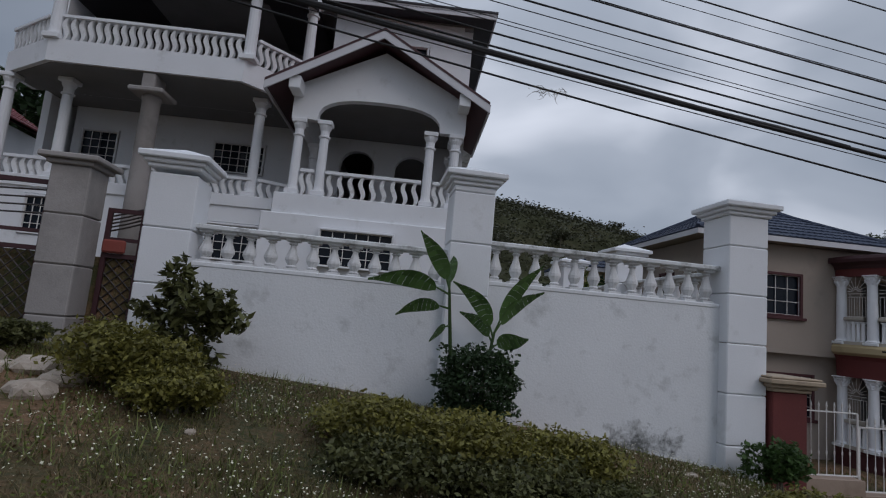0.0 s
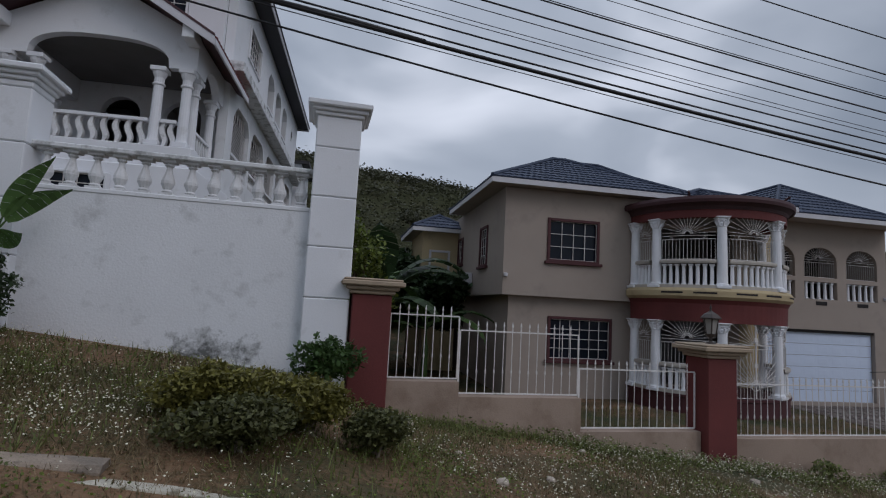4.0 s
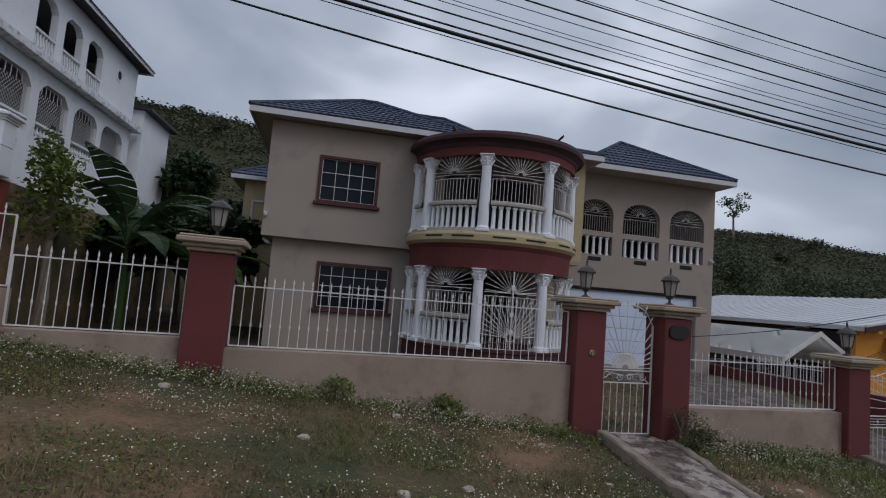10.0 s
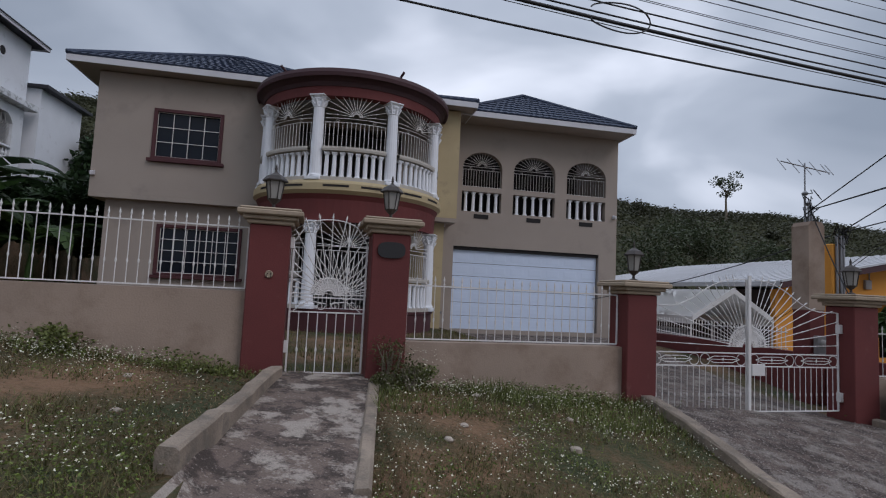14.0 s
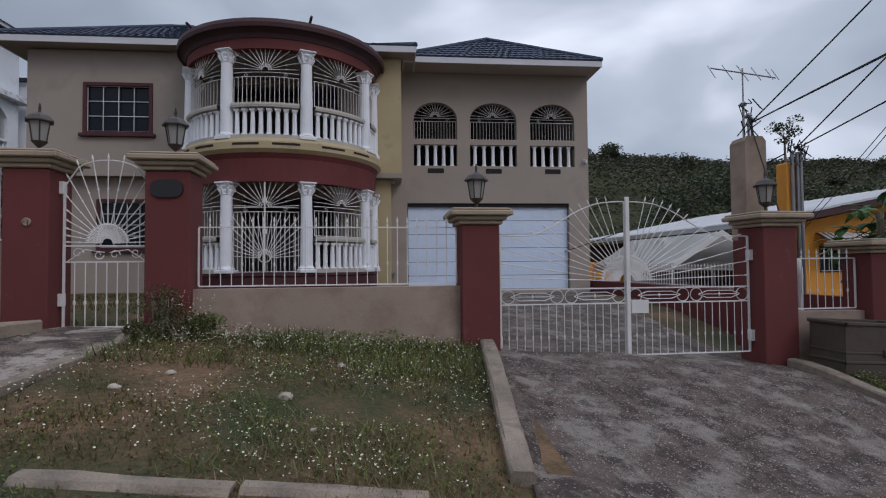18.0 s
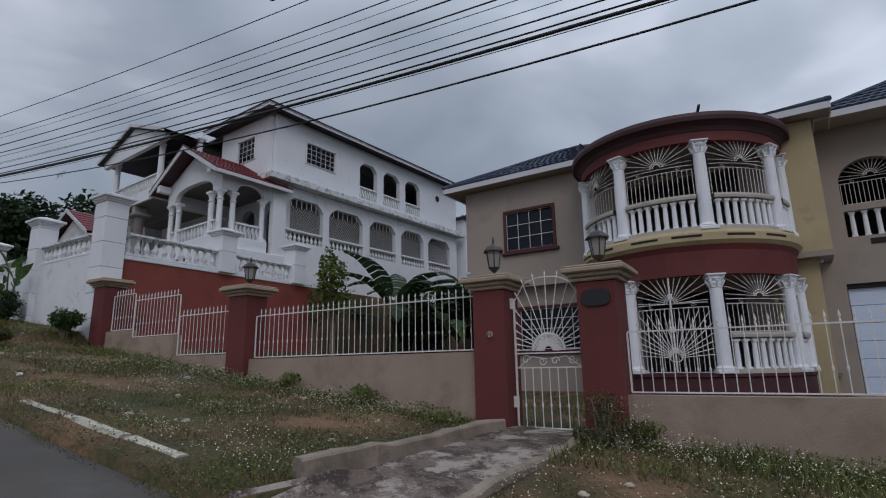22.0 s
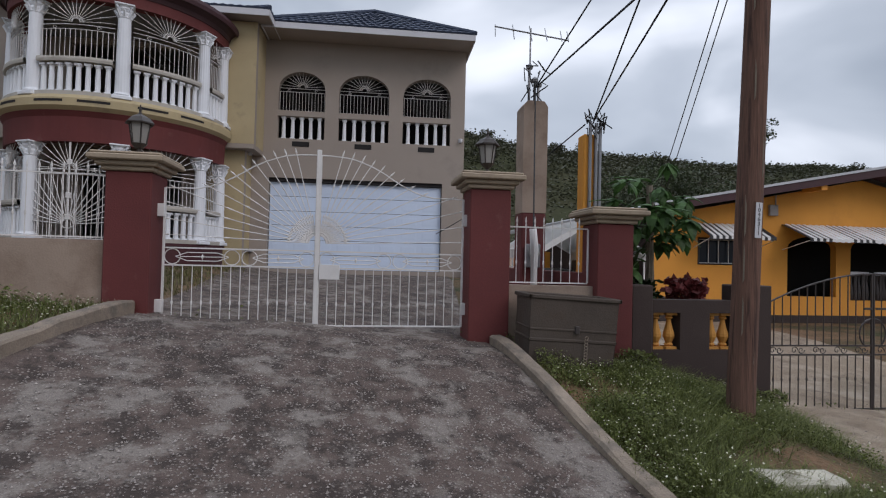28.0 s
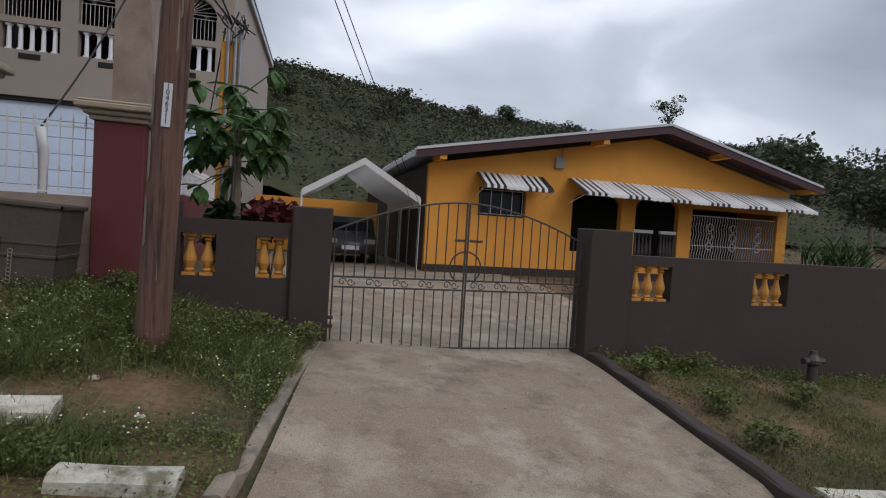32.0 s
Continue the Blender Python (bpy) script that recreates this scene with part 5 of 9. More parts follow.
COL_UP, COL_LOW = porch_column(1.74, 3.80), porch_column(-1.28, 0.78)
for k, a in enumerate(COLS):
    for me, z in ((COL_UP, 1.742), (COL_LOW, -1.278)):
        part("column", me, None, porch, at=Matrix.Translation((CX + RC * math.cos(a), CY + RC * math.sin(a), z)) @ Matrix.Rotation(a + math.pi / 2, 4, "Z"))
for lvl, (zf, zr, zb, zt) in enumerate(((1.742, 2.46, 3.22, 3.79), (-1.278, -0.55, 0.2, 0.77))):
    for k in range(5):
        a0, a1 = COLS[k] + 0.075, COLS[k + 1] - 0.075
        is_door = lvl == 1 and k == 2
        bend = lambda s, z, r=RC: (CX + r * math.cos(s / RC), CY + r * math.sin(s / RC), z)
        s0, s1 = a0 * RC, a1 * RC
        cxs = (s0 + s1) / 2
        if not is_door:
            bal = thing("porch_balustrade", "curved porch balustrade with white balusters and pale rail", "balustrade", "balustrades of the round porch")
            bm = B()
            lathe(bm, [(RC - 0.11, zr), (RC + 0.11, zr), (RC + 0.12, zr + 0.05), (RC + 0.11, zr + 0.1), (RC - 0.11, zr + 0.1), (RC - 0.11, zr)], 8, CX, CY, 0, a0, a1)
            bmesh.ops.recalc_face_normals(bm, faces=bm.faces[:])
            part("rail", bm, M["stone_rail"], bal, "pale stone-coloured curved rail")
            bm = B()
            lathe(bm, [(RC - 0.1, zf), (RC + 0.12, zf), (RC + 0.12, zf + 0.09), (RC - 0.1, zf + 0.09), (RC - 0.1, zf)], 8, CX, CY, 0, a0, a1)
            bmesh.ops.recalc_face_normals(bm, faces=bm.faces[:])
            part("kerb", bm, M["stone_rail"], bal)
            nb = 8 if k not in (0, 4) else 4
            for i in range(nb):
                a = lerp(a0, a1, (i + 0.5) / nb)
                part("baluster", BAL_POST_LOW, None, bal, at=Matrix.Translation((CX + RC * math.cos(a), CY + RC * math.sin(a), zf + 0.092)) @ Matrix.Rotation(a, 4, "Z"))
        g = thing("porch_grille", "white iron sunburst grille between porch columns" if not is_door else "white iron sunburst door grille of the porch", "grille", "grilles of the round porch")
        nbars = 14 if k not in (0, 4) else 7
        if is_door:
            sun_grille(g, s0, s1, 0, -1.25, 0.1, 0.2, lambda x: 0.77, rays=15, bend=bend, bars=15)
            for i in range(19):
                t = math.pi * (i + 0.5) / 19
                bm = B()
                s = 0.1
                while s < 1.2:
                    px, pz = cxs + s * math.cos(t), -0.95 + s * math.sin(t)
                    if px < s0 or px > s1 or pz > 0.0:
                        break
                    s += 0.03
                tube(bm, [bend(cxs + q * math.cos(t), -0.95 + q * math.sin(t), RC + 0.02) for q in (0.1, s * 0.5, s)], 0.009, 4)
                part("ray", bm, M["metal_white"], g)
            bm = B()
            tube(bm, [bend(cxs + 0.14 * math.cos(2 * math.pi * i / 12), -0.9 + 0.14 * math.sin(2 * math.pi * i / 12), RC + 0.02) for i in range(13)], 0.012, 4)
            part("ring", bm, M["metal_white"], g)
            bm = B()
            rod(bm, bend(cxs, -1.25, RC + 0.03), bend(cxs, 0.77, RC + 0.03), 0.02, 6)
            part("meeting_stile", bm, M["metal_white"], g)
            for z in (-0.8, -0.35, 0.35):
                bm = B()
                p = bend(cxs, z, RC + 0.03)
                box(bm, p[0] - 0.05, p[1] - 0.02, p[2] - 0.06, p[0] + 0.05, p[1] + 0.02, p[2] + 0.06, 0.01)
                part("lock_case", bm, M["metal_white"], g)
        else:
            sun_grille(g, s0, s1, 0, zr + 0.12, zb - 0.05, zb + 0.1, lambda x, zt=zt: zt, rays=15 if k not in (0, 4) else 9, bend=bend, bars=nbars)
for a in (radians(227), radians(293)):
    bm = B()
    rod(bm, (CX + 2.5 * math.cos(a), CY + 2.5 * math.sin(a), 4.38), (CX + 2.72 * math.cos(a), CY + 2.72 * math.sin(a), 4.5), 0.032, 7)
    part("spout", bm, M["dark_fascia"], porch, "short drain spout")
# slots in the slab edge: dark strips in place of their shade
for k in range(1, 4):
    for j in range(2):
        a0 = COLS[k] + 0.12 + j * 0.35
        bm = B()
        lathe(bm, [(RC + 0.2, 1.575), (RC + 0.226, 1.575), (RC + 0.226, 1.625), (RC + 0.2, 1.625), (RC + 0.2, 1.575)], 6, CX, CY, 0, a0, a0 + 0.24)
        part("drain_slot", bm, M["dark_room"], porch)
# security lamps and a camera on the walls
for p in ((10.52, HY - 0.06, 1.9), (19.95, AY - 0.4, 1.3), (25.8, AY - 0.05, 2.0)):
    lt = thing("wall_spotlight", "small white security light on a wall", "light", "security lights", at=Matrix.Translation(p))
    bm = B()
    box(bm, -0.05, 0.0, -0.06, 0.05, 0.06, 0.06, 0.008)
    part("base", bm, M["fascia"], lt)
    bm = B()
    lathe(bm, [(0.03, -0.02), (0.05, 0.0), (0.055, 0.08)], 8, 0, -0.05, -0.05)
    part("head", bm, M["fascia"], lt)
ac = thing("air_conditioner", "white air conditioner box on the side wall", "air conditioner")
bm = B()
box(bm, HX0 - 0.3, 18.2, 1.6, HX0 - 0.02, 19.0, 2.15, 0.02)
part("casing", bm, M["fascia"], ac)
bm = B()
for i in range(8):
    box(bm, HX0 - 0.312, 18.25, 1.66 + i * 0.06, HX0 - 0.302, 18.95, 1.69 + i * 0.06)
part("louvre", bm, M["grey_wall"], ac)

# the house stands turned a little from the line of its fence
HOUSE_TURN = Matrix.Translation((19.8, 14.8, 0.14)) @ Matrix.Rotation(radians(-2.3), 4, "Z") @ Matrix.Translation((-19.8, -14.8, 0))
for ob in scene.objects:
    if ob not in before_house and ob.parent is None:
        ob.matrix_basis = HOUSE_TURN @ ob.matrix_basis

# ---- white boundary wall with balustrade ----
WY0, WY1 = 6.12, 6.34


def white_pillar(x0, x1, zb, zt, y0=None, label="white block pillar with a pyramid cap", courses=0.62):
    w = x1 - x0
    y0 = 6.23 - w / 2 if y0 is None else y0
    p = thing("wall_pillar", label, "pillar", "white wall pillars")
    z = zb
    first = True
    while z < zt - 0.05:
        z1 = min(zt, z + courses)
        bm = B()
        box(bm, x0, y0, z + (0 if first else 0.006), x1, y0 + w, z1, 0.014)
        part("block", bm, M["white_clean"], p)
        first = False
        z = z1
    bm = B()
    cx, cy, h = (x0 + x1) / 2, y0 + w / 2, w / 2
    z = moulded_cap(bm, cx, cy, zt, h, [(0.05, 0.03), (0.05, 0.07), (0.07, 0.12)])
    vs = [bm.verts.new((cx + sx * (h + 0.1), cy + sy * (h + 0.1), z)) for sx, sy in ((-1, -1), (1, -1), (1, 1), (-1, 1))]
    tip = bm.verts.new((cx, cy, z + 0.13))
    for i in range(4):
        bm.faces.new((vs[i], vs[(i + 1) % 4], tip))
    part("cap", bm, M["white_clean"], p)
    return p


def vase_rail(x0, x1, base, top, label, axis="x", fixed=6.23, mat="white_mould", n=None):
    """Coping, vase balusters and a base course along x or y."""
    b = thing("balustrade", label, "balustrade", "balustrades of the white wall")

    def bx(bm, a0, a1, c0, c1, z0, z1):
        if axis == "x":
            box(bm, a0, fixed + c0, z0, a1, fixed + c1, z1, 0.012)
        else:
            box(bm, fixed + c0, a0, z0, fixed + c1, a1, z1, 0.012)
    bm = B()
    bx(bm, x0, x1, -0.13, 0.13, top - 0.06, top)
    part("coping", bm, M[mat], b)
    bm = B()
    bx(bm, x0, x1, -0.12, 0.12, base, base + 0.06)
    part("base_course", bm, M["white_wall"], b)
    n = n or max(2, round((x1 - x0) / 0.25))
    hh = top - 0.06 - base - 0.06
    for i in range(n):
        a = lerp(x0, x1, (i + 0.5) / n)
        p = (a, fixed, base + 0.06) if axis == "x" else (fixed, a, base + 0.06)
        part("baluster", BAL_VASE, None, b, at=Matrix.Translation(p) @ Matrix.Diagonal((1, 1, hh / 0.44, 1)))
    return b


def ground_wall(name, x0, x1, top, mat, y0=WY0, y1=WY1, label=""):
    bm = B()
    n = 12
    lo = [(lerp(x0, x1, i / n), fence_z(lerp(x0, x1, i / n)) - 0.6) for i in range(n + 1)]
    prism(bm, [(x1, top), (x0, top)] + lo, y0, y1, "y")
    return solo(name, bm, M[mat], label, "wall", kind="structure")


def stained_wall_material():
    """White paint with one ragged patch of black mould low on the wall."""
    m = material("old_white_wall_paint", (0.72, 0.74, 0.76), 0.87, vary=0.07, scale=4, bump=0.14, fine=40, stain=(0.38, 0.39, 0.39), stain_at=(0.55, 0.82), stain_scale=2.6)
    n, l = m.node_tree.nodes, m.node_tree.links
    b = n["Principled BSDF"]
    src = b.inputs["Base Color"].links[0].from_socket
    geo = n.new("ShaderNodeNewGeometry")
    mp = n.new("ShaderNodeMapping")
    mp.inputs["Location"].default_value, mp.inputs["Scale"].default_value = (-3.75 / 0.75, 0, -0.25 / 0.36), (1 / 0.75, 0.0, 1 / 0.36)
    l.new(geo.outputs["Position"], mp.inputs[0])
    ln = n.new("ShaderNodeVectorMath")
    ln.operation = "LENGTH"
    l.new(mp.outputs[0], ln.inputs[0])
    near = n.new("ShaderNodeMapRange")
    for k, v in zip(("From Min", "From Max", "To Min", "To Max"), (0.2, 1.25, 0.28, -0.12)):
        near.inputs[k].default_value = v
    l.new(ln.outputs["Value"], near.inputs[0])
    ns = n.new("ShaderNodeTexNoise")
    ns.inputs["Scale"].default_value, ns.inputs["Detail"].default_value, ns.inputs["Roughness"].default_value = 5.5, 8, 0.7
    l.new(geo.outputs["Position"], ns.inputs["Vector"])
    ad = n.new("ShaderNodeMath")
    l.new(near.outputs[0], ad.inputs[0])
    l.new(ns.outputs[0], ad.inputs[1])
    cut = n.new("ShaderNodeMapRange")
    cut.inputs["From Min"].default_value, cut.inputs["From Max"].default_value = 0.58, 0.78
    l.new(ad.outputs[0], cut.inputs[0])
    mx = n.new("ShaderNodeMix")
    mx.data_type = "RGBA"
    mx.inputs["B"].default_value = (0.14, 0.145, 0.14, 1)
    l.new(cut.outputs[0], mx.inputs["Factor"])
    l.new(src, mx.inputs["A"])
    l.new(mx.outputs["Result"], b.inputs["Base Color"])
    return m


M["old_white"] = stained_wall_material()
ground_wall("boundary_wall_1", -1.72, 1.21, 1.90, "old_white", label="weathered white boundary wall with mould stains")
ground_wall("boundary_wall_2", 1.71, 4.80, 2.01, "old_white", label="weathered white boundary wall with mould stains")
vase_rail(-1.71, 1.21, 1.90, 2.39, "white vase balustrade with dark mould on its coping")
vase_rail(1.71, 4.80, 2.01, 2.56, "white vase balustrade with dark mould on its coping")
white_pillar(-2.22, -1.70, -0.2, 2.95)
white_pillar(1.21, 1.72, 0.0, 3.18)
white_pillar(4.80, 5.35, -0.9, 3.22)
# red retaining side wall
bm = B()
prism(bm, [(6.36, -1.9), (12.9, -2.2), (12.9, 1.86), (6.36, 1.86)], 5.02, 5.22, "x")
solo("retaining_wall", bm, M["red_wall"], "brick-red painted retaining wall with white rail above", "wall", kind="structure")
bm = B()
box(bm, 4.99, 6.53, 1.862, 5.25, 12.9, 1.96, 0.01)
solo("wall_course", bm, M["white_clean"], "white course on top of the red wall", "wall", kind="structure")
vase_rail(6.56, 9.2, 1.96, 2.55, "mouldy white vase balustrade above the red wall", "y", 5.12)
vase_rail(9.72, 12.0, 1.96, 2.52, "mouldy white vase balustrade above the red wall", "y", 5.12)
white_pillar(4.86, 5.38, 1.9, 3.0, 9.2)
white_pillar(4.86, 5.38, 1.9, 3.05, 12.0)

# ---- white house ----
WH = Matrix.Translation((1.96, 11.44, 0.5)) @ Matrix.Rotation(radians(-4.5), 4, "Z") @ Matrix.Diagonal((0.952, 0.952, 0.952, 1))
wh = thing("white_house", "three-storey white house with arched verandas and balustrades", "house", at=WH)
FL, LEDGE, UEAVE = 3.65, 6.55, 9.5


def wp(name, fn, mat, label="", smooth=False):
    bm = B()
    fn(bm)
    return part(name, bm, M[mat], wh, label, smooth)


US = 0.3
LA = [(2.85, 4.92), (5.28, 7.47), (7.95, 9.93), (10.38, 12.33), (12.74, 14.9)]
UA = [(7.2, 8.45), (8.95, 10.25), (10.72, 12.02)]


def octo(a, b, z0, z1, c):
    return [(a, z0), (b, z0), (b, z1 - c), (b - c * 0.45, z1 - c * 0.4), (b - c, z1), (a + c, z1), (a + c * 0.45, z1 - c * 0.4), (a, z1 - c)]


wp("side_wall", lambda bm: wall_holes(bm, [(2.2, 1.2), (15.6, 1.2), (15.6, 6.3), (2.2, 6.3)], [octo(a, b, 3.9, 5.85, 0.4) for a, b in LA], US - 0.25, US, "x"), "white_wall")
wp("upper_side_wall", lambda bm: wall_holes(bm, [(2.2, 6.62), (15.6, 6.62), (15.6, 9.4), (2.2, 9.4)], [octo(a, b, 6.85, 8.75, 0.32) for a, b in UA] + [[(3.74, 7.6), (5.6, 7.6), (5.6, 8.68), (3.74, 8.68)]], US - 0.25, US, "x"), "white_clean")
wp("ledge", lambda bm: box(bm, -3.6, 1.7, 6.32, US + 0.42, 15.9, LEDGE + 0.05, 0.015), "white_mould", "mould-stained floor ledge")
wp("front_wall", lambda bm: wall_holes(bm, [(-10.8, 1.2), (US - 0.26, 1.2), (US - 0.26, 6.3), (-10.8, 6.3)], [[(-10.6, 4.55), (-9.5, 4.55), (-9.5, 5.6), (-10.6, 5.6)], [(-6.9, 4.68), (-5.35, 4.68), (-5.35, 5.63), (-6.9, 5.63)], arched(-3.2, FL, -2.2, 5.3, 5.75), arched(-1.6, FL, -0.6, 5.3, 5.75)], 3.0, 3.25), "white_clean")
wp("upper_front_wall", lambda bm: wall_holes(bm, [(-3.6, 6.62), (US - 0.26, 6.62), (US - 0.26, 9.4), (-3.6, 9.4)], [[(-2.3, 7.55), (-0.9, 7.55), (-0.9, 8.7), (-2.3, 8.7)]], 2.0, 2.2), "white_clean")
# veranda walls, floors and ceilings have their deep shade put into the colour
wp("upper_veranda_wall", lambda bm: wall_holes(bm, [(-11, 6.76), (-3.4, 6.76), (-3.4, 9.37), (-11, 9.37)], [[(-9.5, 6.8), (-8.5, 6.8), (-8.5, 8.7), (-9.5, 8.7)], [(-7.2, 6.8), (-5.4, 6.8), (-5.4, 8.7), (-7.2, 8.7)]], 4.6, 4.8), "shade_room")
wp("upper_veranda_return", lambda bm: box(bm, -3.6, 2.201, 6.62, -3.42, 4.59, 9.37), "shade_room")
wp("upper_veranda_floor", lambda bm: box(bm, -11, 2.001, 6.55, -3.61, 4.8, 6.745), "dim_floor")
wp("back_wall", lambda bm: box(bm, -11, 15.4, 1.2, US - 0.26, 15.6, 9.4), "white_clean")
wp("left_wall", lambda bm: box(bm, -11.2, 2.2, 1.2, -11.0, 15.6, 9.4), "white_clean")
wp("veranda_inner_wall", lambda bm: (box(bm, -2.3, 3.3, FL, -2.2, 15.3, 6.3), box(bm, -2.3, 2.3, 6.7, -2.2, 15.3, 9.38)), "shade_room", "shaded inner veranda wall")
wp("veranda_floor", lambda bm: (box(bm, -10.9, 1.0, FL - 0.12, US - 0.26, 15.3, FL - 0.01),), "dim_floor")
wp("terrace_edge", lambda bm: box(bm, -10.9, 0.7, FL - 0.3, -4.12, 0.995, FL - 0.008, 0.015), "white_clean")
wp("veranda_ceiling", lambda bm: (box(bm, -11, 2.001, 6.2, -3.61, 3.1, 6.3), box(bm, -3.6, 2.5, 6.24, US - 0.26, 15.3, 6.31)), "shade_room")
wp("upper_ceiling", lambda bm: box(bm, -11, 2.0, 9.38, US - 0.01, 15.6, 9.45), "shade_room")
# roof with dark eaves


def wh_roof():
    r = part("roof", B(), M["roof_blue"], wh, "low dark roof with wide black eaves")
    x0, x1, y0, y1, z = -4.2, US + 0.55, 1.35, 16.1, UEAVE
    bm = B()
    box(bm, x0, y0, z - 0.05, x1, y1, z - 0.02)
    part("soffit", bm, M["black_fascia"], r)
    for q in ((x0, y0, x1, y0 + 0.03), (x1 - 0.03, y0 + 0.03, x1, y1), (x0, y1 - 0.03, x1, y1)):
        bm = B()
        box(bm, q[0], q[1], z - 0.14, q[2], q[3], z + 0.02)
        part("fascia", bm, M["fascia"], r)
    bm = B()
    for q in ((x0 - 0.02, y0 - 0.03, x1 + 0.03, y0 + 0.02), (x1 - 0.02, y0 + 0.021, x1 + 0.03, y1 + 0.02)):
        box(bm, q[0], q[1], z + 0.022, q[2], q[3], z + 0.075)
    part("gutter", bm, M["black_fascia"], r)
    bm = B()
    vs = [bm.verts.new(p) for p in ((x0, y0, z + 0.05), (x1, y0, z + 0.05), (x1, y1, z + 0.05), (x0, y1, z + 0.05), (-1.9, y0 + 2.4, z + 0.75), (-1.9, y1 - 2.4, z + 0.75))]
    for f in ((0, 1, 4), (1, 2, 5, 4), (2, 3, 5), (3, 0, 4, 5)):
        bm.faces.new([vs[i] for i in f])
    part("deck", bm, M["roof_blue"], r)


wh_roof()


def wh_window(u0, z0, u1, z1, v, axis="y", cols=4, rows=4):
    out = -1 if axis == "y" else 1
    w = window("window", u0, z0, u1, z1, v, None, 0.05, cols, rows, "white_clean", "dark grilled window in a white wall", axis, False, out)
    w.matrix_basis = WH
    return w


wh_window(-10.58, 4.57, -9.52, 5.58, 3.0)
wh_window(-6.88, 4.7, -5.37, 5.61, 3.0, cols=6)
wh_window(-2.28, 7.57, -0.92, 8.68, 2.0, cols=4)
wh_window(3.76, 7.62, 5.58, 8.66, US, "x", cols=6)

# lattice and balusters in the side arches


def lattice(parent, a, b, z0, z1, u, mat="metal_white", step=0.16, rad=0.008):
    bm = B()
    h, w = z1 - z0, b - a
    k = -h
    while k < w:
        for s in (1, -1):
            p0, p1 = max(0, k), min(w, k + h)
            if p1 - p0 > 0.05:
                q0, q1 = (p0 - k, p1 - k) if s > 0 else (h - (p0 - k), h - (p1 - k))
                rod(bm, (u, a + p0, z0 + q0), (u, a + p1, z0 + q1), rad, 3)
        k += step
    return part("lattice", bm, M[mat], parent, "diamond lattice")


for a, b in LA:
    g = thing("arch_lattice", "white iron diamond lattice filling a veranda arch", "grille", "veranda arch lattices", at=WH)
    lattice(g, a, b, 4.45, 5.5, US - 0.12)
    for i in range(6):
        bm = B()
        v = lerp(a + 0.35, b - 0.35, i / 5)
        box(bm, US - 0.13, v - 0.012, 5.5, US - 0.11, v + 0.012, 5.82)
        part("bar", bm, M["metal_white"], g)
    bl = thing("arch_balustrade", "white vase balusters under a veranda arch", "balustrade", "veranda arch balustrades", at=WH)
    bm = B()
    box(bm, US - 0.22, a, 4.34, US + 0.03, b, 4.43, 0.01)
    part("rail", bm, M["white_clean"], bl)
    n = 9
    for i in range(n):
        part("baluster", BAL_VASE, None, bl, at=Matrix.Translation((US - 0.1, lerp(a, b, (i + 0.5) / n), 3.9)))
for a, b in UA:
    bl = thing("upper_balustrade", "white curved balusters in an upper arch", "balustrade", "upper arch balustrades", at=WH)
    bm = B()
    box(bm, US - 0.2, a, 7.38, US + 0.03, b, 7.46, 0.01)
    part("rail", bm, M["white_clean"], bl)
    for i in range(7):
        part("baluster", BAL_S, None, bl, at=Matrix.Translation((US - 0.08, lerp(a, b, (i + 0.5) / 7), 6.86)) @ Matrix.Rotation(radians(90), 4, "Z"))
bm = B()
lathe(bm, [(0.3, 0), (0.3, 0.03), (0.2, 0.03), (0.2, 0.0)], 20)
bmesh.ops.rotate(bm, matrix=Matrix.Rotation(radians(90), 3, "Y"), verts=bm.verts[:])
part("round_vent", bm, M["white_clean"], wh, "round wall vent", at=Matrix.Translation((US, 13.66, 8.35)))
# dark disc painted in place of the vent's shaded hole
bm = B()
lathe(bm, [(0.2, 0), (0.2, 0.012)], 16)
bmesh.ops.rotate(bm, matrix=Matrix.Rotation(radians(90), 3, "Y"), verts=bm.verts[:])
part("vent_hole", bm, M["dark_room"], wh, at=Matrix.Translation((US + 0.001, 13.66, 8.35)))
# rear annex seen past the back corner
wp("rear_annex", lambda bm: box(bm, -3, 16.2, 1.2, 0.6, 20, 7.6), "white_clean")
wp("annex_roof", lambda bm: box(bm, -3.3, 15.95, 7.6, 1.0, 20.3, 7.75), "black_fascia")


def turned_column(h, r, mat="white_clean"):
    bm = B()
    box(bm, -r * 1.35, -r * 1.35, 0, r * 1.35, r * 1.35, 0.12, 0.01)
    lathe(bm, [(r * 1.2, 0.12), (r * 1.05, 0.18), (r, 0.22), (r * 0.9, h - 0.42), (r * 1.2, h - 0.4), (r * 1.2, h - 0.37), (r * 0.92, h - 0.35), (r * 0.92, h - 0.24), (r * 1.25, h - 0.16), (r * 1.35, h - 0.1)], 14)
    box(bm, -r * 1.45, -r * 1.45, h - 0.1, r * 1.45, r * 1.45, h, 0.01)
    return mesh_of("column", bm, M[mat])


PC = turned_column(5.46 - FL, 0.115)
pgable = thing("gabled_porch", "white gabled entrance porch with paired columns and red roof", "porch", at=WH)
for u, v in ((-3.75, 0), (-3.15, 0), (-0.65, 0), (-0.05, 0), (-0.05, 1.9), (-0.05, 0.55), (-3.75, 1.9)):
    part("column", PC, None, pgable, at=Matrix.Translation((u, v, FL)))


def gp(name, fn, mat, label=""):
    bm = B()
    fn(bm)
    return part(name, bm, M[mat], pgable, label)


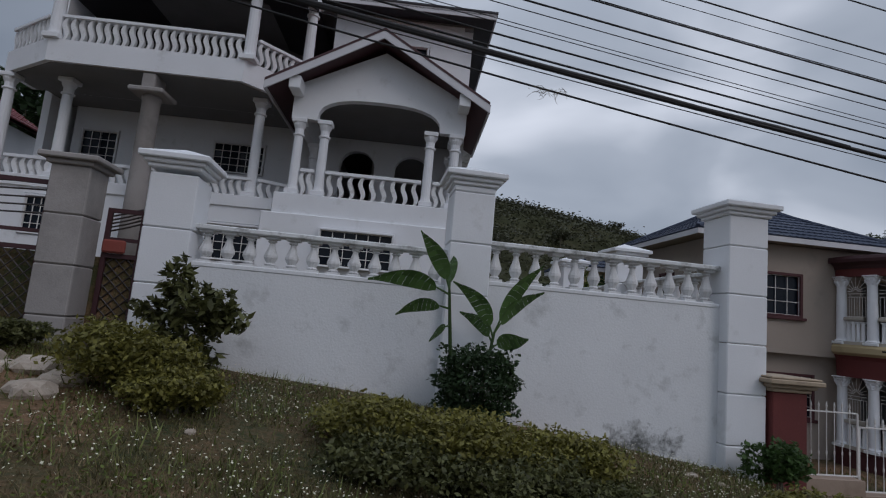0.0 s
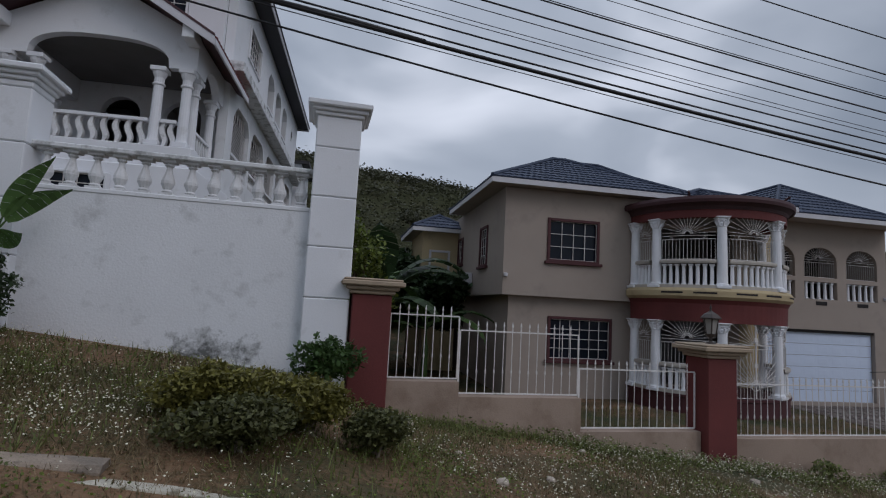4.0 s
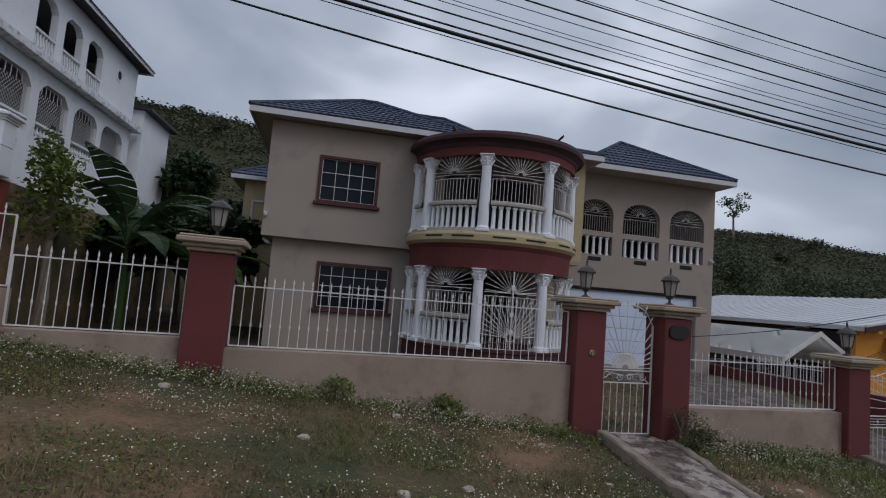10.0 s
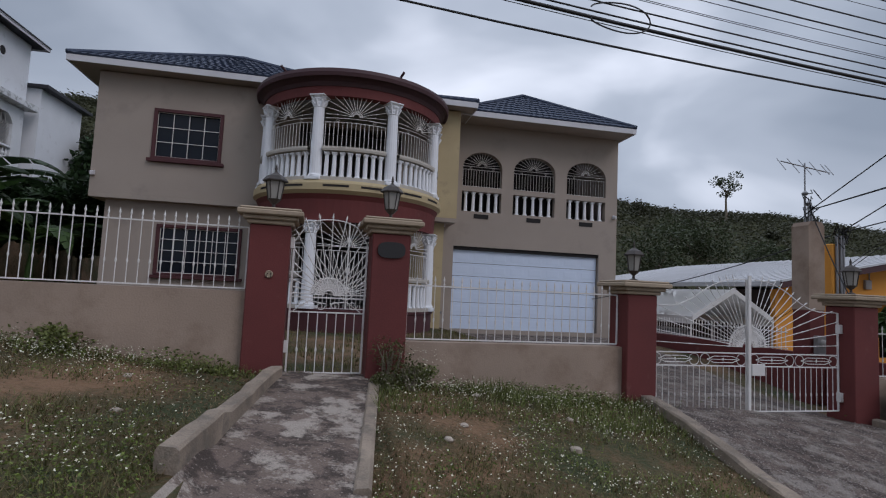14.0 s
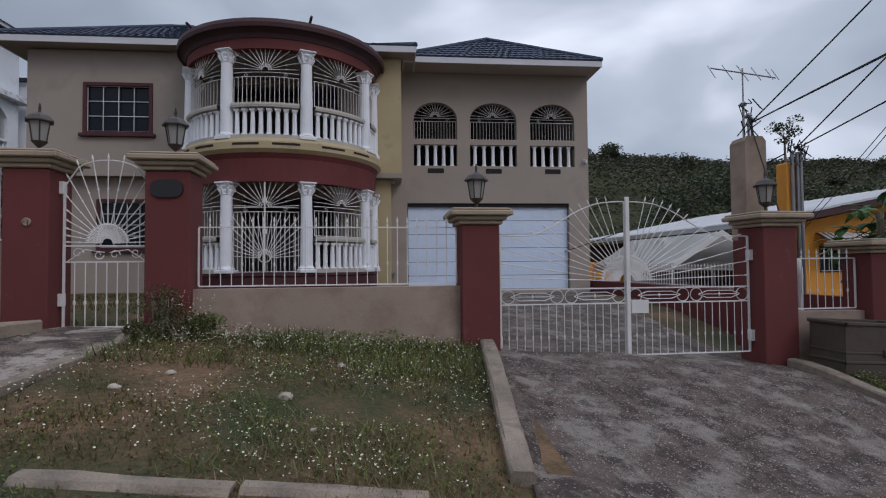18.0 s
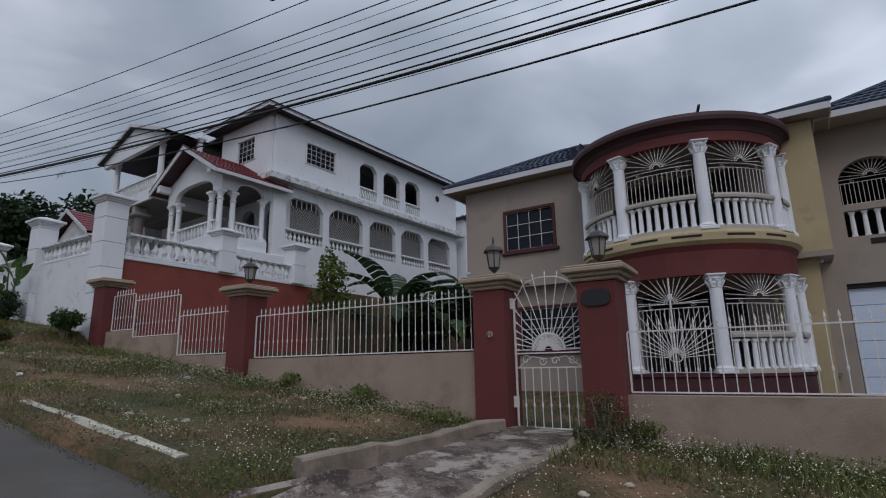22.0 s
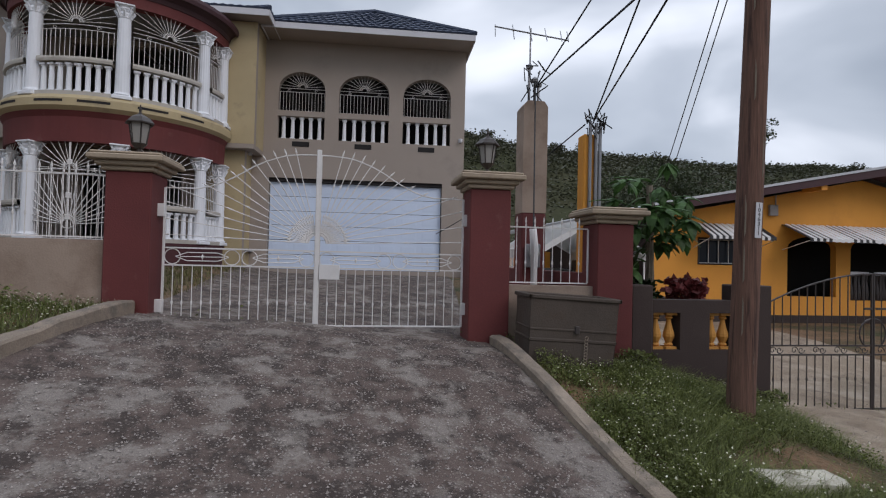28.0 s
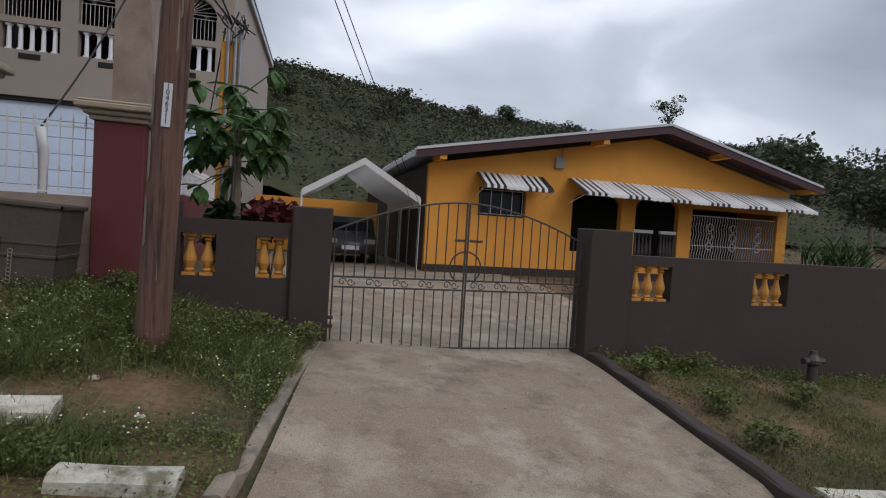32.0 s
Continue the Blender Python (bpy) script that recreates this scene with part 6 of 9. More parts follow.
arch_pts = [(-0.45, 5.46), (-0.45, 5.49)] + [(-1.9 + 1.45 * abs(math.cos(a)) ** 0.75 * (1 if math.cos(a) > 0 else -1), 5.49 + 0.56 * math.sin(a) ** 0.75) for a in (math.pi * i / 14 for i in range(1, 14))] + [(-3.35, 5.49), (-3.35, 5.46)]
gp("gable_wall", lambda bm: prism(bm, [(-3.95, 5.46), (-3.95, 6.25), (-1.9, 7.3), (0.15, 6.25), (0.15, 5.46)] + arch_pts, -0.1, 0.1, "y"), "white_clean")
side_arch = [(0.55, 5.46)] + [(1.22 - 0.62 * math.cos(math.pi * i / 10), 5.49 + 0.4 * math.sin(math.pi * i / 10)) for i in range(11)] + [(1.9, 5.46)]
gp("side_beam", lambda bm: prism(bm, [(0.1, 5.46), (0.1, 6.2), (2.2, 6.2), (2.2, 5.46)] + side_arch[::-1], -0.05, 0.15, "x"), "white_clean")
gp("side_beam", lambda bm: box(bm, -3.95, 0.1, 5.46, -3.75, 2.9, 6.2), "white_clean")
gp("floor", lambda bm: box(bm, -4.1, -0.25, FL - 0.5, 0.25, 2.0, FL - 0.02, 0.015), "white_clean")
gp("floor_tiles", lambda bm: box(bm, -3.95, -0.12, FL - 0.019, 0.12, 2.9, FL - 0.001), "dim_floor")
gp("plinth", lambda bm: box(bm, -4.3, -0.35, 1.0, 0.4, 2.9, FL - 0.5, 0.02), "white_clean")
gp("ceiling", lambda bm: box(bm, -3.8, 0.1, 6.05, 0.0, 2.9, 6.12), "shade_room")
for s, (ue, ze) in ((-1, (-4.5, 6.02)), (1, (0.62, 6.02))):
    q = [Vector((ue, -0.65, ze)), Vector((ue, 2.9, ze)), Vector((-1.94, 2.9, 7.52)), Vector((-1.94, -0.65, 7.52))]
    slope = gp("roof_slope", lambda bm: (bm.faces.new([bm.verts.new(p) for p in q]), bm.faces.new([bm.verts.new(p + Vector((0, 0, -0.08))) for p in q[::-1]])), "dark_fascia", "red tiled porch roof slope")
    tile_slope(slope, None, q[0], q[1], q[2], q[3], M["roof_red"], 0.33, 0.18)
    gp("bargeboard", lambda bm: prism(bm, [(ue, ze - 0.16), (ue, ze + 0.03), (-1.94, 7.56), (-1.94, 7.37)], -0.69, -0.65, "y"), "fascia", "pale bargeboard")
    gp("bargeboard", lambda bm: prism(bm, [(ue, ze + 0.03), (ue, ze + 0.09), (-1.94, 7.62), (-1.94, 7.56)], -0.7, -0.64, "y"), "dark_fascia")
    gp("eave_board", lambda bm: box(bm, ue - 0.02, -0.64, ze - 0.14, ue + 0.02, 2.9, ze), "fascia")
for u in (-3.85, 0.05):
    gp("beam_end", lambda bm: box(bm, u - 0.13, -0.62, 5.98, u + 0.13, -0.1, 6.28, 0.015), "white_clean", "projecting beam end")


def s_rail(parent_name, label, p, q, z, h=0.62, group="S-curved balustrades", mount=WH, n=None):
    b = thing(parent_name, label, "balustrade", group, at=mount)
    p, q = Vector(p), Vector(q)
    d = (q - p)
    ang = math.atan2(d.y, d.x)
    m = Matrix.Translation((p.x, p.y, z)) @ Matrix.Rotation(ang, 4, "Z")
    bm = B()
    box(bm, 0, -0.09, h - 0.08, d.length, 0.09, h, 0.01)
    part("rail", bm, M["white_clean"], b, at=m)
    n = n or max(2, round(d.length / 0.19))
    for i in range(n):
        part("baluster", BAL_S, None, b, at=m @ Matrix.Translation((d.length * (i + 0.5) / n, 0, 0.0)) @ Matrix.Diagonal((1, 1, (h - 0.08) / 0.52, 1)))
    return b


s_rail("porch_rail", "white S-curved porch balustrade", (-3.62, 0), (-3.28, 0), FL, n=2)
s_rail("porch_rail", "white S-curved porch balustrade", (-3.02, 0), (-0.78, 0), FL, n=9)
s_rail("porch_rail", "white S-curved porch balustrade", (-0.52, 0), (-0.18, 0), FL, n=2)
s_rail("porch_rail", "white S-curved porch balustrade", (-0.05, 0.68), (-0.05, 1.78), FL, n=6)
s_rail("terrace_rail", "white S-curved terrace balustrade", (-10.9, 0.9), (-4.95, 0.9), FL - 0.1, 0.58)
s_rail("terrace_rail", "white S-curved terrace balustrade", (-4.85, 0.9), (-4.1, 1.3), FL - 0.1, 0.58)

# upper balcony with angled ends
balc = thing("upper_balcony", "white upper balcony with angled ends and grey soffit", "balcony", at=WH)
outline = [(-11.4, 2.0), (-11.4, 1.0), (-9.7, -0.1), (-5.2, -0.1), (-4.0, 1.1), (-3.4, 1.98), (-3.4, 2.0)]
bm = B()
prism(bm, outline, 6.2, 6.74, "z")
part("slab", bm, M["white_clean"], balc)
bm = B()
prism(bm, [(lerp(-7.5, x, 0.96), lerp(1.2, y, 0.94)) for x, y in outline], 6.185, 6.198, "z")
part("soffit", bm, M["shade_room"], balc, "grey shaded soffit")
for u, v in ((-9.65, 0.0), (-5.15, 0.0), (-4.05, 1.15)):
    part("column", turned_column(9.1 - 6.75, 0.14), None, balc, at=Matrix.Translation((u, v, 6.742)))
for p, q in (((-11.3, 1.05), (-9.8, 0.06)), ((-9.5, 0.0), (-5.3, 0.0)), ((-5.03, 0.12), (-4.15, 1.05))):
    s_rail("balcony_rail", "white S-curved balcony balustrade", p, q, 6.75, 0.62)
bm = B()
wall_holes(bm, [(-10.3, 8.6), (-4.2, 8.6), (-4.2, 8.9), (-7.25, 9.94), (-10.3, 8.9)], [], -0.4, -0.2)
part("gable", bm, M["white_clean"], balc)
for s, ue in ((-1, -10.6), (1, -3.9)):
    q = [Vector((ue, -0.6, 8.95)), Vector((ue, 4.7, 8.95)), Vector((-7.25, 4.7, 10.1)), Vector((-7.25, -0.6, 10.1))]
    bm = B()
    bm.faces.new([bm.verts.new(p) for p in q])
    bm.faces.new([bm.verts.new(p + Vector((0, 0, -0.1))) for p in q[::-1]])
    part("roof_slope", bm, M["black_fascia"], balc, "dark balcony roof slope")
    bm = B()
    bm.faces.new([bm.verts.new(p + Vector((0, 0, -0.105))) for p in q[::-1]])
    bm.faces.new([bm.verts.new(p + Vector((0, 0, -0.125))) for p in q])
    part("soffit", bm, M["black_fascia"], balc, "near-black soffit")
    bm = B()
    prism(bm, [(ue, 8.82), (ue, 8.98), (-7.25, 10.13), (-7.25, 9.97)], -0.64, -0.6, "y")
    part("bargeboard", bm, M["fascia"], balc)
TC = turned_column(6.18 - FL, 0.13)
for u, v in ((-9.75, 0.95), (-5.0, 0.95), (-11.2, 1.0)):
    part("column", TC, None, balc, at=Matrix.Translation((u, v, FL)))
bm = B()
lathe(bm, [(0.24, 1.2), (0.22, 3.5), (0.2, 5.6), (0.23, 5.62), (0.21, 5.7)], 16, -7.35, 0.25, 0)
part("big_column", bm, M["grey_wall"], balc, "bare grey concrete column", True)
bm = B()
box(bm, -7.75, -0.15, 5.7, -6.95, 0.65, 5.82, 0.03)
box(bm, -7.5, -0.05, 5.82, -7.2, 0.5, 6.18, 0.02)
part("column_head", bm, M["grey_wall"], balc)
bm = B()
wall_holes(bm, [(-11, 1.2), (-4.3, 1.2), (-4.3, FL - 0.13), (-11, FL - 0.13)], [[(-5.95, 2.0), (-4.45, 2.0), (-4.45, 2.95), (-5.95, 2.95)], [(-10.2, 2.2), (-9.0, 2.2), (-9.0, 3.2), (-10.2, 3.2)]], 0.75, 0.95)
part("basement_wall", bm, M["white_clean"], balc)
wh_window(-5.93, 2.02, -4.47, 2.93, 0.75, cols=6)
wh_window(-10.18, 2.22, -9.02, 3.18, 0.75, cols=6)
# basement windows under the porch, seen between the balusters
wh_window(-2.95, 2.0, -1.25, 2.87, -0.49, cols=6, rows=4)

# grey gate pillar and the lattice gates of the white house
gp_thing = thing("grey_gate_pillar", "bare grey block pillar with a flat cap", "pillar")
for i in range(4):
    bm = B()
    box(bm, -3.12, 5.76, 0.7 + 0.53 * i + (0.006 if i else 0), -2.72, 6.16, 0.7 + 0.53 * (i + 1), 0.014)
    part("block", bm, M["grey_wall"], gp_thing)
bm = B()
moulded_cap(bm, -2.92, 5.96, 2.82, 0.2, [(0.05, 0.04), (0.06, 0.1)])
part("cap", bm, M["grey_wall"], gp_thing)


def lattice_gate(x0, x1, y, z0, z1, label, dx=0.0):
    g = thing("lattice_gate", label, "gate", "lattice gates", at=Matrix.Translation((x0, y, 0)) @ Matrix.Rotation(radians(dx), 4, "Z"))
    w = x1 - x0
    for q in ((0, z0, 0.05, z1), (w - 0.05, z0, w, z1), (0.05, z0, w - 0.05, z0 + 0.05), (0.05, z1 - 0.05, w - 0.05, z1), (0.05, z0 + 0.95, w - 0.05, z0 + 1.0), (0.05, z0 + 1.14, w - 0.05, z0 + 1.18)):
        bm = B()
        box(bm, q[0], -0.02, q[1], q[2], 0.02, q[3])
        part("frame", bm, M["dark_fascia"], g)
    bm = B()
    k = -0.9
    while k < w:
        for s in (1, -1):
            p0, p1 = max(0.05, k), min(w - 0.05, k + 0.9)
            if p1 > p0 + 0.03:
                q0, q1 = (p0 - k, p1 - k) if s > 0 else (0.9 - (p0 - k), 0.9 - (p1 - k))
                rod(bm, (p0, 0, z0 + 0.05 + q0), (p1, 0, z0 + 0.05 + q1), 0.008, 4)
        k += 0.13
    part("lattice", bm, M["metal_dark"], g)
    for i in range(5):
        bm = B()
        z = z0 + 1.25 + i * (z1 - z0 - 1.3) / 5
        tube(bm, [(0.05, 0, z), (w * 0.5, 0, z + 0.05), (w - 0.05, 0, z + 0.11)], 0.01, 4)
        part("curved_bar", bm, M["metal_dark"], g)
    return g


lattice_gate(-5.7, -3.22, 6.05, 0.95, 2.68, "maroon-framed iron gate with lattice, shut")
lattice_gate(-2.66, -2.25, 6.15, 0.95, 2.46, "narrow dark iron lattice side gate", 0)
rb = thing("red_letter_box", "small red metal box on the lattice gate", "letter box")
bm = B()
box(bm, -2.64, 6.06, 1.95, -2.4, 6.12, 2.1, 0.02)
part("box", bm, M["red_wall"], rb)
bm = B()
box(bm, -9.5, 6.1, 0.5, -5.95, 6.3, 2.2)
solo("boundary_wall_3", bm, M["white_wall"], "white boundary wall beyond the gate", "wall", kind="structure")

# neighbour's house with a red roof beyond the white house
nb = thing("neighbour_house", "small white house with a red tiled gable roof", "house")
NX0, NX1, NY0, NY1, NZ, NR = -15.5, -10.5, 12.6, 18.5, 6.2, 7.75
bm = B()
box(bm, NX0 + 0.5, NY0 + 0.5, 1.5, NX1 - 0.5, NY1, NZ - 0.02)
part("wall", bm, M["white_wall"], nb)
nm = (NX0 + NX1) / 2
bm = B()
prism(bm, [(NX0 + 0.5, NZ - 0.02), (NX1 - 0.5, NZ - 0.02), (nm, NR - 0.25)], NY0 + 0.5, NY0 + 0.7, "y")
part("gable", bm, M["white_wall"], nb)
for ue in (NX0, NX1):
    q = [Vector((ue, NY0, NZ)), Vector((ue, NY1, NZ)), Vector((nm, NY1, NR)), Vector((nm, NY0, NR))]
    bm = B()
    bm.faces.new([bm.verts.new(p) for p in q])
    bm.faces.new([bm.verts.new(p + Vector((0, 0, -0.1))) for p in q[::-1]])
    slope = part("roof_slope", bm, M["dark_fascia"], nb, "red tiled roof slope")
    tile_slope(slope, None, q[0], q[1], q[2], q[3], M["roof_red"], 0.33, 0.18)
    bm = B()
    prism(bm, [(ue, NZ - 0.16), (ue, NZ + 0.03), (nm, NR + 0.03), (nm, NR - 0.16)], NY0 - 0.05, NY0, "y")
    part("bargeboard", bm, M["fascia"], nb, "pale bargeboard")

# ---- brown boundary wall and gate of the orange house ----


def brown_wall(name, x0, x1, top, holes, label):
    bm = B()
    n = 8
    lo = [(lerp(x0, x1, i / n), fence_z(lerp(x0, x1, i / n)) - 0.6) for i in range(n + 1)]
    wall_holes(bm, lo + [(x1, top), (x0, top)], [rect(*h) for h in holes], 6.02, 6.24)
    w = solo(name, bm, M["dark_wall"], label, "wall", kind="structure")
    for a, z0, b, z1 in holes:
        n = 2 if b - a < 0.45 else 3
        for i in range(n):
            part("baluster", BAL_ORANGE, None, w, "ochre vase baluster", at=Matrix.Translation((lerp(a, b, (i + 0.5) / n), 6.13, z0 + 0.002)) @ Matrix.Diagonal((1, 1, (z1 - z0 - 0.004) / 0.44, 1)))
    return w


brown_wall("brown_wall_1", 26.62, 27.80, -1.80, [(26.66, -2.42, 27.02, -1.96), (27.42, -2.42, 27.76, -1.96)], "dark brown wall with ochre balusters beside the gate")
brown_wall("brown_wall_2", 32.12, 48.0, -1.95, [(32.2, -2.56, 32.8, -2.08), (34.17, -2.58, 34.8, -2.1), (37.2, -2.6, 37.8, -2.12)], "long dark brown wall with ochre baluster openings")
for x0, x1, zb, zt in ((26.34, 26.62, -3.2, -1.62), (27.80, 28.24, -3.7, -1.6), (31.50, 32.12, -3.9, -1.63)):
    bp = thing("brown_pillar", "dark brown rendered gate pillar", "pillar", "brown gate pillars")
    bm = B()
    box(bm, x0, 5.96, zb, x1, 6.34, zt, 0.015)
    part("shaft", bm, M["dark_wall"], bp)
bg = thing("brown_gate", "dark brown iron double gate with arched top, shut", "gate")
BG0, BGM, BG1, BZ = 28.28, 29.88, 31.46, -3.24
bg_top = lambda x: -1.42 - 0.42 * (abs(x - BGM) / 1.6) ** 1.8
for k, (x0, x1) in enumerate(((BG0, BGM - 0.015), (BGM + 0.015, BG1))):
    leaf = part("gate_leaf", B(), M["metal_dark"], bg)
    y = 6.12

    def q(name, fn):
        bm = B()
        fn(bm)
        part(name, bm, M["metal_dark"], leaf)
    for x in (x0, x1):
        q("stile", lambda bm: box(bm, x - 0.009, y - 0.012, BZ, x + 0.009, y + 0.012, bg_top(x)))
    for z in (BZ + 0.02, -2.5, -2.38):
        q("rail", lambda bm: box(bm, x0, y - 0.01, z - 0.01, x1, y + 0.01, z + 0.01))
    q("top_rail", lambda bm: tube(bm, [(lerp(x0, x1, i / 12), y, bg_top(lerp(x0, x1, i / 12))) for i in range(13)], 0.012, 5))
    n = 13
    for i in range(1, n):
        x = lerp(x0, x1, i / n)
        q("bar", lambda bm: lathe(bm, [(0.008, BZ), (0.008, -2.85), (0.014, -2.82), (0.008, -2.79), (0.008, -2.5)], 5, x, y, 0))
        q("bar", lambda bm: rod(bm, (x, y, -2.38), (x, y, bg_top(x)), 0.008, 5))
    for i in range(5):
        cx = lerp(x0, x1, (i + 0.5) / 5)
        q("scroll", lambda bm: (scroll(bm, cx - 0.05, -2.44, 0.05, 1, y), scroll(bm, cx + 0.05, -2.44, 0.05, -1, y)))
    q("heart_scroll", lambda bm: tube(bm, arc(BGM, -2.22, 0.2, radians(90 if k == 0 else -60), radians(240 if k == 0 else 90), 12, y), 0.011, 5))
    q("bolt", lambda bm: box(bm, BGM - 0.16 if k == 0 else BGM + 0.03, y - 0.03, -1.9, BGM - 0.03 if k == 0 else BGM + 0.2, y - 0.012, -1.87))
# hinge brackets
for z in (-2.95, -2.85):
    bm = B()
    box(bm, 28.2, 6.04, z - 0.02, 28.3, 6.08, z + 0.02)
    part("hinge", bm, M["metal_dark"], bg)

before_bungalow = set(scene.objects)

# ---- orange bungalow ----
oh = thing("orange_house", "orange bungalow with shallow gable roof and striped awnings", "house")
OX0, OX1, OY = 31.25, 43.6, 14.0
bm = B()
gable = [(OX0, -3.1), (OX1, -3.1), (OX1, 0.02), (38.2, 1.28), (OX0, -0.1)]
wall_holes(bm, gable, [rect(32.73, -1.42, 34.15, -0.62), arched(35.65, -2.3, 37.3, -0.85, -0.5), arched(37.8, -2.4, 39.35, -0.85, -0.5), rect(39.85, -2.6, 43.2, -0.75)], OY, OY + 0.2)
part("front_wall", bm, M["orange"], oh)
bm = B()
box(bm, OX0, OY + 0.2, -3.1, OX0 + 0.2, 27.5, -0.1)
part("side_wall", bm, M["dark_wall"], oh, "dark brown side wall")
bm = B()
box(bm, OX1 - 0.2, OY + 0.2, -3.1, OX1, 27.5, -0.1)
box(bm, OX0 + 0.2, 27.3, -3.1, OX1 - 0.2, 27.5, 0.0)
part("rear_wall", bm, M["orange"], oh)
bm = B()
box(bm, OX0 + 0.21, OY + 1.9, -3.0, OX1 - 0.21, OY + 2.0, 0.0)
part("inner_wall", bm, M["dark_room"], oh)
bm = B()
box(bm, OX0 - 0.02, OY - 0.02, -3.2, OX1 + 0.02, OY - 0.002, -2.86)
part("plinth", bm, M["dark_wall"], oh, "dark painted plinth band")
roof = part("roof", B(), M["roof_white"], oh, "white sheet-metal gable roof")
for s, (xe, ze) in ((-1, (30.72, 0.14)), (1, (44.1, 0.2))):
    qv = [Vector((xe, OY - 0.75, ze)), Vector((xe, 28.2, ze)), Vector((38.25, 28.2, 1.56)), Vector((38.25, OY - 0.75, 1.56))]
    bm = B()
    bm.faces.new([bm.verts.new(p) for p in qv])
    bm.faces.new([bm.verts.new(p + Vector((0, 0, -0.1))) for p in qv[::-1]])
    part("slope", bm, M["roof_white"], roof)
    for i in range(36):
        u = (i + 0.5) / 36
        bm = B()
        a, b = qv[0].lerp(qv[1], u), qv[3].lerp(qv[2], u)
        rod(bm, a + Vector((0, 0, 0.015)), b + Vector((0, 0, 0.015)), 0.02, 4)
        part("rib", bm, M["roof_white"], roof)
    bm = B()
    prism(bm, [(xe, ze - 0.22), (xe, ze - 0.02), (38.25, 1.54), (38.25, 1.32)], OY - 0.76, OY - 0.72, "y")
    part("bargeboard", bm, M["dark_fascia"], roof, "dark maroon bargeboard")
    bm = B()
    prism(bm, [(xe, ze - 0.02), (xe, ze + 0.05), (38.25, 1.61), (38.25, 1.54)], OY - 0.79, OY - 0.7, "y")
    part("edge_flashing", bm, M["roof_white"], roof)
    bm = B()
    qs = [p + Vector((0, 0, -0.13)) for p in qv]
    qs[1].y = qs[2].y = OY + 0.05
    bm.faces.new([bm.verts.new(p) for p in qs])
    bm.faces.new([bm.verts.new(p + Vector((0, 0, 0.02))) for p in qs[::-1]])
    part("soffit", bm, M["dark_fascia"], roof)
    bm = B()
    box(bm, xe - 0.02, OY - 0.7, ze - 0.16, xe + 0.03, 28.2, ze - 0.01)
    part("gutter", bm, M["roof_white"], roof)
for x, z in ((31.45, 0.06), (36.2, 0.92), (40.4, 0.92), (43.9, 0.1)):
    bm = B()
    box(bm, x - 0.1, OY - 0.72, z - 0.12, x + 0.1, OY, z + 0.1, 0.01)
    part("purlin_end", bm, M["orange"], oh, "projecting orange beam end")
window("window_6", 32.75, -1.4, 34.13, -0.64, OY + 0.05, None, 0.04, 4, 1, "metal_dark", "dark louvred window of the orange house", sill=False)
# iron lace grille of the carport
lace = thing("lace_grille", "white iron lace grille across the veranda", "grille")
for i in range(34):
    bm = B()
    x = lerp(39.9, 43.15, i / 33)
    pts = [(x + 0.025 * math.sin(j * 1.6), OY + 0.08, lerp(-2.58, -0.95, j / 14)) for j in range(15)]
    tube(bm, pts, 0.012, 4)
    part("bar", bm, M["metal_white"], lace)
for z in (-2.58, -1.9, -0.95):
    bm = B()
    box(bm, 39.87, OY + 0.06, z - 0.012, 43.18, OY + 0.1, z + 0.012)
    part("rail", bm, M["metal_white"], lace)
for cx in (40.6, 41.5, 42.5):
    for dz in (-0.3, 0, 0.3):
        bm = B()
        tube(bm, arc(cx, -1.6 + dz, 0.12, 0, 2 * math.pi, 14, OY + 0.05), 0.012, 4)
        part("ring", bm, M["metal_white"], lace)
vr = thing("veranda_rail", "low dark veranda balustrade with white caps", "balustrade")
for a, b in ((37.82, 38.5), (38.75, 39.33)):
    bm = B()
    box(bm, a, OY + 0.03, -1.62, b, OY + 0.13, -1.52, 0.01)
    part("rail", bm, M["fascia"], vr)
    for i in range(5):
        bm = B()
        lathe(bm, [(0.05, -2.38), (0.07, -2.2), (0.03, -1.8), (0.05, -1.62)], 8, lerp(a, b, (i + 0.5) / 5), OY + 0.08, 0)
        part("baluster", bm, M["metal_dark"], vr)


def awning(x0, x1, ztop, zlow, out, label, ribs):
    """A sloping metal awning of pans with dark stripes and a scalloped lip."""
    a = thing("awning", label, "awning", "striped metal awnings")
    n = ribs
    for i in range(n):
        xa, xb = lerp(x0, x1, i / n), lerp(x0, x1, (i + 1) / n)
        dark = (i % 14) in (0, 2, 4, 6) or (i == n - 1)
        bm = B()
        d = 0.018 if i % 2 else 0.0
        th = 0.012
        prism(bm, [(OY - 0.01, ztop + d), (OY - out, zlow + d), (OY - out, zlow + d - 0.09), (OY - out + th, zlow + d - 0.09), (OY - out + th, zlow + d - th), (OY - 0.01, ztop + d - th)], xa, xb, "x")
        part("pan", bm, M["awning_black" if dark else "awning_white"], a, "black striped pan" if dark else "")
    for x in (x0 + 0.02, x1 - 0.02):
        bm = B()
        rod(bm, (x, OY - out + 0.03, zlow - 0.05), (x, OY, zlow - 0.3), 0.012, 5)
        part("arm", bm, M["awning_white"], a)
    return a


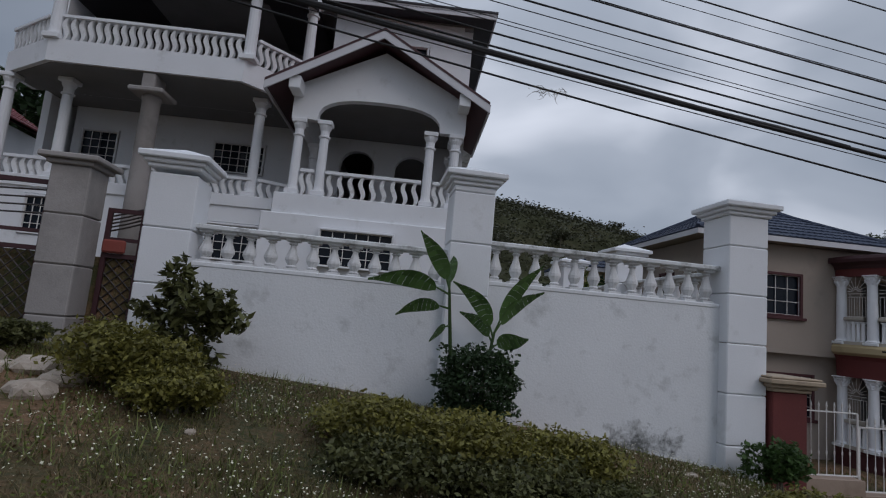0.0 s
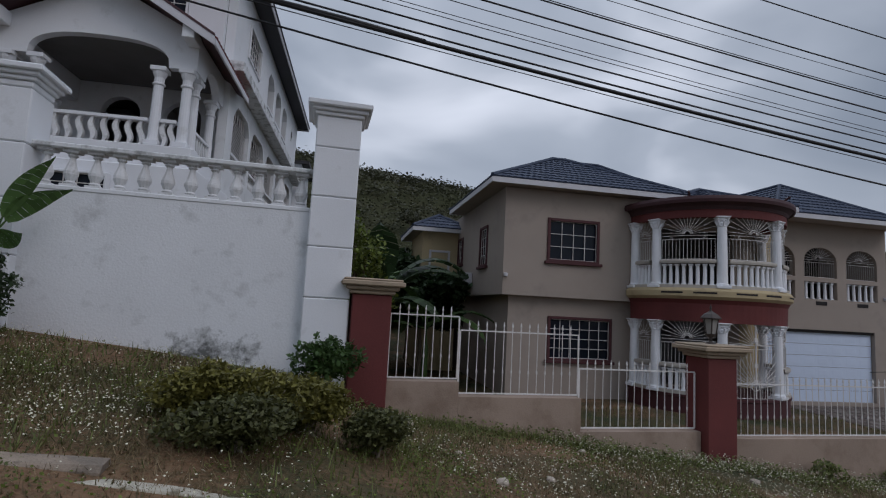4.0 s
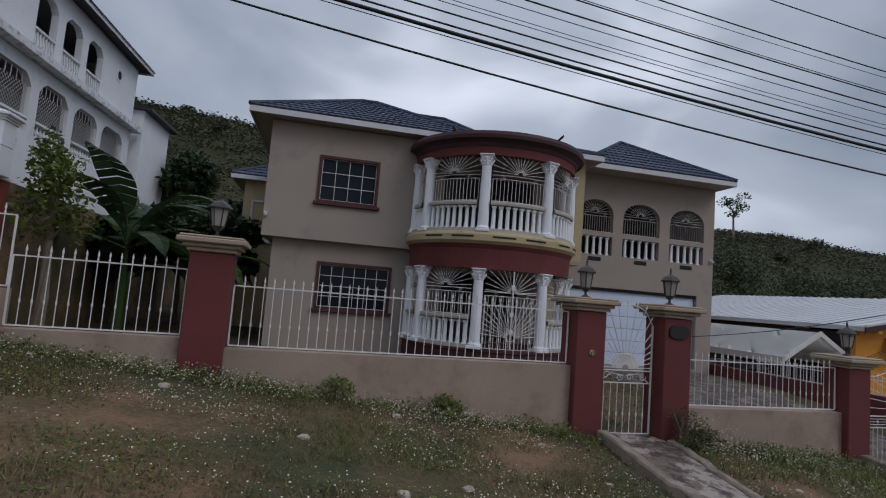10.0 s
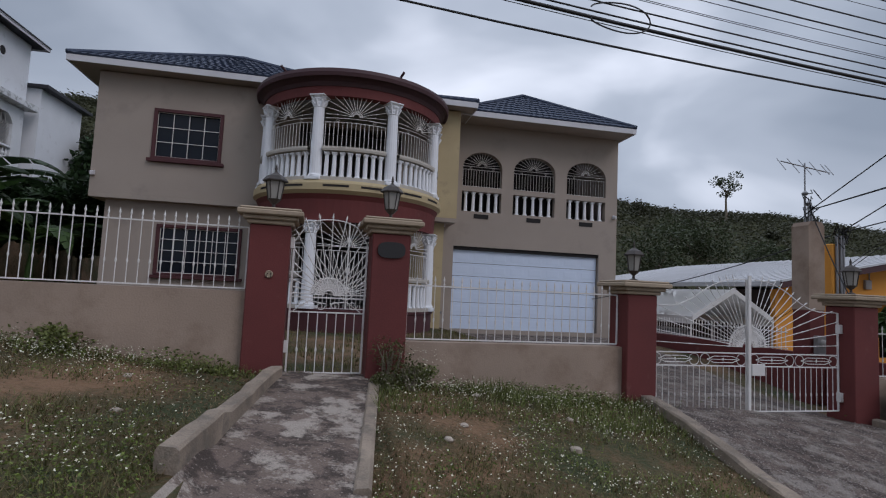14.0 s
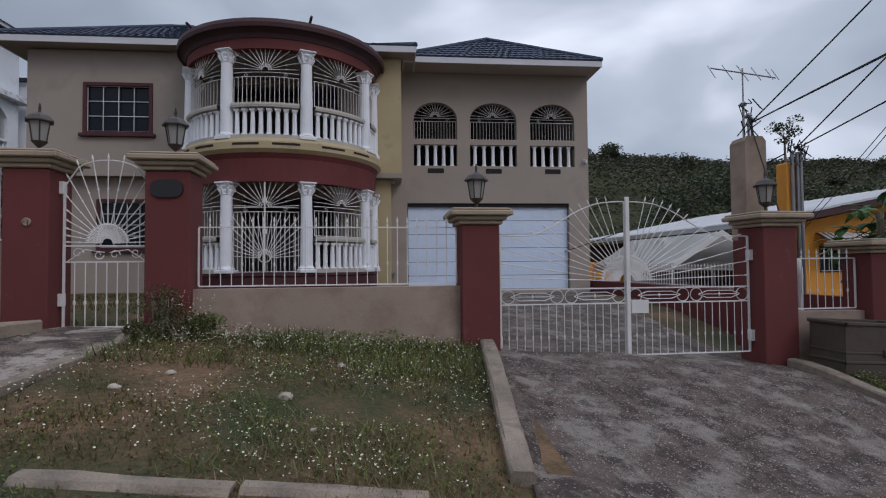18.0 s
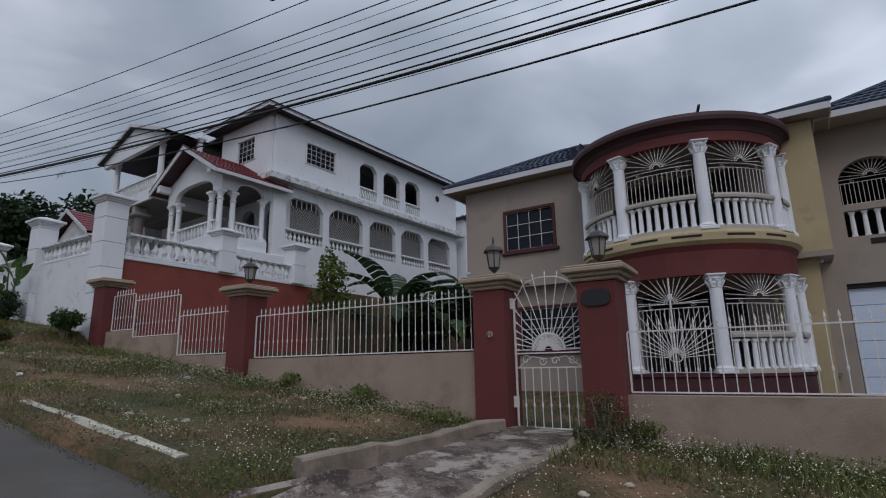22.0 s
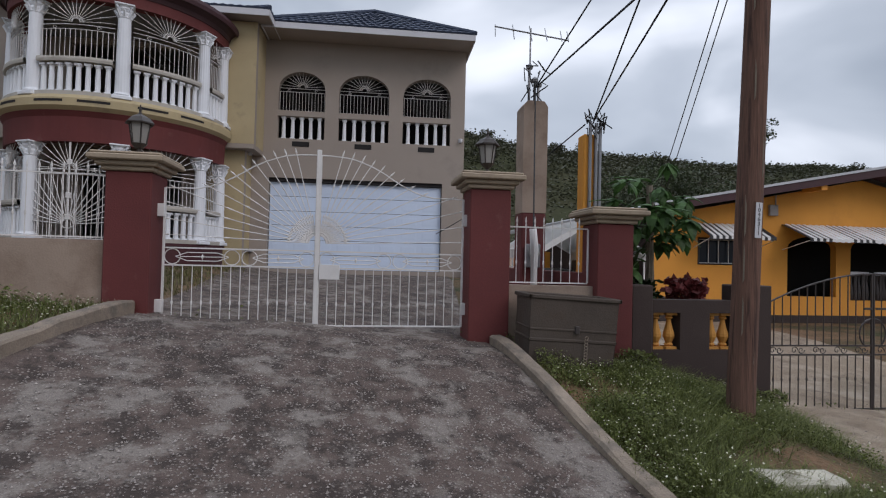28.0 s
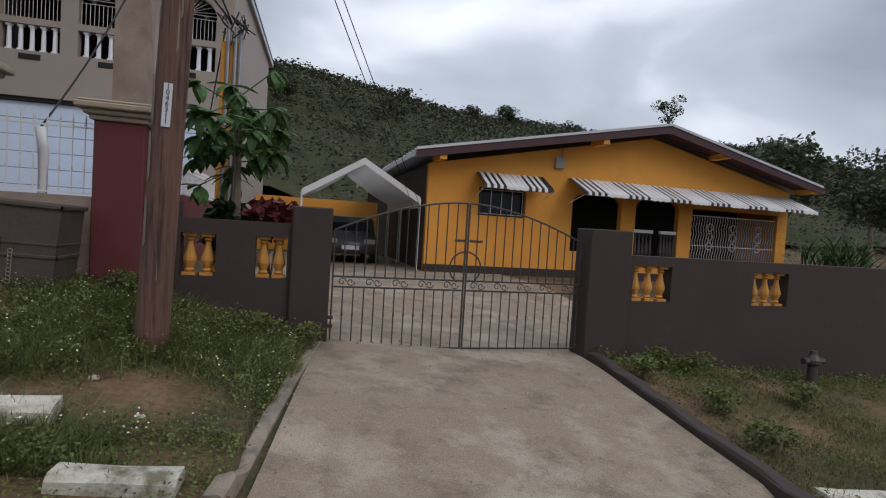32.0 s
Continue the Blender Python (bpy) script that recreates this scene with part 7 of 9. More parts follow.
awning(32.6, 34.65, -0.22, -0.62, 0.75, "white metal window awning with black stripes", 22)
awning(35.45, 43.75, -0.16, -0.62, 1.05, "long white metal veranda awning with black stripes", 84)
mb = thing("meter_box", "grey electric box on the orange wall", "box")
bm = B()
box(bm, 34.98, OY - 0.1, 0.08, 35.26, OY, 0.4, 0.015)
part("casing", bm, M["grey_wall"], mb)
bm = B()
lathe(bm, [(0.02, 0.4), (0.02, 0.7)], 6, 35.2, OY - 0.05, 0)
part("conduit", bm, M["grey_wall"], mb)

for ob in scene.objects:
    if ob not in before_bungalow and ob.parent is None:
        ob.matrix_basis = Matrix.Translation((-0.03, 0.13, 0.11)) @ ob.matrix_basis

# carport tent with a parked car beneath
tent = thing("carport_tent", "white tarpaulin carport tent on steel legs", "tent")
TX0, TX1, TXM, TY0, TY1 = 27.9, 31.0, 29.45, 14.0, 19.5
for xe in (TX0, TX1):
    qv = [Vector((xe, TY0, -1.02)), Vector((xe, TY1, -1.02)), Vector((TXM, TY1, -0.08)), Vector((TXM, TY0, -0.08))]
    bm = B()
    n = 10
    top = [[bm.verts.new(qv[0].lerp(qv[1], i / n).lerp(qv[3].lerp(qv[2], i / n), j / 4) - Vector((0, 0, 0.035 * math.sin(math.pi * j / 4) * (1 + 0.5 * math.sin(i * 2.1))))) for j in range(5)] for i in range(n + 1)]
    for i in range(n):
        for j in range(4):
            bm.faces.new((top[i][j], top[i + 1][j], top[i + 1][j + 1], top[i][j + 1]))
    bmesh.ops.solidify(bm, geom=bm.faces[:], thickness=0.02)
    part("canopy", bm, M["tarp"], tent, smooth=True)
    bm = B()
    box(bm, xe - 0.02, TY0, -1.24, xe + 0.02, TY1, -1.0)
    part("valance", bm, M["tarp"], tent)
    for y in (TY0 + 0.05, (TY0 + TY1) / 2, TY1 - 0.05):
        bm = B()
        rod(bm, (xe, y, yard_z(xe, y)), (xe, y, -1.02), 0.028, 8)
        part("leg", bm, M["metal_white"], tent)
    bm = B()
    prism(bm, [(xe, -1.14), (xe, -0.96), (TXM, -0.03), (TXM, -0.21)], TY0 - 0.02, TY0 + 0.02, "y")
    part("front_valance", bm, M["tarp"], tent)
car = thing("parked_car", "dark grey saloon car parked under the carport tent", "car")
CXc, CYc, CZ = 29.35, 15.6, yard_z(29.3, 15.6) + 0.02
bm = B()
prof = [(0.0, 0.35), (0.0, 0.75), (0.75, 0.92), (1.3, 1.38), (2.7, 1.42), (3.5, 1.0), (4.2, 0.92), (4.25, 0.4), (3.9, 0.28), (0.3, 0.28)]
prism(bm, [(CYc + p, CZ + h) for p, h in prof], CXc - 0.8, CXc + 0.8, "x")
bmesh.ops.bevel(bm, geom=bm.edges[:], offset=0.06, segments=2, affect="EDGES")
part("body", bm, M["car_paint"], car, smooth=True)
bm = B()
prism(bm, [(CXc - 0.66, CZ + 0.96), (CXc + 0.66, CZ + 0.96), (CXc + 0.58, CZ + 1.34), (CXc - 0.58, CZ + 1.34)], 0, 0.02, "y")
part("windscreen", bm, M["glass"], car, at=Matrix.Translation((0, CYc + 0.77, 0)) @ Matrix.Translation((0, 0, CZ + 0.96)) @ Matrix.Rotation(radians(-50), 4, "X") @ Matrix.Translation((0, 0, -CZ - 0.96)))
for x in (-0.78, 0.78):
    for y in (0.75, 3.4):
        bm = B()
        lathe(bm, [(0.12, -0.1), (0.3, -0.1), (0.32, -0.05), (0.32, 0.05), (0.3, 0.1), (0.12, 0.1)], 18)
        bmesh.ops.rotate(bm, matrix=Matrix.Rotation(radians(90), 3, "Y"), verts=bm.verts[:])
        wheel = part("wheel", bm, M["black_paint"], car, at=Matrix.Translation((CXc + x, CYc + y, CZ + 0.3)))
        bm = B()
        lathe(bm, [(0.19, -0.105), (0.19, 0.105)], 12)
        bmesh.ops.rotate(bm, matrix=Matrix.Rotation(radians(90), 3, "Y"), verts=bm.verts[:])
        part("rim", bm, M["steel"], wheel)
for x in (-0.55, 0.55):
    bm = B()
    box(bm, CXc + x - 0.17, CYc - 0.02, CZ + 0.6, CXc + x + 0.17, CYc + 0.04, CZ + 0.74, 0.02)
    part("headlight", bm, M["lamp_glass"], car)
bm = B()
box(bm, CXc - 0.25, CYc - 0.03, CZ + 0.42, CXc + 0.25, CYc - 0.005, CZ + 0.54)
part("number_plate", bm, M["fascia"], car)

# low wall and gate between the two lots, and the brick-red back garden wall
bm = B()
box(bm, 26.02, 6.5, -3.4, 26.2, 24, -1.5)
solo("party_wall", bm, M["maroon"], "maroon painted wall between the two yards", "wall", kind="structure")
rail_t = thing("wall_railing", "short white iron railing on the maroon party wall", "railing")
for z in (-1.47, -1.12):
    bm = B()
    box(bm, 26.1, 8.8, z - 0.01, 26.12, 13.4, z + 0.01)
    part("rail", bm, M["metal_white"], rail_t)
RAIL_BAR = spear_bar_mesh("bar", 0.5, knuckle=(), rad=0.008)
for i in range(42):
    part("bar", RAIL_BAR, None, rail_t, at=Matrix.Translation((26.11, 8.85 + i * 0.11, -1.502)))
bm = B()
box(bm, 26.25, 21.5, -3.4, 30.9, 21.7, -0.9)
solo("rear_yard_wall", bm, M["orange"], "weathered orange wall behind the carport", "wall", kind="structure")

# service masts
mast = thing("service_mast", "beige rendered electricity service pillar with wires", "mast")
bm = B()
box(bm, 25.46, 7.7, -2.4, 25.84, 8.08, -0.62, 0.02)
part("lower_shaft", bm, M["maroon"], mast, "maroon lower shaft")
bm = B()
prism(bm, [(25.46, -0.62), (25.84, -0.62), (25.84, 1.02), (25.78, 1.1), (25.52, 1.1), (25.46, 1.02)], 7.7, 8.08, "y")
part("shaft", bm, M["fence_wall"], mast)
for dx, h in ((-0.06, 0.55), (0.03, 0.35), (0.09, 0.28)):
    bm = B()
    rod(bm, (25.65 + dx, 7.89, 1.1), (25.65 + dx, 7.89, 1.1 + h), 0.022, 6)
    lathe(bm, [(0.05, 1.1 + h), (0.06, 1.14 + h), (0.02, 1.18 + h)], 8, 25.65 + dx, 7.89, 0)
    part("conduit", bm, M["steel"], mast)
for i in range(12):
    bm = B()
    c = Vector((25.65 + random.uniform(-0.1, 0.12), 7.8 + random.uniform(-0.1, 0.1), 1.25 + random.uniform(0, 0.5)))
    tube(bm, [c, c + Vector((random.uniform(-0.14, 0.14), random.uniform(-0.1, 0.1), random.uniform(-0.05, 0.14))), c + Vector((random.uniform(-0.16, 0.16), random.uniform(-0.1, 0.1), random.uniform(-0.25, -0.05)))], 0.01, 4)
    part("wire_loop", bm, M["cable"], mast)
ant = thing("tv_antenna", "thin metal television antenna on the service mast", "antenna")
bm = B()
rod(bm, (25.6, 7.9, 1.1), (25.6, 7.9, 2.3), 0.014, 6)
part("pole", bm, M["steel"], ant)
bm = B()
rod(bm, (25.02, 7.9, 2.28), (26.22, 7.9, 2.16), 0.012, 6)
part("boom", bm, M["steel"], ant)
for i, (x, hl) in enumerate(((25.03, 0.28), (25.32, 0.34), (25.6, 0.36), (25.85, 0.3), (26.1, 0.24), (26.21, 0.24))):
    bm = B()
    rod(bm, (x - 0.03, 7.9 - hl * 0.5, 2.22 - hl * 0.55), (x + 0.03, 7.9 + hl * 0.5, 2.22 + hl * 0.55), 0.008, 5)
    part("element", bm, M["steel"], ant)
om = thing("orange_service_mast", "orange service pillar with grey conduits and cables", "mast")
bm = B()
box(bm, 26.66, 8.25, -3.0, 26.9, 8.5, 0.78, 0.02)
part("shaft", bm, M["orange"], om)
for dx in (0.14, 0.24, 0.31):
    bm = B()
    rod(bm, (26.62 + dx, 8.22, -2.5), (26.62 + dx, 8.22, 0.9 + 0.1 * random.random()), 0.03, 8)
    part("conduit", bm, M["steel"], om)
for i in range(16):
    bm = B()
    c = Vector((26.82 + random.uniform(-0.2, 0.18), 8.2, 0.85 + random.uniform(0, 0.22)))
    tube(bm, [c, c + Vector((random.uniform(-0.14, 0.14), random.uniform(-0.1, 0.1), random.uniform(0, 0.14))), c + Vector((random.uniform(-0.2, 0.2), random.uniform(-0.1, 0.1), random.uniform(-0.2, -0.02)))], 0.011, 4)
    part("wire_loop", bm, M["cable"], om)

# timber utility pole
pole = thing("utility_pole", "weathered brown timber utility pole with a number plate", "pole")
bm = B()
pts = [(26.76 + 0.034 * (z + 2.8), 4.6, z) for z in (-3.1, -2.7, -1.5, 0.0, 2.0, 3.2, 4.2)]
tube(bm, pts, (0.135, 0.1), 14)
part("shaft", bm, M["wood"], pole, smooth=True)
for i in range(10):
    bm = B()
    z = -2.2 + i * 0.45 + random.uniform(-0.1, 0.1)
    x = 26.74 + 0.034 * (z + 2.8)
    a = radians(random.uniform(225, 315))
    r = 0.122
    bm2 = prism(bm, [(-0.008, -0.2), (0.006, -0.16), (0.01, 0.1), (0.0, 0.2)], -0.006, 0.006, "y")
    part("split", bm, M["bark"], pole, "dark drying split", at=Matrix.Translation((x + r * math.cos(a), 4.6 + r * math.sin(a), z)) @ Matrix.Rotation(a + math.pi / 2, 4, "Z"))
plate_at = Matrix.Translation((26.83, 4.6 - 0.128, -0.92)) @ Matrix.Rotation(radians(2), 4, "Y")
bm = B()
box(bm, -0.032, -0.004, -0.17, 0.032, 0.004, 0.17)
plate = part("number_plate", bm, M["fascia"], pole, "white strip with stacked black numbers", at=plate_at)
cu = bpy.data.curves.new("digits", "FONT")
cu.body, cu.size, cu.align_x, cu.extrude, cu.space_line = "1\n0\n4\n6\n3\n1\n1", 0.056, "CENTER", 0.001, 0.8
dg = new("digits", cu)
dg.parent = plate
dg.matrix_basis = Matrix.Translation((0, -0.006, 0.125)) @ Matrix.Rotation(radians(90), 4, "X")
cu.materials.append(M["cable"])
for z in (2.2, 3.1):
    bm = B()
    x = 26.74 + 0.034 * (z + 2.8)
    box(bm, x - 0.06, 3.3, z - 0.06, x + 0.06, 4.9, z + 0.06, 0.01)
    part("crossarm", bm, M["wood"], pole)

# ---- overhead lines ----


def view_line_pts(y, dz, n=60):
    """The run of a line along the road, falling with the hill: a curve fitted to the camera's view."""
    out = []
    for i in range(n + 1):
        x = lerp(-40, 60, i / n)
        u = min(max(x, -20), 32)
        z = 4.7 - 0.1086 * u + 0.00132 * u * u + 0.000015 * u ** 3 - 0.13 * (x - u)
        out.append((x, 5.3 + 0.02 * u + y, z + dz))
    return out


# lowest cable: its curve too is fitted to the camera's view
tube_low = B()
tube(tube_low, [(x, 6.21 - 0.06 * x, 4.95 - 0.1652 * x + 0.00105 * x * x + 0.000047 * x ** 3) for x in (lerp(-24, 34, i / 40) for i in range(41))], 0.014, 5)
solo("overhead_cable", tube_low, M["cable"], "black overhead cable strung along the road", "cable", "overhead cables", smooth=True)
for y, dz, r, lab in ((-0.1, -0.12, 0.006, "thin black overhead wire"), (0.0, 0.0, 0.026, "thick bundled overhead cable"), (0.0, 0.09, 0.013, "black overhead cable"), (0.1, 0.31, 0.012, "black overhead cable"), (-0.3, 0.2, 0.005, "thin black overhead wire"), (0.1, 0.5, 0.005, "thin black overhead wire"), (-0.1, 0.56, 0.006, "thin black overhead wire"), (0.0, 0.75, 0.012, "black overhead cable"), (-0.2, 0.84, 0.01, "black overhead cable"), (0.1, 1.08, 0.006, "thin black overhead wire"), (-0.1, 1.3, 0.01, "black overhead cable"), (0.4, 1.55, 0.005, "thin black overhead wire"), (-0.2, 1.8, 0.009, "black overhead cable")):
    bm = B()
    tube(bm, view_line_pts(y, dz), r, 5)
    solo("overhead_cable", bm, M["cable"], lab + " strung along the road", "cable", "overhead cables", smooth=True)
bm = B()
tube(bm, [(x, y, z + 0.02 + 0.012 * math.sin(3 * x)) for x, y, z in view_line_pts(0.0, 0.0, 100) if -24 < x < 6.5], (0.044, 0.026), 7)
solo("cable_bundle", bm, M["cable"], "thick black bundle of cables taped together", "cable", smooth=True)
twigs = B()
trnd = random.Random(3)
for i in range(34):
    c = Vector((2.3 + trnd.uniform(-0.22, 0.28), 6.07 + trnd.uniform(-0.03, 0.03), 4.58 - 0.165 * trnd.uniform(-0.2, 0.2) + trnd.uniform(-0.04, 0.02)))
    d = Vector((trnd.uniform(-0.14, 0.14), trnd.uniform(-0.05, 0.05), trnd.uniform(-0.14, 0.05)))
    tube(twigs, [c, c + d * 0.5 + Vector((0, 0, trnd.uniform(-0.03, 0.03))), c + d], (0.004, 0.0015), 3)
solo("dead_twigs", twigs, M["bark"], "clump of dead grey twigs caught on the low cable", "twigs")
# loop and coil hang nearer than the cables, placed to fit the camera's view
loop = B()
tube(loop, [(18.67 + 0.33 * (1 - math.cos(a)), 3.94, 2.24 - 0.018 * a + 0.1 * math.sin(a) * (1.2 - 0.3 * math.cos(a))) for a in (2 * math.pi * i / 24 for i in range(25))], 0.008, 5)
solo("cable_loop", loop, M["cable"], "slack loop of cable, tied to the thick line only in the camera's view", "cable", smooth=True)
knot = B()
lathe(knot, [(0.008, -0.06), (0.045, -0.045), (0.06, 0.0), (0.05, 0.04), (0.008, 0.06)], 10)
solo("cable_knot", knot, M["cable"], "small black coil, on a wire only in the camera's view", "cable", at=Matrix.Translation((13.9, 3.6, 3.8)))


def drop(a, b, sag, r=0.012):
    a, b = Vector(a), Vector(b)
    bm = B()
    tube(bm, [a.lerp(b, i / 16) - Vector((0, 0, sag * math.sin(math.pi * i / 16))) for i in range(17)], r, 5)
    solo("service_drop", bm, M["cable"], "black service wire near the masts and the pole", "cable", "service drops", smooth=True)


def along(a, b, k):
    return tuple(a[i] + (b[i] - a[i]) * k for i in range(3))


# far ends run on past the pole, placed to fit the camera's view
MAST_1, MAST_2 = (25.68, 7.85, 1.35), (26.8, 8.2, 1.0)
for far, k in (((26.95, 4.0, 4.28), 1.25), ((26.9, 3.12, 2.4), 1.8), ((26.94, 3.1, 2.46), 1.8)):
    drop(MAST_1, along(MAST_1, far, k), 0.03)
for far, k in (((25.91, 3.62, 2.81), 1.5), ((25.73, 3.34, 1.48), 1.6)):
    drop(MAST_2, along(MAST_2, far, k), 0.03)
drop((26.7, 8.3, 0.95), (25.2, 15.4, -0.6), 0.15)
drop((26.95, 4.66, 2.65), (30.85, 14.2, -1.2), 0.04, 0.008)
drop((27.05, 4.66, 2.65), (31.05, 14.2, -1.2), 0.04, 0.008)
drop(MAST_1, (25.21, 6.36, -0.98), 0.1, 0.011)

# old steel bin added in place of a mesh cage by the fence, and rubble
cage = thing("cage_bin", "rusty brown steel bin with flared sides and a folded rim, in place of a mesh cage", "bin")
c0 = Matrix.Translation((24.84, 5.3, -2.44)) @ Matrix.Rotation(radians(3), 4, "Y")
BIN_W, BIN_D, BIN_H = 0.94, 0.5, 0.72


def bin_wall(name, p, q, flare, rows):
    """One sloping sheet side from p to q with pressed seams, leaning out by flare at the top."""
    bm = B()
    n = 8
    grid = []
    for z, push in rows:
        line = []
        for i in range(n + 1):
            u = i / n
            e = 1 + 0.05 * z / BIN_H
            x, y = lerp(p[0], q[0], u), lerp(p[1], q[1], u)
            x, y = BIN_W / 2 + (x - BIN_W / 2) * e, BIN_D / 2 + (y - BIN_D / 2) * e
            w = 0.006 * math.sin(5 * u + 9 * z) + push
            line.append((x + flare[0] * w, y + flare[1] * w, z))
        grid.append(line)
    for off in (0.0, -0.012):
        vs = [[bm.verts.new((x + flare[0] * off, y + flare[1] * off, z)) for x, y, z in line] for line in grid]
        for a, b in zip(vs, vs[1:]):
            for i in range(n):
                bm.faces.new((a[i], a[i + 1], b[i + 1], b[i]))
    bmesh.ops.recalc_face_normals(bm, faces=bm.faces[:])
    return part(name, bm, M["mesh_brown"], cage, at=c0)


BIN_ROWS = ((0, 0), (0.24, 0), (0.25, 0.012), (0.27, 0.012), (0.28, 0), (0.36, 0), (0.365, 0.009), (0.38, 0.009), (0.385, 0), (0.72, 0))
for p, q, out in (((0, 0), (BIN_W, 0), (0, -1)), ((BIN_W, 0), (BIN_W, BIN_D), (1, 0)), ((BIN_W, BIN_D), (0, BIN_D), (0, 1)), ((0, BIN_D), (0, 0), (-1, 0))):
    bin_wall("side_panel", p, q, out, BIN_ROWS)
for a, b in (((-0.03, -0.02), (BIN_W + 0.03, -0.02)), ((BIN_W + 0.03, -0.02), (BIN_W + 0.03, BIN_D + 0.02)), ((BIN_W + 0.03, BIN_D + 0.02), (-0.03, BIN_D + 0.02)), ((-0.03, BIN_D + 0.02), (-0.03, -0.02))):
    bm = B()
    box(bm, min(a[0], b[0]) - 0.02, min(a[1], b[1]) - 0.015, 0.69, max(a[0], b[0]) + 0.02, max(a[1], b[1]) + 0.015, 0.735, 0.01)
    part("rim", bm, M["mesh_brown"], cage, at=c0)
bm = B()
box(bm, 0.01, 0.01, 0.02, BIN_W - 0.01, BIN_D - 0.01, 0.05)
part("floor_plate", bm, M["mesh_brown"], cage, at=c0)
bm = B()
for i in range(9):
    tube(bm, arc(0.61, 0.3 - 0.034 * i, 0.019, 0, 2 * math.pi, 7, -0.03), 0.004, 4)
part("chain", bm, M["kerb"], cage, "pale hanging chain", at=c0)
bm = B()
box(bm, 0.48, -0.035, 0.34, 0.53, -0.005, 0.42, 0.006)
part("latch", bm, M["metal_dark"], cage, at=c0)
hyd = thing("water_valve", "dark iron water valve standing in the grass", "valve", at=Matrix.Translation((34.7, 5.45, ground_z(34.7, 5.45) - 0.02)))
bm = B()
lathe(bm, [(0.09, 0), (0.07, 0.1), (0.06, 0.3), (0.1, 0.33), (0.1, 0.38), (0.05, 0.45), (0.04, 0.5)], 12)
part("body", bm, M["metal_dark"], hyd)
bm = B()
rod(bm, (-0.17, 0, 0.36), (0.17, 0, 0.36), 0.045, 8)
part("outlet", bm, M["metal_dark"], hyd)


def boulder(size, seed, flat=0.6):
    bm = bmesh.new()
    bmesh.ops.create_icosphere(bm, subdivisions=2, radius=1)
    for v in bm.verts:
        n = noise.noise(v.co * 1.4 + Vector((seed * 3.1, 0, 0))) * 0.35 + noise.noise(v.co * 3 + Vector((0, seed, 0))) * 0.13
        v.co = Vector((v.co.x * size[0], v.co.y * size[1], v.co.z * size[2])) * (1 + n)
    return bm


solo("loose_kerb_block", kerb_stone(0.66, 0.12, 0.24, 91), M["kerb_white"], "loose whitewashed kerb block lying in the weeds", "kerb block", at=Matrix.Translation((25.92, 3.16, ground_z(26.2, 3.2) + 0.03)) @ Matrix.Rotation(radians(5), 4, "Y") @ Matrix.Rotation(radians(6), 4, "Z"))
rr = random.Random(4)
for i in range(44):
    x, y = rr.uniform(-3.3, -1.9), rr.uniform(2.7, 4.9)
    s = rr.uniform(0.07, 0.2)
    solo("rubble_stone", boulder((s, s * rr.uniform(0.6, 1), s * 0.5), i), M["rock"], "broken pale limestone rubble beside the road", "stone", "rubble by the gate", at=Matrix.Translation((x, y, ground_z(x, y) + s * 0.12)) @ Matrix.Rotation(rr.uniform(0, 6), 4, "Z"))
for i in range(70):
    x, y = rr.uniform(-1, 31), rr.uniform(3.0, 5.8)
    if 20.4 < x < 25.5 or 15.6 < x < 17.2 or 27.7 < x:
        continue
    s = rr.uniform(0.02, 0.06)
    solo("small_stone", boulder((s, s, s * 0.6), i + 50), M["rock"], "small loose stone in the grass", "stone", "loose stones", at=Matrix.Translation((x, y, ground_z(x, y) + s * 0.2)))
can = thing("litter_bag", "crumpled white plastic litter in the dry grass", "litter", at=Matrix.Translation((9.28, 3.2, ground_z(9.28, 3.2) + 0.02)))
part("bag", boulder((0.06, 0.04, 0.03), 77), M["tarp"], can)
pst = thing("conduit_post", "white plastic conduit post behind the iron fence", "post")
bm = B()
tube(bm, [(25.24, 6.4, ground_z(25.24, 6.4) - 0.1), (25.24, 6.4, -1.2), (25.21, 6.38, -0.95)], (0.06, 0.045), 10)
part("pipe", bm, M["awning_white"], pst, smooth=True)
bm = B()
box(bm, 25.2, 6.355, -1.75, 25.29, 6.445, -1.69, 0.008)
part("clip", bm, M["steel"], pst)
mtr = thing("electric_meter", "grey round electricity meter on the mast base", "meter")
bm = B()
box(bm, 25.5, 7.56, -1.45, 25.72, 7.66, -1.1, 0.012)
part("box", bm, M["steel"], mtr)
bm = B()
lathe(bm, [(0.075, 0), (0.075, 0.06), (0.05, 0.085), (0.005, 0.09)], 14)
bmesh.ops.rotate(bm, matrix=Matrix.Rotation(radians(90), 3, "X"), verts=bm.verts[:])
part("dial", bm, M["lamp_glass"], mtr, "round glass meter dial", at=Matrix.Translation((25.61, 7.56, -1.24)))

# ---- plants ----
prng = np.random.default_rng(11)


def quick_mesh(name, verts, size, mat):
    """A mesh of loose polygons, each of `size` vertices in order."""
    me = bpy.data.meshes.new(name)
    n = len(verts)
    me.vertices.add(n)
    me.vertices.foreach_set("co", np.ascontiguousarray(verts, dtype=np.float32).ravel())
    f = n // size
    me.loops.add(n)
    me.loops.foreach_set("vertex_index", np.arange(n, dtype=np.int32))
    me.polygons.add(f)
    me.polygons.foreach_set("loop_start", np.arange(0, n, size, dtype=np.int32))
    me.update(calc_edges=True)
    me.materials.append(mat)
    return me


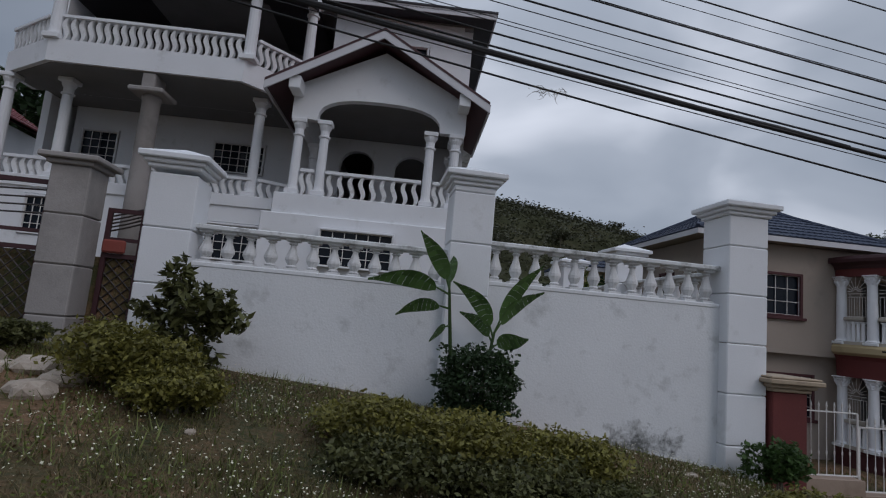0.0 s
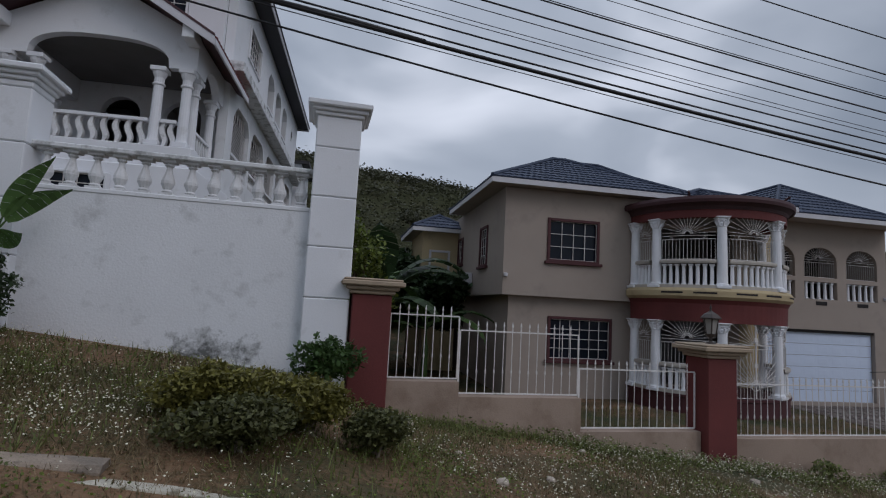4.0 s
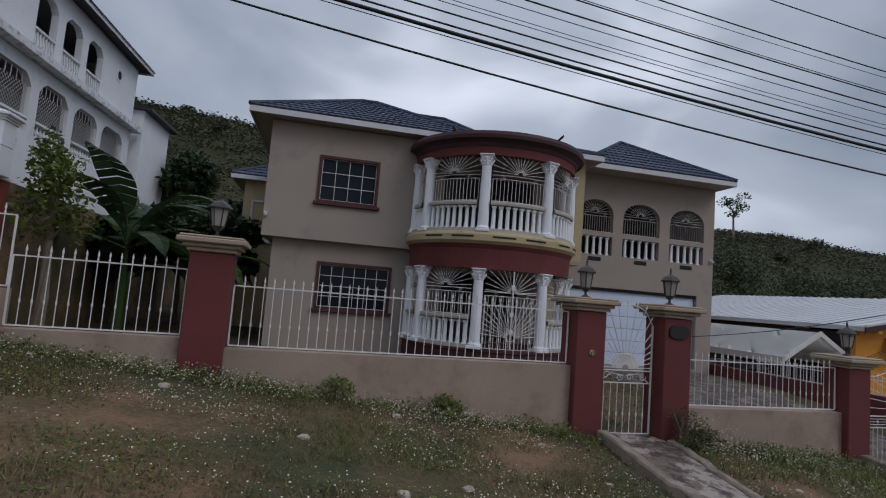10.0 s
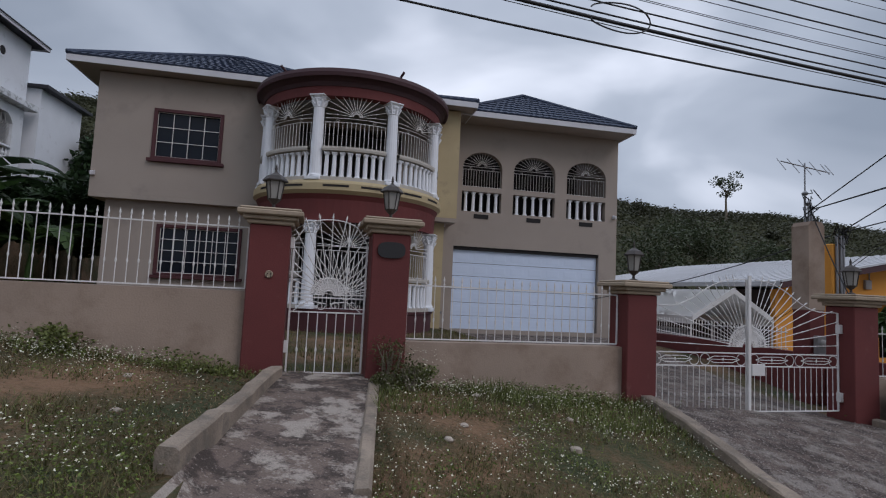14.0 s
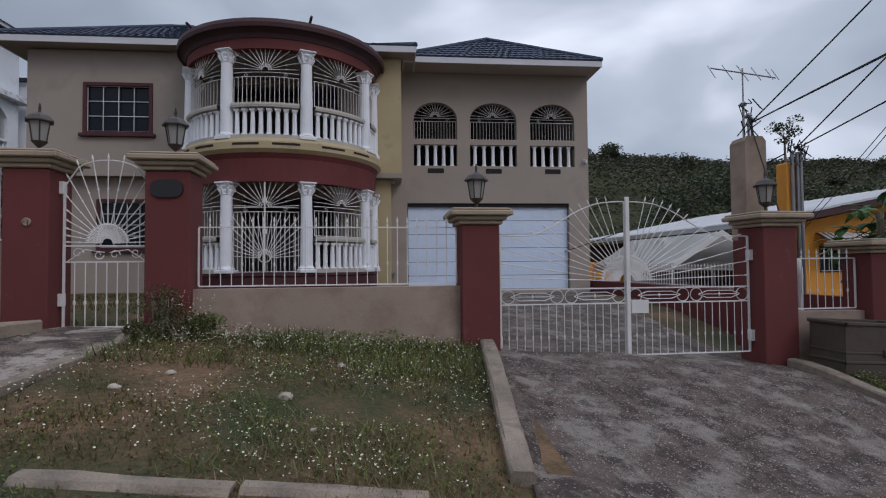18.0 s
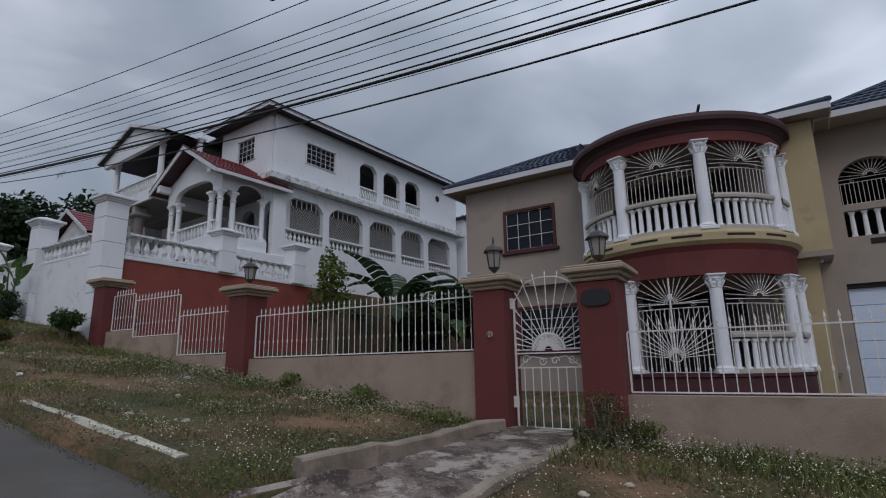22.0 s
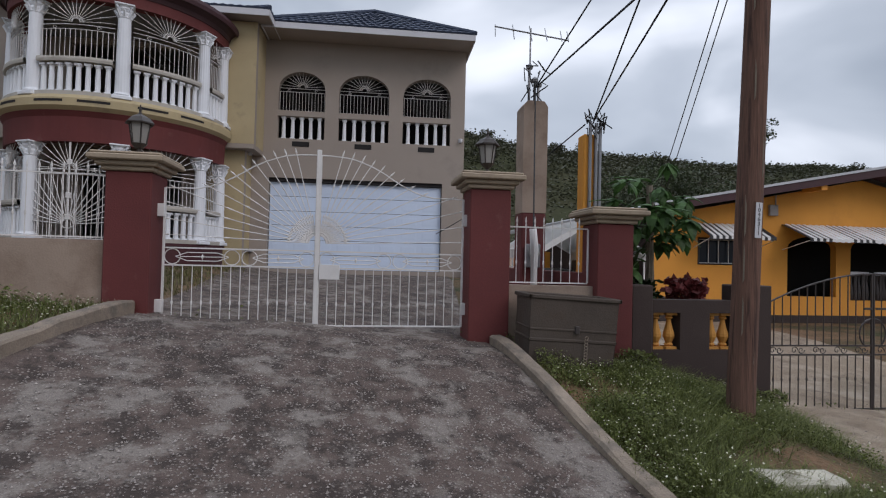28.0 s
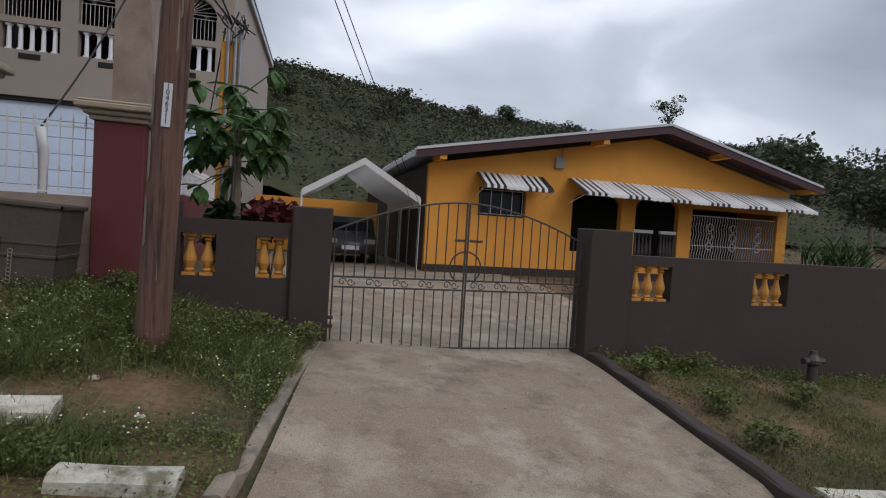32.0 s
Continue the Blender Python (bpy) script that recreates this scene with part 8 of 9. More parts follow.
def leaf_quads(centres, size, elong=1.8, droop=0.25, spread=1.0):
    """Rhombic leaves at the given places, tilted at random."""
    n = len(centres)
    az = prng.uniform(0, 2 * np.pi, n)
    tilt = prng.normal(0, 0.55 * spread, n) - droop
    d = np.stack([np.cos(az) * np.cos(tilt), np.sin(az) * np.cos(tilt), np.sin(tilt)], 1)
    side = np.cross(d, prng.normal(0, 1, (n, 3)) * 0.5 + np.array([0, 0, 1.0]))
    side /= np.linalg.norm(side, axis=1)[:, None] + 1e-9
    s = (size * prng.uniform(0.6, 1.4, n))[:, None]
    a = centres - d * s * 0.5 * elong
    b = centres + side * s * 0.5
    c = centres + d * s * 0.5 * elong
    e = centres - side * s * 0.5
    return np.stack([a, b, c, e], 1).reshape(-1, 3)


def crown_points(n, blobs):
    """Places in the shell of several uneven blobs (x, y, z, rx, ry, rz)."""
    w = np.array([b[3] * b[4] * b[5] for b in blobs]) ** 0.67
    pick = prng.choice(len(blobs), n, p=w / w.sum())
    b = np.array(blobs)[pick]
    d = prng.normal(0, 1, (n, 3))
    d /= np.linalg.norm(d, axis=1)[:, None]
    r = prng.uniform(0.35, 1.0, n) ** 0.45
    lump = 1 + 0.22 * np.sin(d[:, 0] * 7 + pick) * np.sin(d[:, 1] * 6 + 2 * pick) + 0.12 * np.sin(d[:, 2] * 11 + pick)
    return b[:, :3] + d * (r * lump)[:, None] * b[:, 3:]


def shrub(name, label, category, blobs, n, size, mat, stems=5, elong=1.7, group="", stem_mat="bark"):
    t = thing(name, label, category, group)
    base = np.array(blobs)[:, :2].mean(0)
    zb = ground_z(*base) if base[1] < 30 else ground_z(*base)
    for i in range(stems):
        bl = blobs[i % len(blobs)]
        bm = B()
        p = Vector((base[0] + random.uniform(-0.08, 0.08), base[1] + random.uniform(-0.06, 0.06), zb - 0.05))
        q = Vector(bl[:3]) + Vector((random.uniform(-0.4, 0.4) * bl[3], random.uniform(-0.4, 0.4) * bl[4], 0.3 * bl[5]))
        tube(bm, [p, p.lerp(q, 0.5) + Vector((random.uniform(-0.05, 0.05), 0, 0.03)), q], (0.018, 0.006), 5)
        part("stem", bm, M[stem_mat], t)
    part("leaves", quick_mesh("leaves", leaf_quads(crown_points(n, blobs), size, elong), 4, M[mat]), None, t)
    return t


def tree(name, label, x, y, h, r, n, size, mat, lean=0.0, z=None, group="", blobs_n=7, flat=0.7):
    t = thing(name, label, "tree", group)
    z0 = ground_z(x, y) if z is None else z
    rnd = random.Random(int(x * 31 + y * 17))
    bm = B()
    top = Vector((x + lean, y, z0 + h * 0.62))
    tube(bm, [(x, y, z0 - 0.3), (x + lean * 0.2 + 0.05, y, z0 + h * 0.2), (x + lean * 0.6, y + 0.04, z0 + h * 0.42), top], (max(0.08, h * 0.03), max(0.04, h * 0.012)), 8)
    part("trunk", bm, M["bark"], t)
    blobs = []
    for i in range(blobs_n):
        a = 2 * math.pi * i / blobs_n + rnd.uniform(-0.4, 0.4)
        rr = r * rnd.uniform(0.25, 0.75)
        c = (x + lean + rr * math.cos(a), y + rr * math.sin(a), z0 + h * rnd.uniform(0.55, 0.92))
        s = r * rnd.uniform(0.35, 0.6)
        blobs.append((c[0], c[1], c[2], s, s, s * flat))
        bm = B()
        tube(bm, [top - Vector((0, 0, h * 0.15 * rnd.random())), top.lerp(Vector(c), 0.55) + Vector((0, 0, -0.05 * h)), c], (max(0.03, h * 0.011), 0.015), 5)
        part("limb", bm, M["bark"], t)
    part("crown", quick_mesh("crown", leaf_quads(crown_points(n, blobs), size, 1.5), 4, M[mat]), None, t)
    return t


# hedge and shrubs on the verge before the white wall


def gz(x, y, h):
    return ground_z(x, y) + h


def bush_blobs(x, y, r, h, n=5, seed=0):
    rnd = random.Random(seed)
    out = []
    for i in range(n):
        out.append((x + rnd.uniform(-0.5, 0.5) * r, y + rnd.uniform(-0.4, 0.4) * r, gz(x, y, h * rnd.uniform(0.4, 0.68)), r * rnd.uniform(0.45, 0.7), r * rnd.uniform(0.45, 0.65), h * rnd.uniform(0.26, 0.4)))
    return out


for i, (x, y, r, h, mt) in enumerate(((-1.75, 4.5, 0.5, 0.62, "leaf_yellow"), (-1.35, 4.5, 0.45, 0.55, "leaf_yellow"), (-1.1, 4.2, 0.4, 0.36, "leaf_yellow"), (0.45, 4.2, 0.5, 0.46, "leaf_yellow"), (0.95, 4.1, 0.62, 0.5, "leaf_yellow"), (1.55, 4.05, 0.62, 0.5, "leaf_yellow"), (2.08, 4.1, 0.52, 0.54, "leaf_yellow"), (4.15, 4.05, 0.42, 0.5, "leaf_yellow"), (4.6, 4.0, 0.5, 0.54, "leaf_yellow"), (4.95, 4.15, 0.36, 0.5, "leaf_yellow"), (5.48, 4.1, 0.32, 0.42, "leaf_ixora"), (-2.9, 5.2, 0.3, 0.3, "leaf_ixora"), (0.7, 3.7, 0.6, 0.4, "leaf_ixora"), (1.5, 3.65, 0.6, 0.4, "leaf_ixora"), (2.1, 3.65, 0.45, 0.38, "leaf_ixora"), (4.45, 3.62, 0.45, 0.38, "leaf_ixora"))):
    shrub("hedge_bush", "overgrown yellow-green hedge bush on the grass verge" if mt == "leaf_yellow" else "straggly dull green bush on the verge", "bush", bush_blobs(x, y, r, h * 0.95, 8, i), 6000, 0.026, mt, group="hedge bushes")
shrub("corner_bush", "dark green leafy bush at the foot of the pillar", "bush", bush_blobs(5.1, 5.5, 0.42, 0.6, 5, 21), 2600, 0.038, "leaf_mid")
shrub("ixora_shrub", "tall straggly olive-brown shrub growing against the white wall", "shrub", [(-1.45, 5.5, 1.25, 0.36, 0.28, 0.3), (-1.35, 5.45, 1.48, 0.36, 0.28, 0.22), (-1.6, 5.5, 1.72, 0.16, 0.16, 0.24), (-1.05, 5.45, 1.35, 0.2, 0.18, 0.14), (-1.85, 5.5, 1.4, 0.14, 0.14, 0.12), (-1.4, 5.5, 0.95, 0.28, 0.22, 0.18)], 1700, 0.055, "leaf_ixora", 9, 2.2)
shrub("round_topiary", "round clipped dark green bush by the white wall", "bush", [(1.55, 5.45, gz(1.5, 5.5, 0.42), 0.47, 0.42, 0.46), (1.55, 5.45, gz(1.5, 5.5, 0.44), 0.4, 0.38, 0.4)], 7500, 0.03, "leaf_dark", 4)


def big_leaf(bm, base, az, length, width, rise, bend, tear=0.0, seg=9, seed=0, twist=0.0):
    """A long arching blade with a folded midrib; tear cuts ragged gaps along the edges."""
    rnd = random.Random(seed)
    d = Vector((math.cos(az), math.sin(az), 0))
    side = Vector((-math.sin(az), math.cos(az), 0))
    side = side * math.cos(twist) + Vector((-d.x * math.sin(rise), -d.y * math.sin(rise), math.cos(rise))) * math.sin(twist)
    pts = []
    p = Vector(base)
    ang = rise
    for i in range(seg + 1):
        pts.append(p.copy())
        p = p + (d * math.cos(ang) + Vector((0, 0, 1)) * math.sin(ang)) * (length / seg)
        ang -= bend / seg
    prev = None
    for i in range(seg):
        u0, u1 = i / seg, (i + 1) / seg
        w0 = width * math.sin(math.pi * min(1, 0.08 + 0.92 * u0) ** 0.85) if i else width * 0.15
        w1 = width * math.sin(math.pi * min(1, 0.08 + 0.92 * u1) ** 0.85)
        for s in (-1, 1):
            gap = 1 - (tear * rnd.random())
            drop_z = Vector((0, 0, -0.18 * width - rnd.random() * tear * 0.3 * width))
            v = [bm.verts.new(q) for q in (pts[i], pts[i].lerp(pts[i + 1], gap if tear else 1.0), pts[i].lerp(pts[i + 1], gap if tear else 1.0) + side * s * w1 + drop_z, pts[i] + side * s * w0 + drop_z)]
            bm.faces.new(v if s > 0 else v[::-1])
    return pts


def banana(name, label, x, y, h, leaves, length, width, mat="leaf_banana", tear=0.25, z=None, seed=1, spread=(0.5, 1.2), category="banana plant"):
    t = thing(name, label, category)
    z0 = ground_z(x, y) if z is None else z
    rnd = random.Random(seed)
    bm = B()
    tube(bm, [(x, y, z0 - 0.1), (x + 0.03, y, z0 + h * 0.5), (x + 0.02, y, z0 + h)], (0.11 * h / 2, 0.05 * h / 2), 9)
    part("stem", bm, M["leaf_mid"], t)
    for i in range(leaves):
        az = 2 * math.pi * i / leaves * 1.618 + rnd.uniform(-0.3, 0.3)
        ri = rnd.uniform(*spread)
        p0 = Vector((x, y, z0 + h * rnd.uniform(0.8, 1.0)))
        p1 = p0 + Vector((math.cos(az) * math.cos(ri), math.sin(az) * math.cos(ri), math.sin(ri))) * length * 0.25
        bm = B()
        tube(bm, [p0, p1], (0.028, 0.016), 5)
        big_leaf(bm, p1, az, length * rnd.uniform(0.75, 1.1), width * rnd.uniform(0.8, 1.15), ri, rnd.uniform(1.0, 1.9), tear, 10, seed * 100 + i)
        part("leaf", bm, M[mat], t)
    return t


def paddle_plant(x, y, h, lean, blades_at, label):
    """A young banana: an upright stem and stiff paddle leaves (heading, rise in degrees, length, start height)."""
    t = thing("paddle_plant", label, "banana plant", "young banana plants")
    z0 = ground_z(x, y)
    bm = B()
    tube(bm, [(x, y, z0 - 0.05), (x + lean * 0.4, y, z0 + h * 0.5), (x + lean, y, z0 + h)], (0.03, 0.016), 7)
    part("stem", bm, M["leaf_mid"], t)
    for i, (az, rise, ln, u) in enumerate(blades_at):
        a, r = radians(az), radians(rise)
        p0 = Vector((x + lean * u, y, z0 + h * u))
        p1 = p0 + Vector((math.cos(a) * math.cos(r), math.sin(a) * math.cos(r), math.sin(r))) * ln * 0.22
        bm = B()
        tube(bm, [p0, p1], (0.014, 0.009), 5)
        big_leaf(bm, p1, a, ln, 0.095 + 0.02 * (i % 2), r, 0.55 + 0.25 * (i % 3), 0.04, 11, 700 + i, 0.95 if 90 < az < 270 else -0.95)
        part("leaf", bm, M["leaf_banana"], t)
    return t


paddle_plant(1.32, 5.62, 1.4, -0.12, ((205, 66, 0.62, 1.0), (195, 22, 0.8, 0.96), (170, 12, 0.52, 0.85), (80, 60, 0.5, 1.0), (215, -15, 0.28, 0.72)), "young banana plant with stiff paddle leaves by the wall")
paddle_plant(1.62, 5.62, 1.0, 0.12, ((-12, 70, 0.8, 1.0), (12, 58, 0.68, 1.0), (200, 68, 0.7, 0.95), (-30, 30, 0.36, 0.85), (-60, -10, 0.4, 0.8), (150, 60, 0.45, 0.9)), "young banana plant with bright paddle leaves behind the round bush")
banana("banana_plant", "tall banana plant with torn leaves in the garden", 6.9, 15.6, 3.0, 13, 2.5, 0.42, mat="leaf_dark", tear=0.14, seed=5, spread=(0.25, 1.2))
banana("banana_plant", "tall banana plant with torn leaves in the garden", 8.5, 16.6, 2.3, 9, 2.1, 0.36, mat="leaf_mid", tear=0.16, seed=9, spread=(0.25, 1.2))
banana("banana_plant", "banana plant with torn leaves in the garden", 6.4, 17.5, 2.8, 8, 2.0, 0.28, tear=0.3, seed=13, spread=(0.4, 1.2))

# garden trees between the two houses
tree("garden_tree", "small pale-leaved tree beside the red wall", 6.0, 13.2, 5.0, 0.85, 1900, 0.085, "leaf_low", blobs_n=8, flat=1.3)
for i, (x, y, h, r, n) in enumerate(((7.2, 21, 4.5, 2.0, 6000), (9.4, 25.5, 5.0, 2.0, 5000), (6.2, 26, 4.8, 2.0, 5000), (8.2, 30, 5.0, 2.4, 5000), (4.6, 31, 5.0, 2.4, 4000), (11.5, 33, 5.0, 2.6, 4000), (5.8, 19.0, 3.4, 1.3, 3500), (8.7, 18.6, 3.8, 1.4, 5000))):
    tree("garden_tree", "dense dark green garden tree", x, y, h, r, n, 0.2, "leaf_dark", group="garden trees")
for i, (x, y, h, r) in enumerate(((-21, 12, 8.0, 3.4), (-22, 20, 9.5, 4.0), (-14.5, 24, 8, 3.0), (-25, 14, 9, 4))):
    tree("roadside_tree", "dark green tree beyond the white house", x, y, h, r, 5000, 0.26, "leaf_dark", group="far trees", z=1.9)
for i, (x, y, h, r) in enumerate(((46, 18, 5.5, 2.6), (48.5, 22, 6.5, 3.0), (53, 25, 7, 3.2), (47, 28, 6.5, 3.0), (58, 22, 6.5, 3.2), (52, 16, 4.5, 2.4), (41, 34, 7, 3.2), (46, 36, 8, 3.4))):
    tree("roadside_tree", "green tree behind the orange house", x, y, h, r, 4200, 0.15, "leaf_far", group="far trees")

# papaya behind the brown wall
pap = thing("papaya_tree", "papaya tree with lobed leaves over the brown wall", "tree")
px, py = 27.08, 6.9
pz = ground_z(px, py)
bm = B()
tube(bm, [(px, py, pz - 0.1), (px + 0.03, py, pz + 1.2), (px, py, pz + 2.75)], (0.08, 0.05), 9)
part("trunk", bm, M["bark"], pap)
prnd = random.Random(6)
for i in range(36):
    az = i * 2.4
    ri = prnd.uniform(-0.7, 1.0)
    ln = prnd.uniform(0.2, 0.68)
    p0 = Vector((px, py, pz + prnd.uniform(1.8, 2.75)))
    p1 = p0 + Vector((math.cos(az) * math.cos(ri), math.sin(az) * math.cos(ri), math.sin(ri))) * ln
    bm = B()
    tube(bm, [p0, p1], 0.008, 4)
    for k in range(7):
        a2 = az + radians(-105 + 35 * k)
        big_leaf(bm, p1, a2, prnd.uniform(0.22, 0.36), 0.07, prnd.uniform(-0.9, 0.35), prnd.uniform(0.5, 1.4), 0.0, 4, i * 7 + k)
    part("leaf", bm, M["leaf_papaya"], pap)
shrub("red_flower_shrub", "low shrub with dull red leaves behind the wall", "shrub", [(27.55, 6.75, -1.75, 0.3, 0.22, 0.22)], 500, 0.08, "leaf_red" if "leaf_red" in M else M.setdefault("leaf_red", leaf_material("dull_red_leaves", (0.14, 0.03, 0.03), 0.4)) and "leaf_red", 4)
shrub("yard_shrub", "dark potted shrub near the brown gate", "shrub", [(27.0, 7.0, -1.9, 0.3, 0.25, 0.35)], 700, 0.08, "leaf_dark", 4)

# tall grass clump beside the orange house
tg = thing("tall_grass_clump", "tall bright green cane grass clump beside the house", "grass clump")
bm = B()
for i in range(260):
    a = random.uniform(0, 2 * math.pi)
    rr = random.uniform(0, 1.3)
    bx, by = 43.6 + rr * math.cos(a), 12.2 + 0.6 * rr * math.sin(a)
    big_leaf(bm, (bx, by, -3.0 + random.uniform(0, 1.0)), random.uniform(0, 6.28), random.uniform(0.8, 1.5), 0.03, random.uniform(0.9, 1.5), random.uniform(0.6, 2.0), 0.0, 5, i)
part("foliage", bm, M["leaf_mid"], tg)

# hill scrub
def canopy_z(x, y):
    return ground_z(x, y) + 0.75 + 0.7 * noise.noise((x * 0.13, y * 0.13, 7.0)) + 0.35 * noise.noise((x * 0.5, y * 0.5, 3.0))


cxs_n, cys_n = [-150 + 2.0 * i for i in range(196)], [35 + 1.7 * i for i in range(50)]
cv = [(x, y, canopy_z(x, y)) for y in cys_n for x in cxs_n]
cw = len(cxs_n)
cf = [(j * cw + i, j * cw + i + 1, (j + 1) * cw + i + 1, (j + 1) * cw + i) for j in range(len(cys_n) - 1) for i in range(cw - 1)]
M["scrub"] = material("close_scrub_canopy", (0.042, 0.045, 0.021), 0.95, vary=0.3, scale=3, bump=0.3, fine=3.5, spec=0.1, stain=(0.058, 0.054, 0.028), stain_at=(0.48, 0.7), stain_scale=0.15)
tagged(new("hill_canopy", raw("hill_canopy", cv, cf, M["scrub"], True)), "close canopy of dry olive scrub on the hillside", "woods", kind="stuff")
hx = prng.uniform(-140, 230, 26000)
hy = 31 + 88 * prng.uniform(0, 1, 26000) ** 0.85
keep = ~((hx > -14) & (hx < 46) & (hy < 35))
hx, hy = hx[keep], hy[keep]
hz = np.array([canopy_z(a, b) for a, b in zip(hx, hy)])
scale_h = prng.uniform(0.7, 1.2, len(hx))
per = 13
cc = np.repeat(np.stack([hx, hy, hz + 0.12], 1), per, 0) + prng.normal(0, 1, (len(hx) * per, 3)) * np.repeat(scale_h, per)[:, None] * np.array([1.3, 1.3, 0.3])
tagged(new("hill_scrub", quick_mesh("hill_scrub", leaf_quads(cc, 0.12 + 0.003 * cc[:, 1], 1.2, 0.0, 0.28), 4, M["leaf_hill"])), "dry grey-green scrub forest covering the hill", "woods", kind="stuff")
sk = random.Random(8)
for i in range(34):
    x = sk.uniform(-60, 190)
    y = sk.uniform(60, 116)
    h = sk.uniform(2.2, 4.2)
    tree("hill_tree", "dark tree standing among the hill's scrub", x, y, h, h * 0.55, 520, 0.24, "leaf_hill" if i % 5 else "leaf_far", group="skyline trees", blobs_n=7)
tree("hill_tree", "tall lone wispy tree on the hill", 92, 85, 10.5, 2.6, 620, 0.3, "leaf_far", group="skyline trees", blobs_n=8)

# grass on the verge and in the yards
DRIVES = ((15.38, 15.85, 16.62, 17.02), (20.2, 20.7, 25.15, 24.6), (27.5, 28.12, 31.35, 31.65))


# trodden or dug patches of bare soil: centre and half sizes
BARE = ((26.95, 3.75, 0.75, 0.55), (26.2, 3.6, 0.5, 0.3), (19.2, 3.9, 0.8, 0.4), (17.9, 4.4, 0.5, 0.35), (12.6, 3.4, 1.1, 0.35), (10.4, 3.9, 0.9, 0.4), (14.2, 4.4, 0.7, 0.35), (8.2, 3.5, 0.9, 0.3), (-2.3, 3.7, 0.7, 0.8))


def off_drives(x, y):
    """True where a place lies on none of the paths and drives, whose edges slant from road to fence."""
    ok = np.ones(len(x), bool)
    u = np.clip((y - 2.6) / 3.3, 0, 1)
    for a0, a1, b0, b1 in DRIVES:
        ok &= ~((x > a0 + (a1 - a0) * u) & (x < b0 + (b1 - b0) * u) & (y < 6.0))
    for cx, cy, rx, ry in BARE:
        ok &= ((x - cx) / rx) ** 2 + ((y - cy) / ry) ** 2 > prng.uniform(0.15, 1.3, len(x))
    return ok


def blades(n, x0, x1, y0, y1, hmin, hmax, mat, name, label, dry, clump=2.2, lean=0.5, width=0.006, skip=True, thin=(-0.55, 0.35)):
    x = prng.uniform(x0, x1, n)
    y = prng.uniform(y0, y1, n)
    if skip:
        ok = off_drives(x, y)
        x, y = x[ok], y[ok]
    nz = np.array([noise.noise((a * clump * 0.4, b * clump * 0.4, dry)) + 0.5 * noise.noise((a * clump * 2, b * clump * 2, dry + 3)) for a, b in zip(x, y)])
    ok = nz > prng.uniform(*thin, len(x))
    x, y, nz = x[ok], y[ok], nz[ok]
    z = np.array([ground_z(a, b) for a, b in zip(x, y)])
    h = prng.uniform(hmin, hmax, len(x)) * (0.75 + 0.5 * np.clip(nz, -0.4, 0.8))
    az = prng.uniform(0, 2 * np.pi, len(x))
    ln = prng.uniform(0.1, lean, len(x)) * h * 1.6
    w = width * prng.uniform(0.6, 1.5, len(x))
    p = np.stack([x, y, z - 0.01], 1)
    sd = np.stack([-np.sin(az), np.cos(az), np.zeros(len(x))], 1) * w[:, None]
    tip = p + np.stack([np.cos(az) * ln, np.sin(az) * ln, h], 1)
    v = np.stack([p - sd, p + sd, tip], 1).reshape(-1, 3)
    return tagged(new(name, quick_mesh(name, v, 3, M[mat])), label, "grass", kind="stuff")


blades(420000, -3, 36, 2.05, 6.0, 0.02, 0.085, "grass_blade", "verge_grass", "short green grass blades on the road verge", 0.0, clump=1.3, width=0.0042, thin=(-0.22, 0.42), lean=0.9)
blades(240000, -3, 36, 2.05, 6.0, 0.02, 0.08, "grass_dry", "dry_verge_grass", "dry straw-coloured grass on the road verge", 5.0, clump=1.5, width=0.004, lean=1.1, thin=(-0.15, 0.5))
blades(70000, 5.5, 36, 2.6, 6.0, 0.04, 0.13, "weed", "verge_weeds", "tufts of taller green weeds on the verge", 12.0, clump=1.1, width=0.0036, lean=1.5, thin=(0.2, 0.75))
blades(13000, 5.4, 37, 5.55, 6.01, 0.06, 0.2, "weed", "fence_weeds", "taller weeds along the foot of the fence wall", 9.0, width=0.006, lean=0.8)
blades(70000, 24.9, 27.9, 2.8, 6.0, 0.04, 0.2, "weed", "pole_weeds", "rank green weeds round the utility pole", 2.0, clump=1.2, width=0.0042, lean=1.5, thin=(-0.1, 0.35))
blades(14000, -5, 6, 3.0, 5.9, 0.05, 0.2, "weed", "wall_weeds", "rough weeds before the white wall", 3.0, width=0.006, lean=0.8)
blades(6000, 16.9, 21.0, 4.6, 6.0, 0.06, 0.24, "weed", "path_weeds", "weeds between the path and the drive", 7.0, width=0.006, lean=0.8)
blades(30000, 5.4, 20.5, 6.3, 13.8, 0.04, 0.12, "grass_blade", "yard_grass", "lawn grass behind the front fence", 4.0, width=0.01)


def ground_leaves(n, x0, x1, y0, y1, size, height, mat, name, label, seed, thin=(-0.3, 0.4)):
    """Small broad leaves lying or standing low over the verge, in patches."""
    x = prng.uniform(x0, x1, n)
    y = prng.uniform(y0, y1, n)
    ok = off_drives(x, y)
    x, y = x[ok], y[ok]
    nz = np.array([noise.noise((a * 0.9, b * 0.9, seed)) + 0.6 * noise.noise((a * 3.5, b * 3.5, seed + 2)) for a, b in zip(x, y)])
    ok = nz > prng.uniform(*thin, len(x))
    x, y, nz = x[ok], y[ok], nz[ok]
    z = np.array([ground_z(a, b) for a, b in zip(x, y)]) + 0.004 + prng.uniform(0, 1, len(x)) ** 1.6 * height * (0.6 + np.clip(nz, 0, 1))
    return tagged(new(name, quick_mesh(name, leaf_quads(np.stack([x, y, z], 1), size, 1.5, 0.0, 0.8), 4, M[mat])), label, "weeds", kind="stuff")


